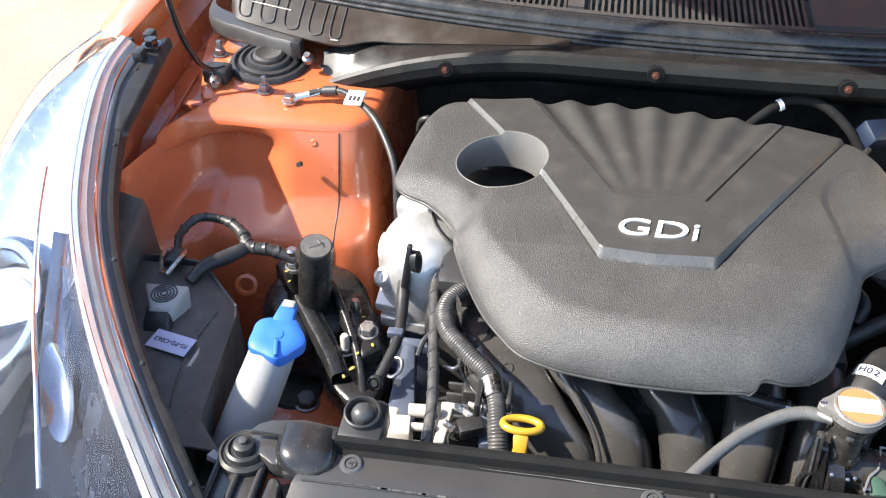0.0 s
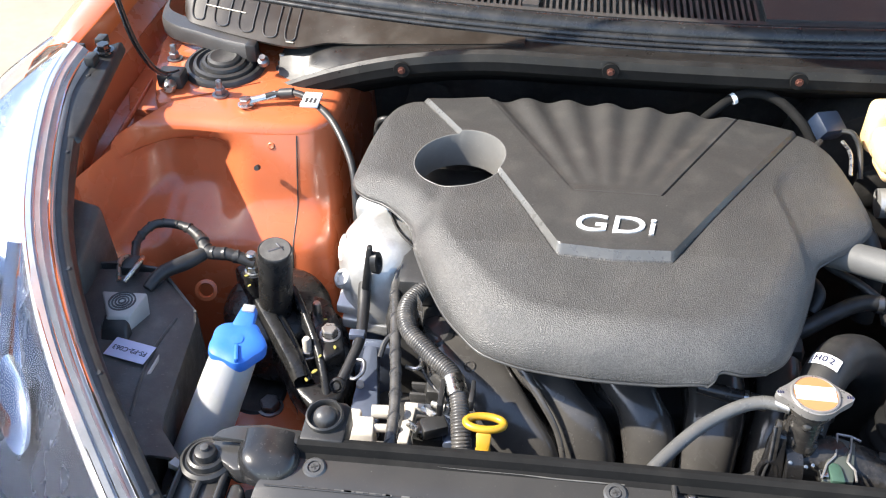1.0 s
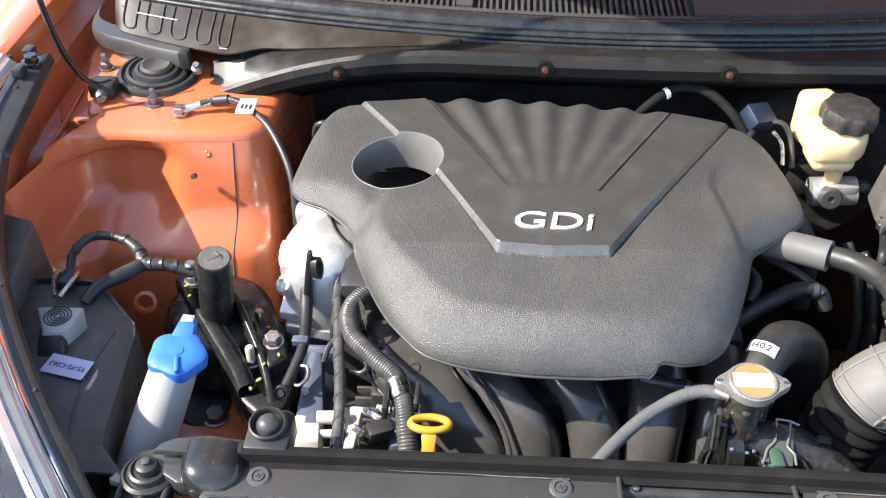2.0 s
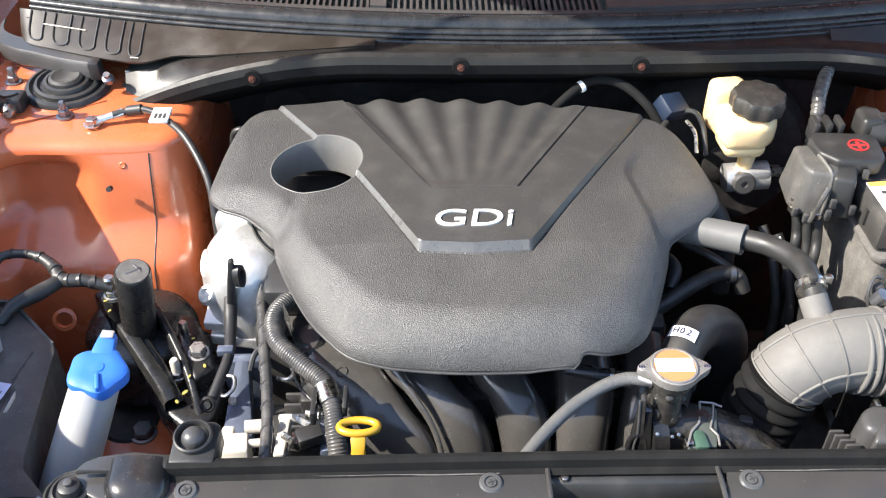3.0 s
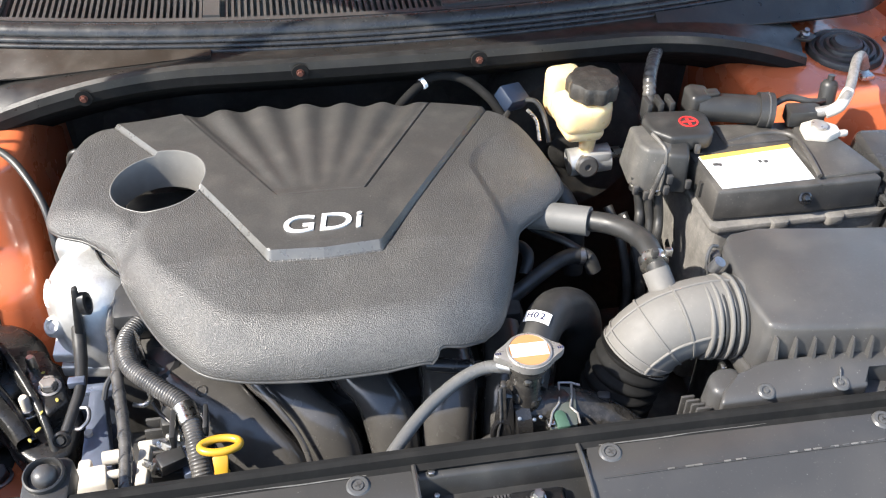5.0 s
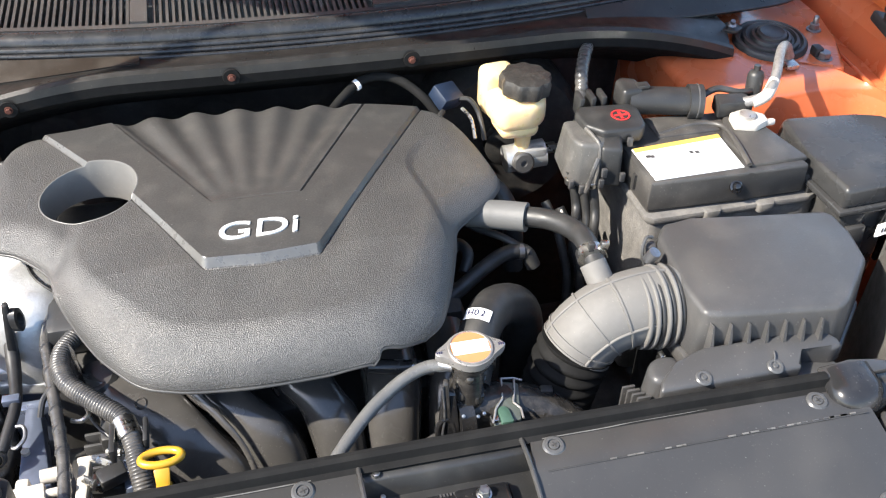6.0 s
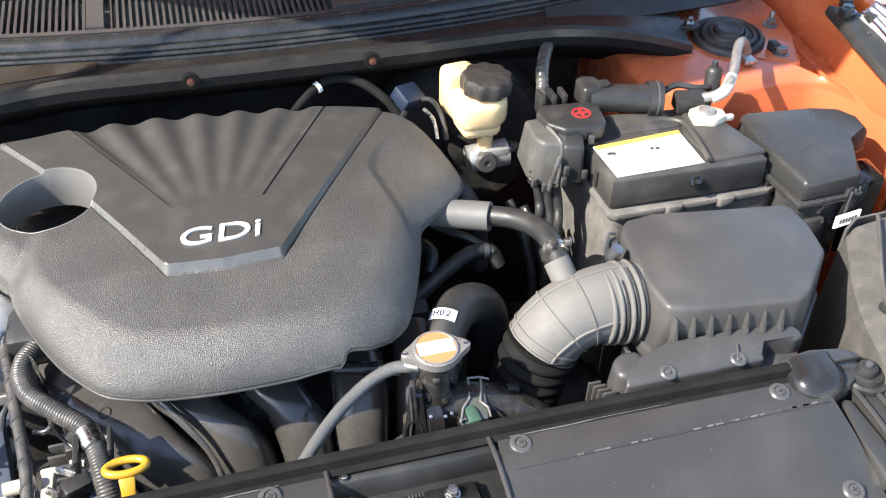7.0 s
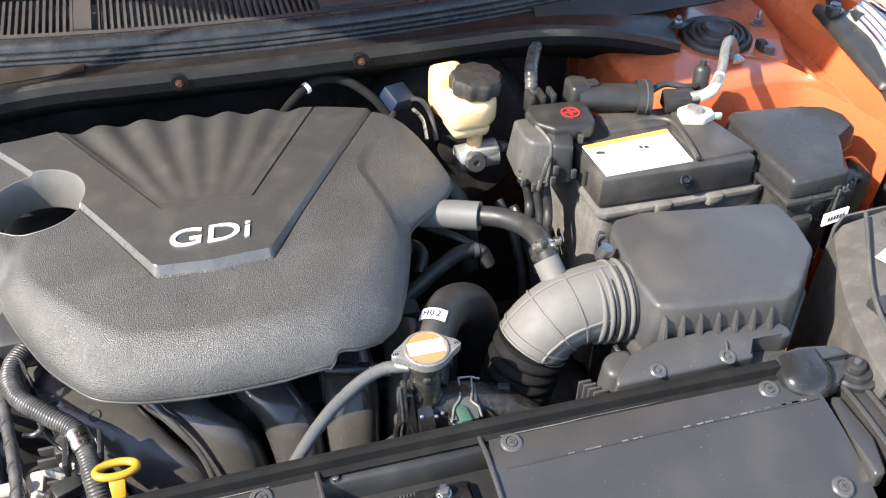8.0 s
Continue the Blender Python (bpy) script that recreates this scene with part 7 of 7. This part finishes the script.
    for a, bb in (((0.240, 0.338, 0.808), (0.246, 0.318, 0.735)), ((0.250, 0.332, 0.808), (0.257, 0.308, 0.72)), ((0.260, 0.326, 0.808), (0.262, 0.300, 0.73))):
        part("lead", tube([a, ((a[0] + bb[0]) / 2 + 0.004, (a[1] + bb[1]) / 2, (a[2] + bb[2]) / 2), bb, (bb[0] + 0.01, bb[1] + 0.01, 0.55)], 0.0055, 12, 6), RUBBER, p)
    for k, (x, y, z) in enumerate(((0.240, 0.332, 0.798), (0.259, 0.322, 0.798))):
        part("lead_clip", lathe([(0.0075, -0.003), (0.0075, 0.003), (0.006, 0.004)], up((x, y, z)), 14), STEEL, p)
    # fusible link tube behind
    u = thing("fuse_link_tube", (0.38, 0.39, 0.84), "black cylindrical cable cover behind the battery", "cable cover")
    part("tube", tube([(0.330, 0.404, 0.850), (0.365, 0.396, 0.850), (0.412, 0.385, 0.849)], 0.0165, 24, 4), BLACK, u)
    part("end_cap", tube([(0.398, 0.3885, 0.849), (0.414, 0.3845, 0.849)], 0.0205, 28, 3), BLACK, u)
    part("cap_lip", lathe([(0.0200, 0.0), (0.0212, 0.0008), (0.0212, 0.0022), (0.0200, 0.003)], up((0.4065, 0.3865, 0.849), (1, -0.24, 0)), 28), CLIPM, u, "pale rim")
    part("elbow_block", prism([(0.318, 0.392), (0.316, 0.420), (0.326, 0.428), (0.344, 0.420), (0.344, 0.394)], 0.836, 0.870, 0.006, 3), BLACK, u)
    part("top_latch", box((0.336, 0.396, 0.8655), (0.352, 0.408, 0.8715), 0.002), BLACK, u)
    # earth clamp
    g = thing("negative_terminal", (0.46, 0.35, 0.83), "pale grey clamp and lead on the battery's negative post", "battery clamp")
    part("clamp", prism([(0.436, 0.338), (0.440, 0.362), (0.462, 0.368), (0.480, 0.352), (0.478, 0.338), (0.46, 0.330)], 0.834, 0.845, 0.003), NATURAL, g)
    part("post", lathe([(0.0105, 0.0), (0.0095, 0.017), (0.008, 0.018), (0, 0.018)], up((0.456, 0.349, 0.832)), 22), CAPM, g)
    part("ear", box((0.474, 0.338, 0.835), (0.489, 0.345, 0.843), 0.003), NATURAL, g)
    part("sensor_block", prism([(0.428, 0.366), (0.432, 0.392), (0.470, 0.386), (0.474, 0.366)], 0.834, 0.855, 0.004), BLACK, g)
    part("lead", tube([(0.462, 0.372, 0.850), (0.482, 0.366, 0.858), (0.500, 0.378, 0.872), (0.528, 0.420, 0.884), (0.556, 0.452, 0.872), (0.578, 0.470, 0.846)], [0.006, 0.0065, 0.006, 0.006, 0.006, 0.006], 14, 8), BRAID, g)
    part("boot", tube([(0.470, 0.366, 0.852), (0.486, 0.366, 0.860), (0.500, 0.378, 0.872)], [0.0066, 0.0072, 0.0066], 16, 4), NATURAL, g)
    part("plug", lathe([(0.010, 0.0), (0.010, 0.03), (0.008, 0.034), (0.004, 0.036), (0.004, 0.042), (0, 0.042)], up((0.492, 0.402, 0.835), (0, 0.1, 1)), 12), BLACK, g)
    part("wire", tube([(0.420, 0.395, 0.850), (0.440, 0.398, 0.856), (0.465, 0.392, 0.852), (0.485, 0.398, 0.848)], 0.004, 10, 6), RUBBER, g)
    part("lug", box((0.574, 0.462, 0.829), (0.592, 0.486, 0.836), 0.002), STEEL, g)
    e = thing("earth_bolt", (0.636, 0.485, 0.826), "zinc earth bolt with a blue-black clip on the tower", "bolt")
    hexbolt((0.640, 0.484, 0.8275), (0, 0, 1), 0.0080, 0.011, e, DARKSTEEL, "bolt", 1.4)
    part("clip", box((0.628, 0.486, 0.828), (0.640, 0.502, 0.842), 0.003), BLACK, e)


battery()


def fuse_box():
    f = thing("fuse_box", (0.57, 0.28, 0.6), "dark grey plastic fuse box with a clipped lid", "fuse box")
    top = [(0.504, 0.206), (0.499, 0.285), (0.502, 0.350), (0.512, 0.358), (0.600, 0.351), (0.632, 0.340), (0.645, 0.318), (0.641, 0.286), (0.603, 0.280), (0.590, 0.254), (0.580, 0.210)]
    part("lid", prism(top, 0.806, 0.833, 0.0065, 4, grow=-0.002), FUSEP, f)
    part("lid_rim", prism([(x * 1.0 + (0.004 if x > 0.56 else -0.004), y + (0.004 if y > 0.28 else -0.004)) for x, y in top], 0.800, 0.8075, 0.002), FUSEP, f)
    part("base", prism([(0.530, 0.210), (0.512, 0.226), (0.514, 0.345), (0.632, 0.330), (0.630, 0.290), (0.592, 0.270), (0.578, 0.216)], 0.60, 0.803, 0.004), FUSEP, f)
    part("side_pod", prism([(0.588, 0.222), (0.600, 0.276), (0.645, 0.282), (0.640, 0.235)], 0.70, 0.800, 0.008, 3), SHINY, f)
    part("catch", box((0.4965, 0.318, 0.790), (0.5045, 0.334, 0.812), 0.002), BLACK, f)
    part("catch", box((0.498, 0.262, 0.790), (0.506, 0.274, 0.806), 0.002), BLACK, f)
    part("side_step", prism([(0.506, 0.206), (0.503, 0.232), (0.530, 0.226), (0.538, 0.206)], 0.770, 0.801, 0.004), FUSEP, f)
    part("lower_clip", hexahedron([(0.512, 0.196, 0.755), (0.540, 0.198, 0.755), (0.540, 0.206, 0.755), (0.512, 0.206, 0.755), (0.514, 0.198, 0.785), (0.538, 0.200, 0.785), (0.538, 0.207, 0.785), (0.514, 0.206, 0.785)], 0.002), PANEL, f)
    for k in range(5):
        x = 0.566 + 0.0075 * k
        part("latch_slat", box((x, 0.204 + 0.0035 * k, 0.770), (x + 0.0030, 0.212 + 0.0035 * k, 0.812), 0.0008), CLIPM, f)
    part("latch_plate", hexahedron([(0.562, 0.206, 0.765), (0.600, 0.224, 0.765), (0.600, 0.230, 0.765), (0.562, 0.214, 0.765), (0.562, 0.204, 0.815), (0.600, 0.222, 0.815), (0.600, 0.230, 0.815), (0.562, 0.214, 0.815)], 0.002), BLACK, f)
    low, high = (Vector((0.546, 0.1905, 0.775)), Vector((0.580, 0.1945, 0.777))), (Vector((0.552, 0.1975, 0.7855)), Vector((0.586, 0.2015, 0.7875)))
    deep = Vector((0, 0.003, -0.001))
    l = part("tag", hexahedron([low[0], low[1], low[1] + deep, low[0] + deep, high[0], high[1], high[1] + deep, high[0] + deep], 0.0006), WHITE, f, "small white paper tag")
    for k in range(6):
        t = 0.16 + 0.12 * k
        p, q = low[0].lerp(low[1], t), high[0].lerp(high[1], t)
        p2, q2 = low[0].lerp(low[1], t + 0.07), high[0].lerp(high[1], t + 0.07)
        off = Vector((0, -0.0005, 0.0004))
        part("print_bar", hexahedron([p.lerp(q, 0.3) + off, p2.lerp(q2, 0.3) + off, p2.lerp(q2, 0.3) - off * 0.4, p.lerp(q, 0.3) - off * 0.4, p.lerp(q, 0.65) + off, p2.lerp(q2, 0.65) + off, p2.lerp(q2, 0.65) - off * 0.4, p.lerp(q, 0.65) - off * 0.4], 0), GREYP, l, smooth=False)


fuse_box()


FLUTED = mat("speckled_black_cap", (0.030, 0.028, 0.026), 0.4, grain=0.9, grain_scale=350, dust=0.10, scale=40, fleck=0.3)


def brake():
    r = thing("brake_fluid_reservoir", (0.2, 0.45, 0.75), "yellowed translucent brake fluid reservoir with black cap", "fluid reservoir")
    part("rear_tank", prism([(0.168, 0.452), (0.168, 0.49), (0.208, 0.495), (0.218, 0.46)], 0.815, 0.872, 0.010, 3), TANK, r)
    part("tank", prism([(0.176, 0.406), (0.168, 0.458), (0.200, 0.472), (0.234, 0.458), (0.240, 0.425), (0.222, 0.406)], 0.818, 0.856, 0.012, 3), TANK, r)
    part("lower_tank", prism([(0.182, 0.412), (0.178, 0.45), (0.222, 0.45), (0.224, 0.412)], 0.806, 0.824, 0.008, 3, grow=0.006), TANK, r)
    part("outlet", tube([(0.212, 0.428, 0.810), (0.209, 0.422, 0.782)], [0.011, 0.008], 18, 3), TANK, r)
    m = up((0.2125, 0.438, 0.856), (0.04, -0.02, 1)) @ Matrix.Scale(0.93, 4)
    part("cap", lathe([(0.026, 0.0), (0.0315, 0.004), (0.0325, 0.018), (0.030, 0.024), (0.024, 0.026), (0, 0.0265)], m, 90, wave=(9, 0.05)), FLUTED, r, "fluted black screw cap")
    c = thing("brake_master_cylinder", (0.24, 0.43, 0.70), "bright metal brake cylinder with a dark end plug", "master cylinder")
    part("body", tube([(0.190, 0.426, 0.771), (0.240, 0.426, 0.775)], 0.017, 24, 3), ALU, c)
    part("flank", box((0.204, 0.410, 0.766), (0.240, 0.436, 0.790), 0.005), ALU, c)
    part("plug", lathe([(0.0135, -0.003), (0.0135, 0.006), (0.011, 0.008), (0.004, 0.008), (0.0035, 0.006), (0, 0.006)], up((0.208, 0.411, 0.775), (0.0, -1, 0.25)), 24), GREYP, c)
    part("union_nut", lathe([(0.007, 0), (0.007, 0.012), (0.004, 0.013), (0.004, 0.02)], up((0.240, 0.424, 0.782), (1, 0, 0)), 6), STEEL, c)
    part("pipe", tube([(0.258, 0.424, 0.782), (0.276, 0.424, 0.782), (0.30, 0.427, 0.778)], 0.003, 8, 4), STEEL, c)
    v = thing("brake_servo", (0.2, 0.58, 0.6), "black round brake servo against the bulkhead", "brake servo")
    part("hub", lathe([(0.03, 0.05), (0.03, 0.062), (0.02, 0.066), (0, 0.066)], up((0.225, 0.585, 0.72), (0, -1, 0.05)), 30), DEEP, v)
    part("drum", lathe([(0.0, -0.05), (0.10, -0.05), (0.112, -0.03), (0.112, 0.03), (0.10, 0.05), (0, 0.05)], up((0.225, 0.585, 0.72), (0, -1, 0.05)), 40), DEEP, v)


brake()


def rear_pipes():
    h = thing("heater_hose", (0.31, 0.5, 0.8), "ribbed black hose rising from behind the battery", "hose")
    part("hose", tube([(0.280, 0.418, 0.80), (0.282, 0.430, 0.845), (0.287, 0.450, 0.866), (0.298, 0.474, 0.872), (0.316, 0.510, 0.868)], 0.0082, 14, 8, rib=(0.008, 0.0010)), CONDUIT, h)
    h = thing("vacuum_hose", (0.05, 0.5, 0.8), "black vacuum hose with a white band behind the cover", "hose")
    # hose in near-black, its shade behind the cover painted in
    part("hose", tube([(-0.020, 0.475, 0.822), (0.005, 0.490, 0.842), (0.035, 0.505, 0.856), (0.070, 0.500, 0.855), (0.100, 0.480, 0.838), (0.118, 0.462, 0.815)], 0.0056, 12, 8), MATT, h)
    part("white_band", tube([(0.022, 0.499, 0.851), (0.026, 0.501, 0.8525)], 0.0070, 14, 2), WHITE, h, "white tape band")
    h = thing("sensor_plug", (0.13, 0.475, 0.80), "blue-grey plastic sensor plug, darkened for shade, with its wires", "sensor plug")
    part("plug", box((-0.016, -0.014, -0.010), (0.016, 0.014, 0.010), 0.003, m=pose(0.128, 0.476, 0.838, 25, 10, 30)), PLUGBLUE, h)
    part("wire", tube([(0.140, 0.47, 0.835), (0.152, 0.46, 0.84), (0.162, 0.45, 0.825), (0.165, 0.43, 0.80)], 0.003, 8, 6), RUBBER, h)
    part("wire", tube([(0.118, 0.452, 0.832), (0.112, 0.44, 0.83), (0.118, 0.42, 0.815)], 0.0035, 8, 6), RUBBER, h)
    part("wire", tube([(0.142, 0.455, 0.832), (0.150, 0.44, 0.825), (0.150, 0.42, 0.81)], 0.0022, 8, 6), STEEL, h)
    h = thing("coolant_side_hose", (0.13, 0.29, 0.7), "black hoses below the engine cover's side", "hose")
    part("hose", tube([(0.060, 0.232, 0.728), (0.090, 0.246, 0.738), (0.120, 0.262, 0.748), (0.148, 0.276, 0.752), (0.172, 0.280, 0.748), (0.182, 0.274, 0.730)], 0.0085, 16, 8), RUBBER, h)
    part("thin_hose", tube([(0.105, 0.33, 0.77), (0.125, 0.315, 0.762), (0.150, 0.295, 0.76), (0.176, 0.275, 0.75)], 0.0045, 12, 8), RUBBER, h)
    part("elbow", tube([(0.085, 0.285, 0.75), (0.100, 0.300, 0.755), (0.108, 0.285, 0.752), (0.100, 0.268, 0.74)], 0.0065, 12, 8), RUBBER, h)
    part("hose_clip", lathe([(0.0096, -0.003), (0.0096, 0.003), (0.0085, 0.004)], up((0.166, 0.2795, 0.7495), (1, 0.05, -0.1)), 18), DARKSTEEL, h)
    part("large_hose", tube([(0.150, 0.375, 0.78), (0.168, 0.365, 0.765), (0.178, 0.345, 0.735), (0.178, 0.33, 0.68)], 0.012, 16, 8), RUBBER, h)
    h = thing("gear_cable", (0.24, 0.3, 0.6), "black cables hanging beside the battery case", "cable")
    for x, y, q in ((0.245, 0.31, 0.0), (0.258, 0.295, 0.01), (0.232, 0.325, -0.005)):
        part("cable", tube([(x - 0.012, y + 0.03, 0.755), (x, y, 0.72), (x + 0.006, y - 0.02 + q, 0.66), (x - 0.004, y - 0.03, 0.58)], 0.0055, 12, 7), RUBBER, h)
    part("lug", tube([(0.219, 0.300, 0.752), (0.226, 0.312, 0.760), (0.228, 0.322, 0.766)], [0.0042, 0.0034, 0.001], 10, 4), NATURAL, h)
    h = thing("bulkhead_hose", (-0.39, 0.5, 0.7), "black looped hoses in the shade behind the engine", "hose")
    for k in range(3):
        x = -0.40 + 0.022 * k
        part("hose", tube([(x, 0.50, 0.70), (x + 0.004, 0.495, 0.775), (x + 0.012, 0.49, 0.80), (x + 0.026, 0.49, 0.79), (x + 0.03, 0.495, 0.70)], 0.0045, 10, 7), RUBBER, h)


rear_pipes()


def right_shroud():
    s = thing("lamp_shroud", (0.55, 0.1, 0.6), "dusty black plastic shroud behind the headlamp", "plastic shroud")
    rows = []
    for t in np.linspace(0, 1, 14):
        y = 0.172 - 0.212 * t
        xo = 0.668 - 0.185 * t
        xi = 0.545 - 0.085 * t - 0.014 * math.sin(3.1 * t)
        wob = 0.004 * math.sin(9 * t)
        rows.append([(xo, y - 0.012, 0.800), (xo - 0.01, y - 0.008, 0.806), ((xo + xi) / 2, y, 0.800 + wob), (xi + 0.012, y, 0.790), (xi + 0.002, y, 0.782), (xi - 0.002, y, 0.76), (xi - 0.006, y, 0.56)])
    part("deck", sheet(rows, 0.003), SHROUD, s)
    part("rear_wall", sheet([[(0.675, 0.168, z), (0.61, 0.178, z - 0.003), (0.56, 0.178, z - 0.006), (0.543, 0.168, z - 0.01)] for z in (0.802, 0.78, 0.70, 0.56)], 0.003), SHROUD, s)
    part("ring", lathe([(0.016, 0.0), (0.016, 0.002), (0.012, 0.002), (0.012, 0.0)], up((0.600, 0.145, 0.802)), 28), SHROUD, s)
    part("inner_ring", lathe([(0.008, 0.0), (0.008, 0.002), (0.0, 0.002)], up((0.600, 0.145, 0.802)), 22), SHROUD, s)
    part("label", box((-0.018, -0.012, 0), (0.018, 0.012, 0.0006), 0, m=pose(0.562, 0.098, 0.8045, 0, 0, 25)), WHITE, s, "small white label", smooth=False)
    for k in (0.28, 0.62):
        line = []
        for t in np.linspace(0.02, 0.98, 9):
            y = 0.172 - 0.212 * t
            xo, xi = 0.668 - 0.185 * t, 0.545 - 0.085 * t - 0.014 * math.sin(3.1 * t)
            line.append((xi + (xo - xi) * k, y, 0.8045 + 0.003 * math.sin(9 * t)))
        part("ridge", tube(line, 0.0024, 8, 4), SHROUD, s)
    part("ledge", box((0.50, 0.03, 0.76), (0.525, 0.055, 0.80), 0.004), BLACK, s)
    o = thing("side_panel_right", (0.5, 0.2, 0.5), "shaded orange chassis rail under the fuse box", "chassis rail")
    part("rail", box((0.45, 0.0, 0.30), (0.58, 0.62, 0.40), 0.012), ORANGE, o)


right_shroud()
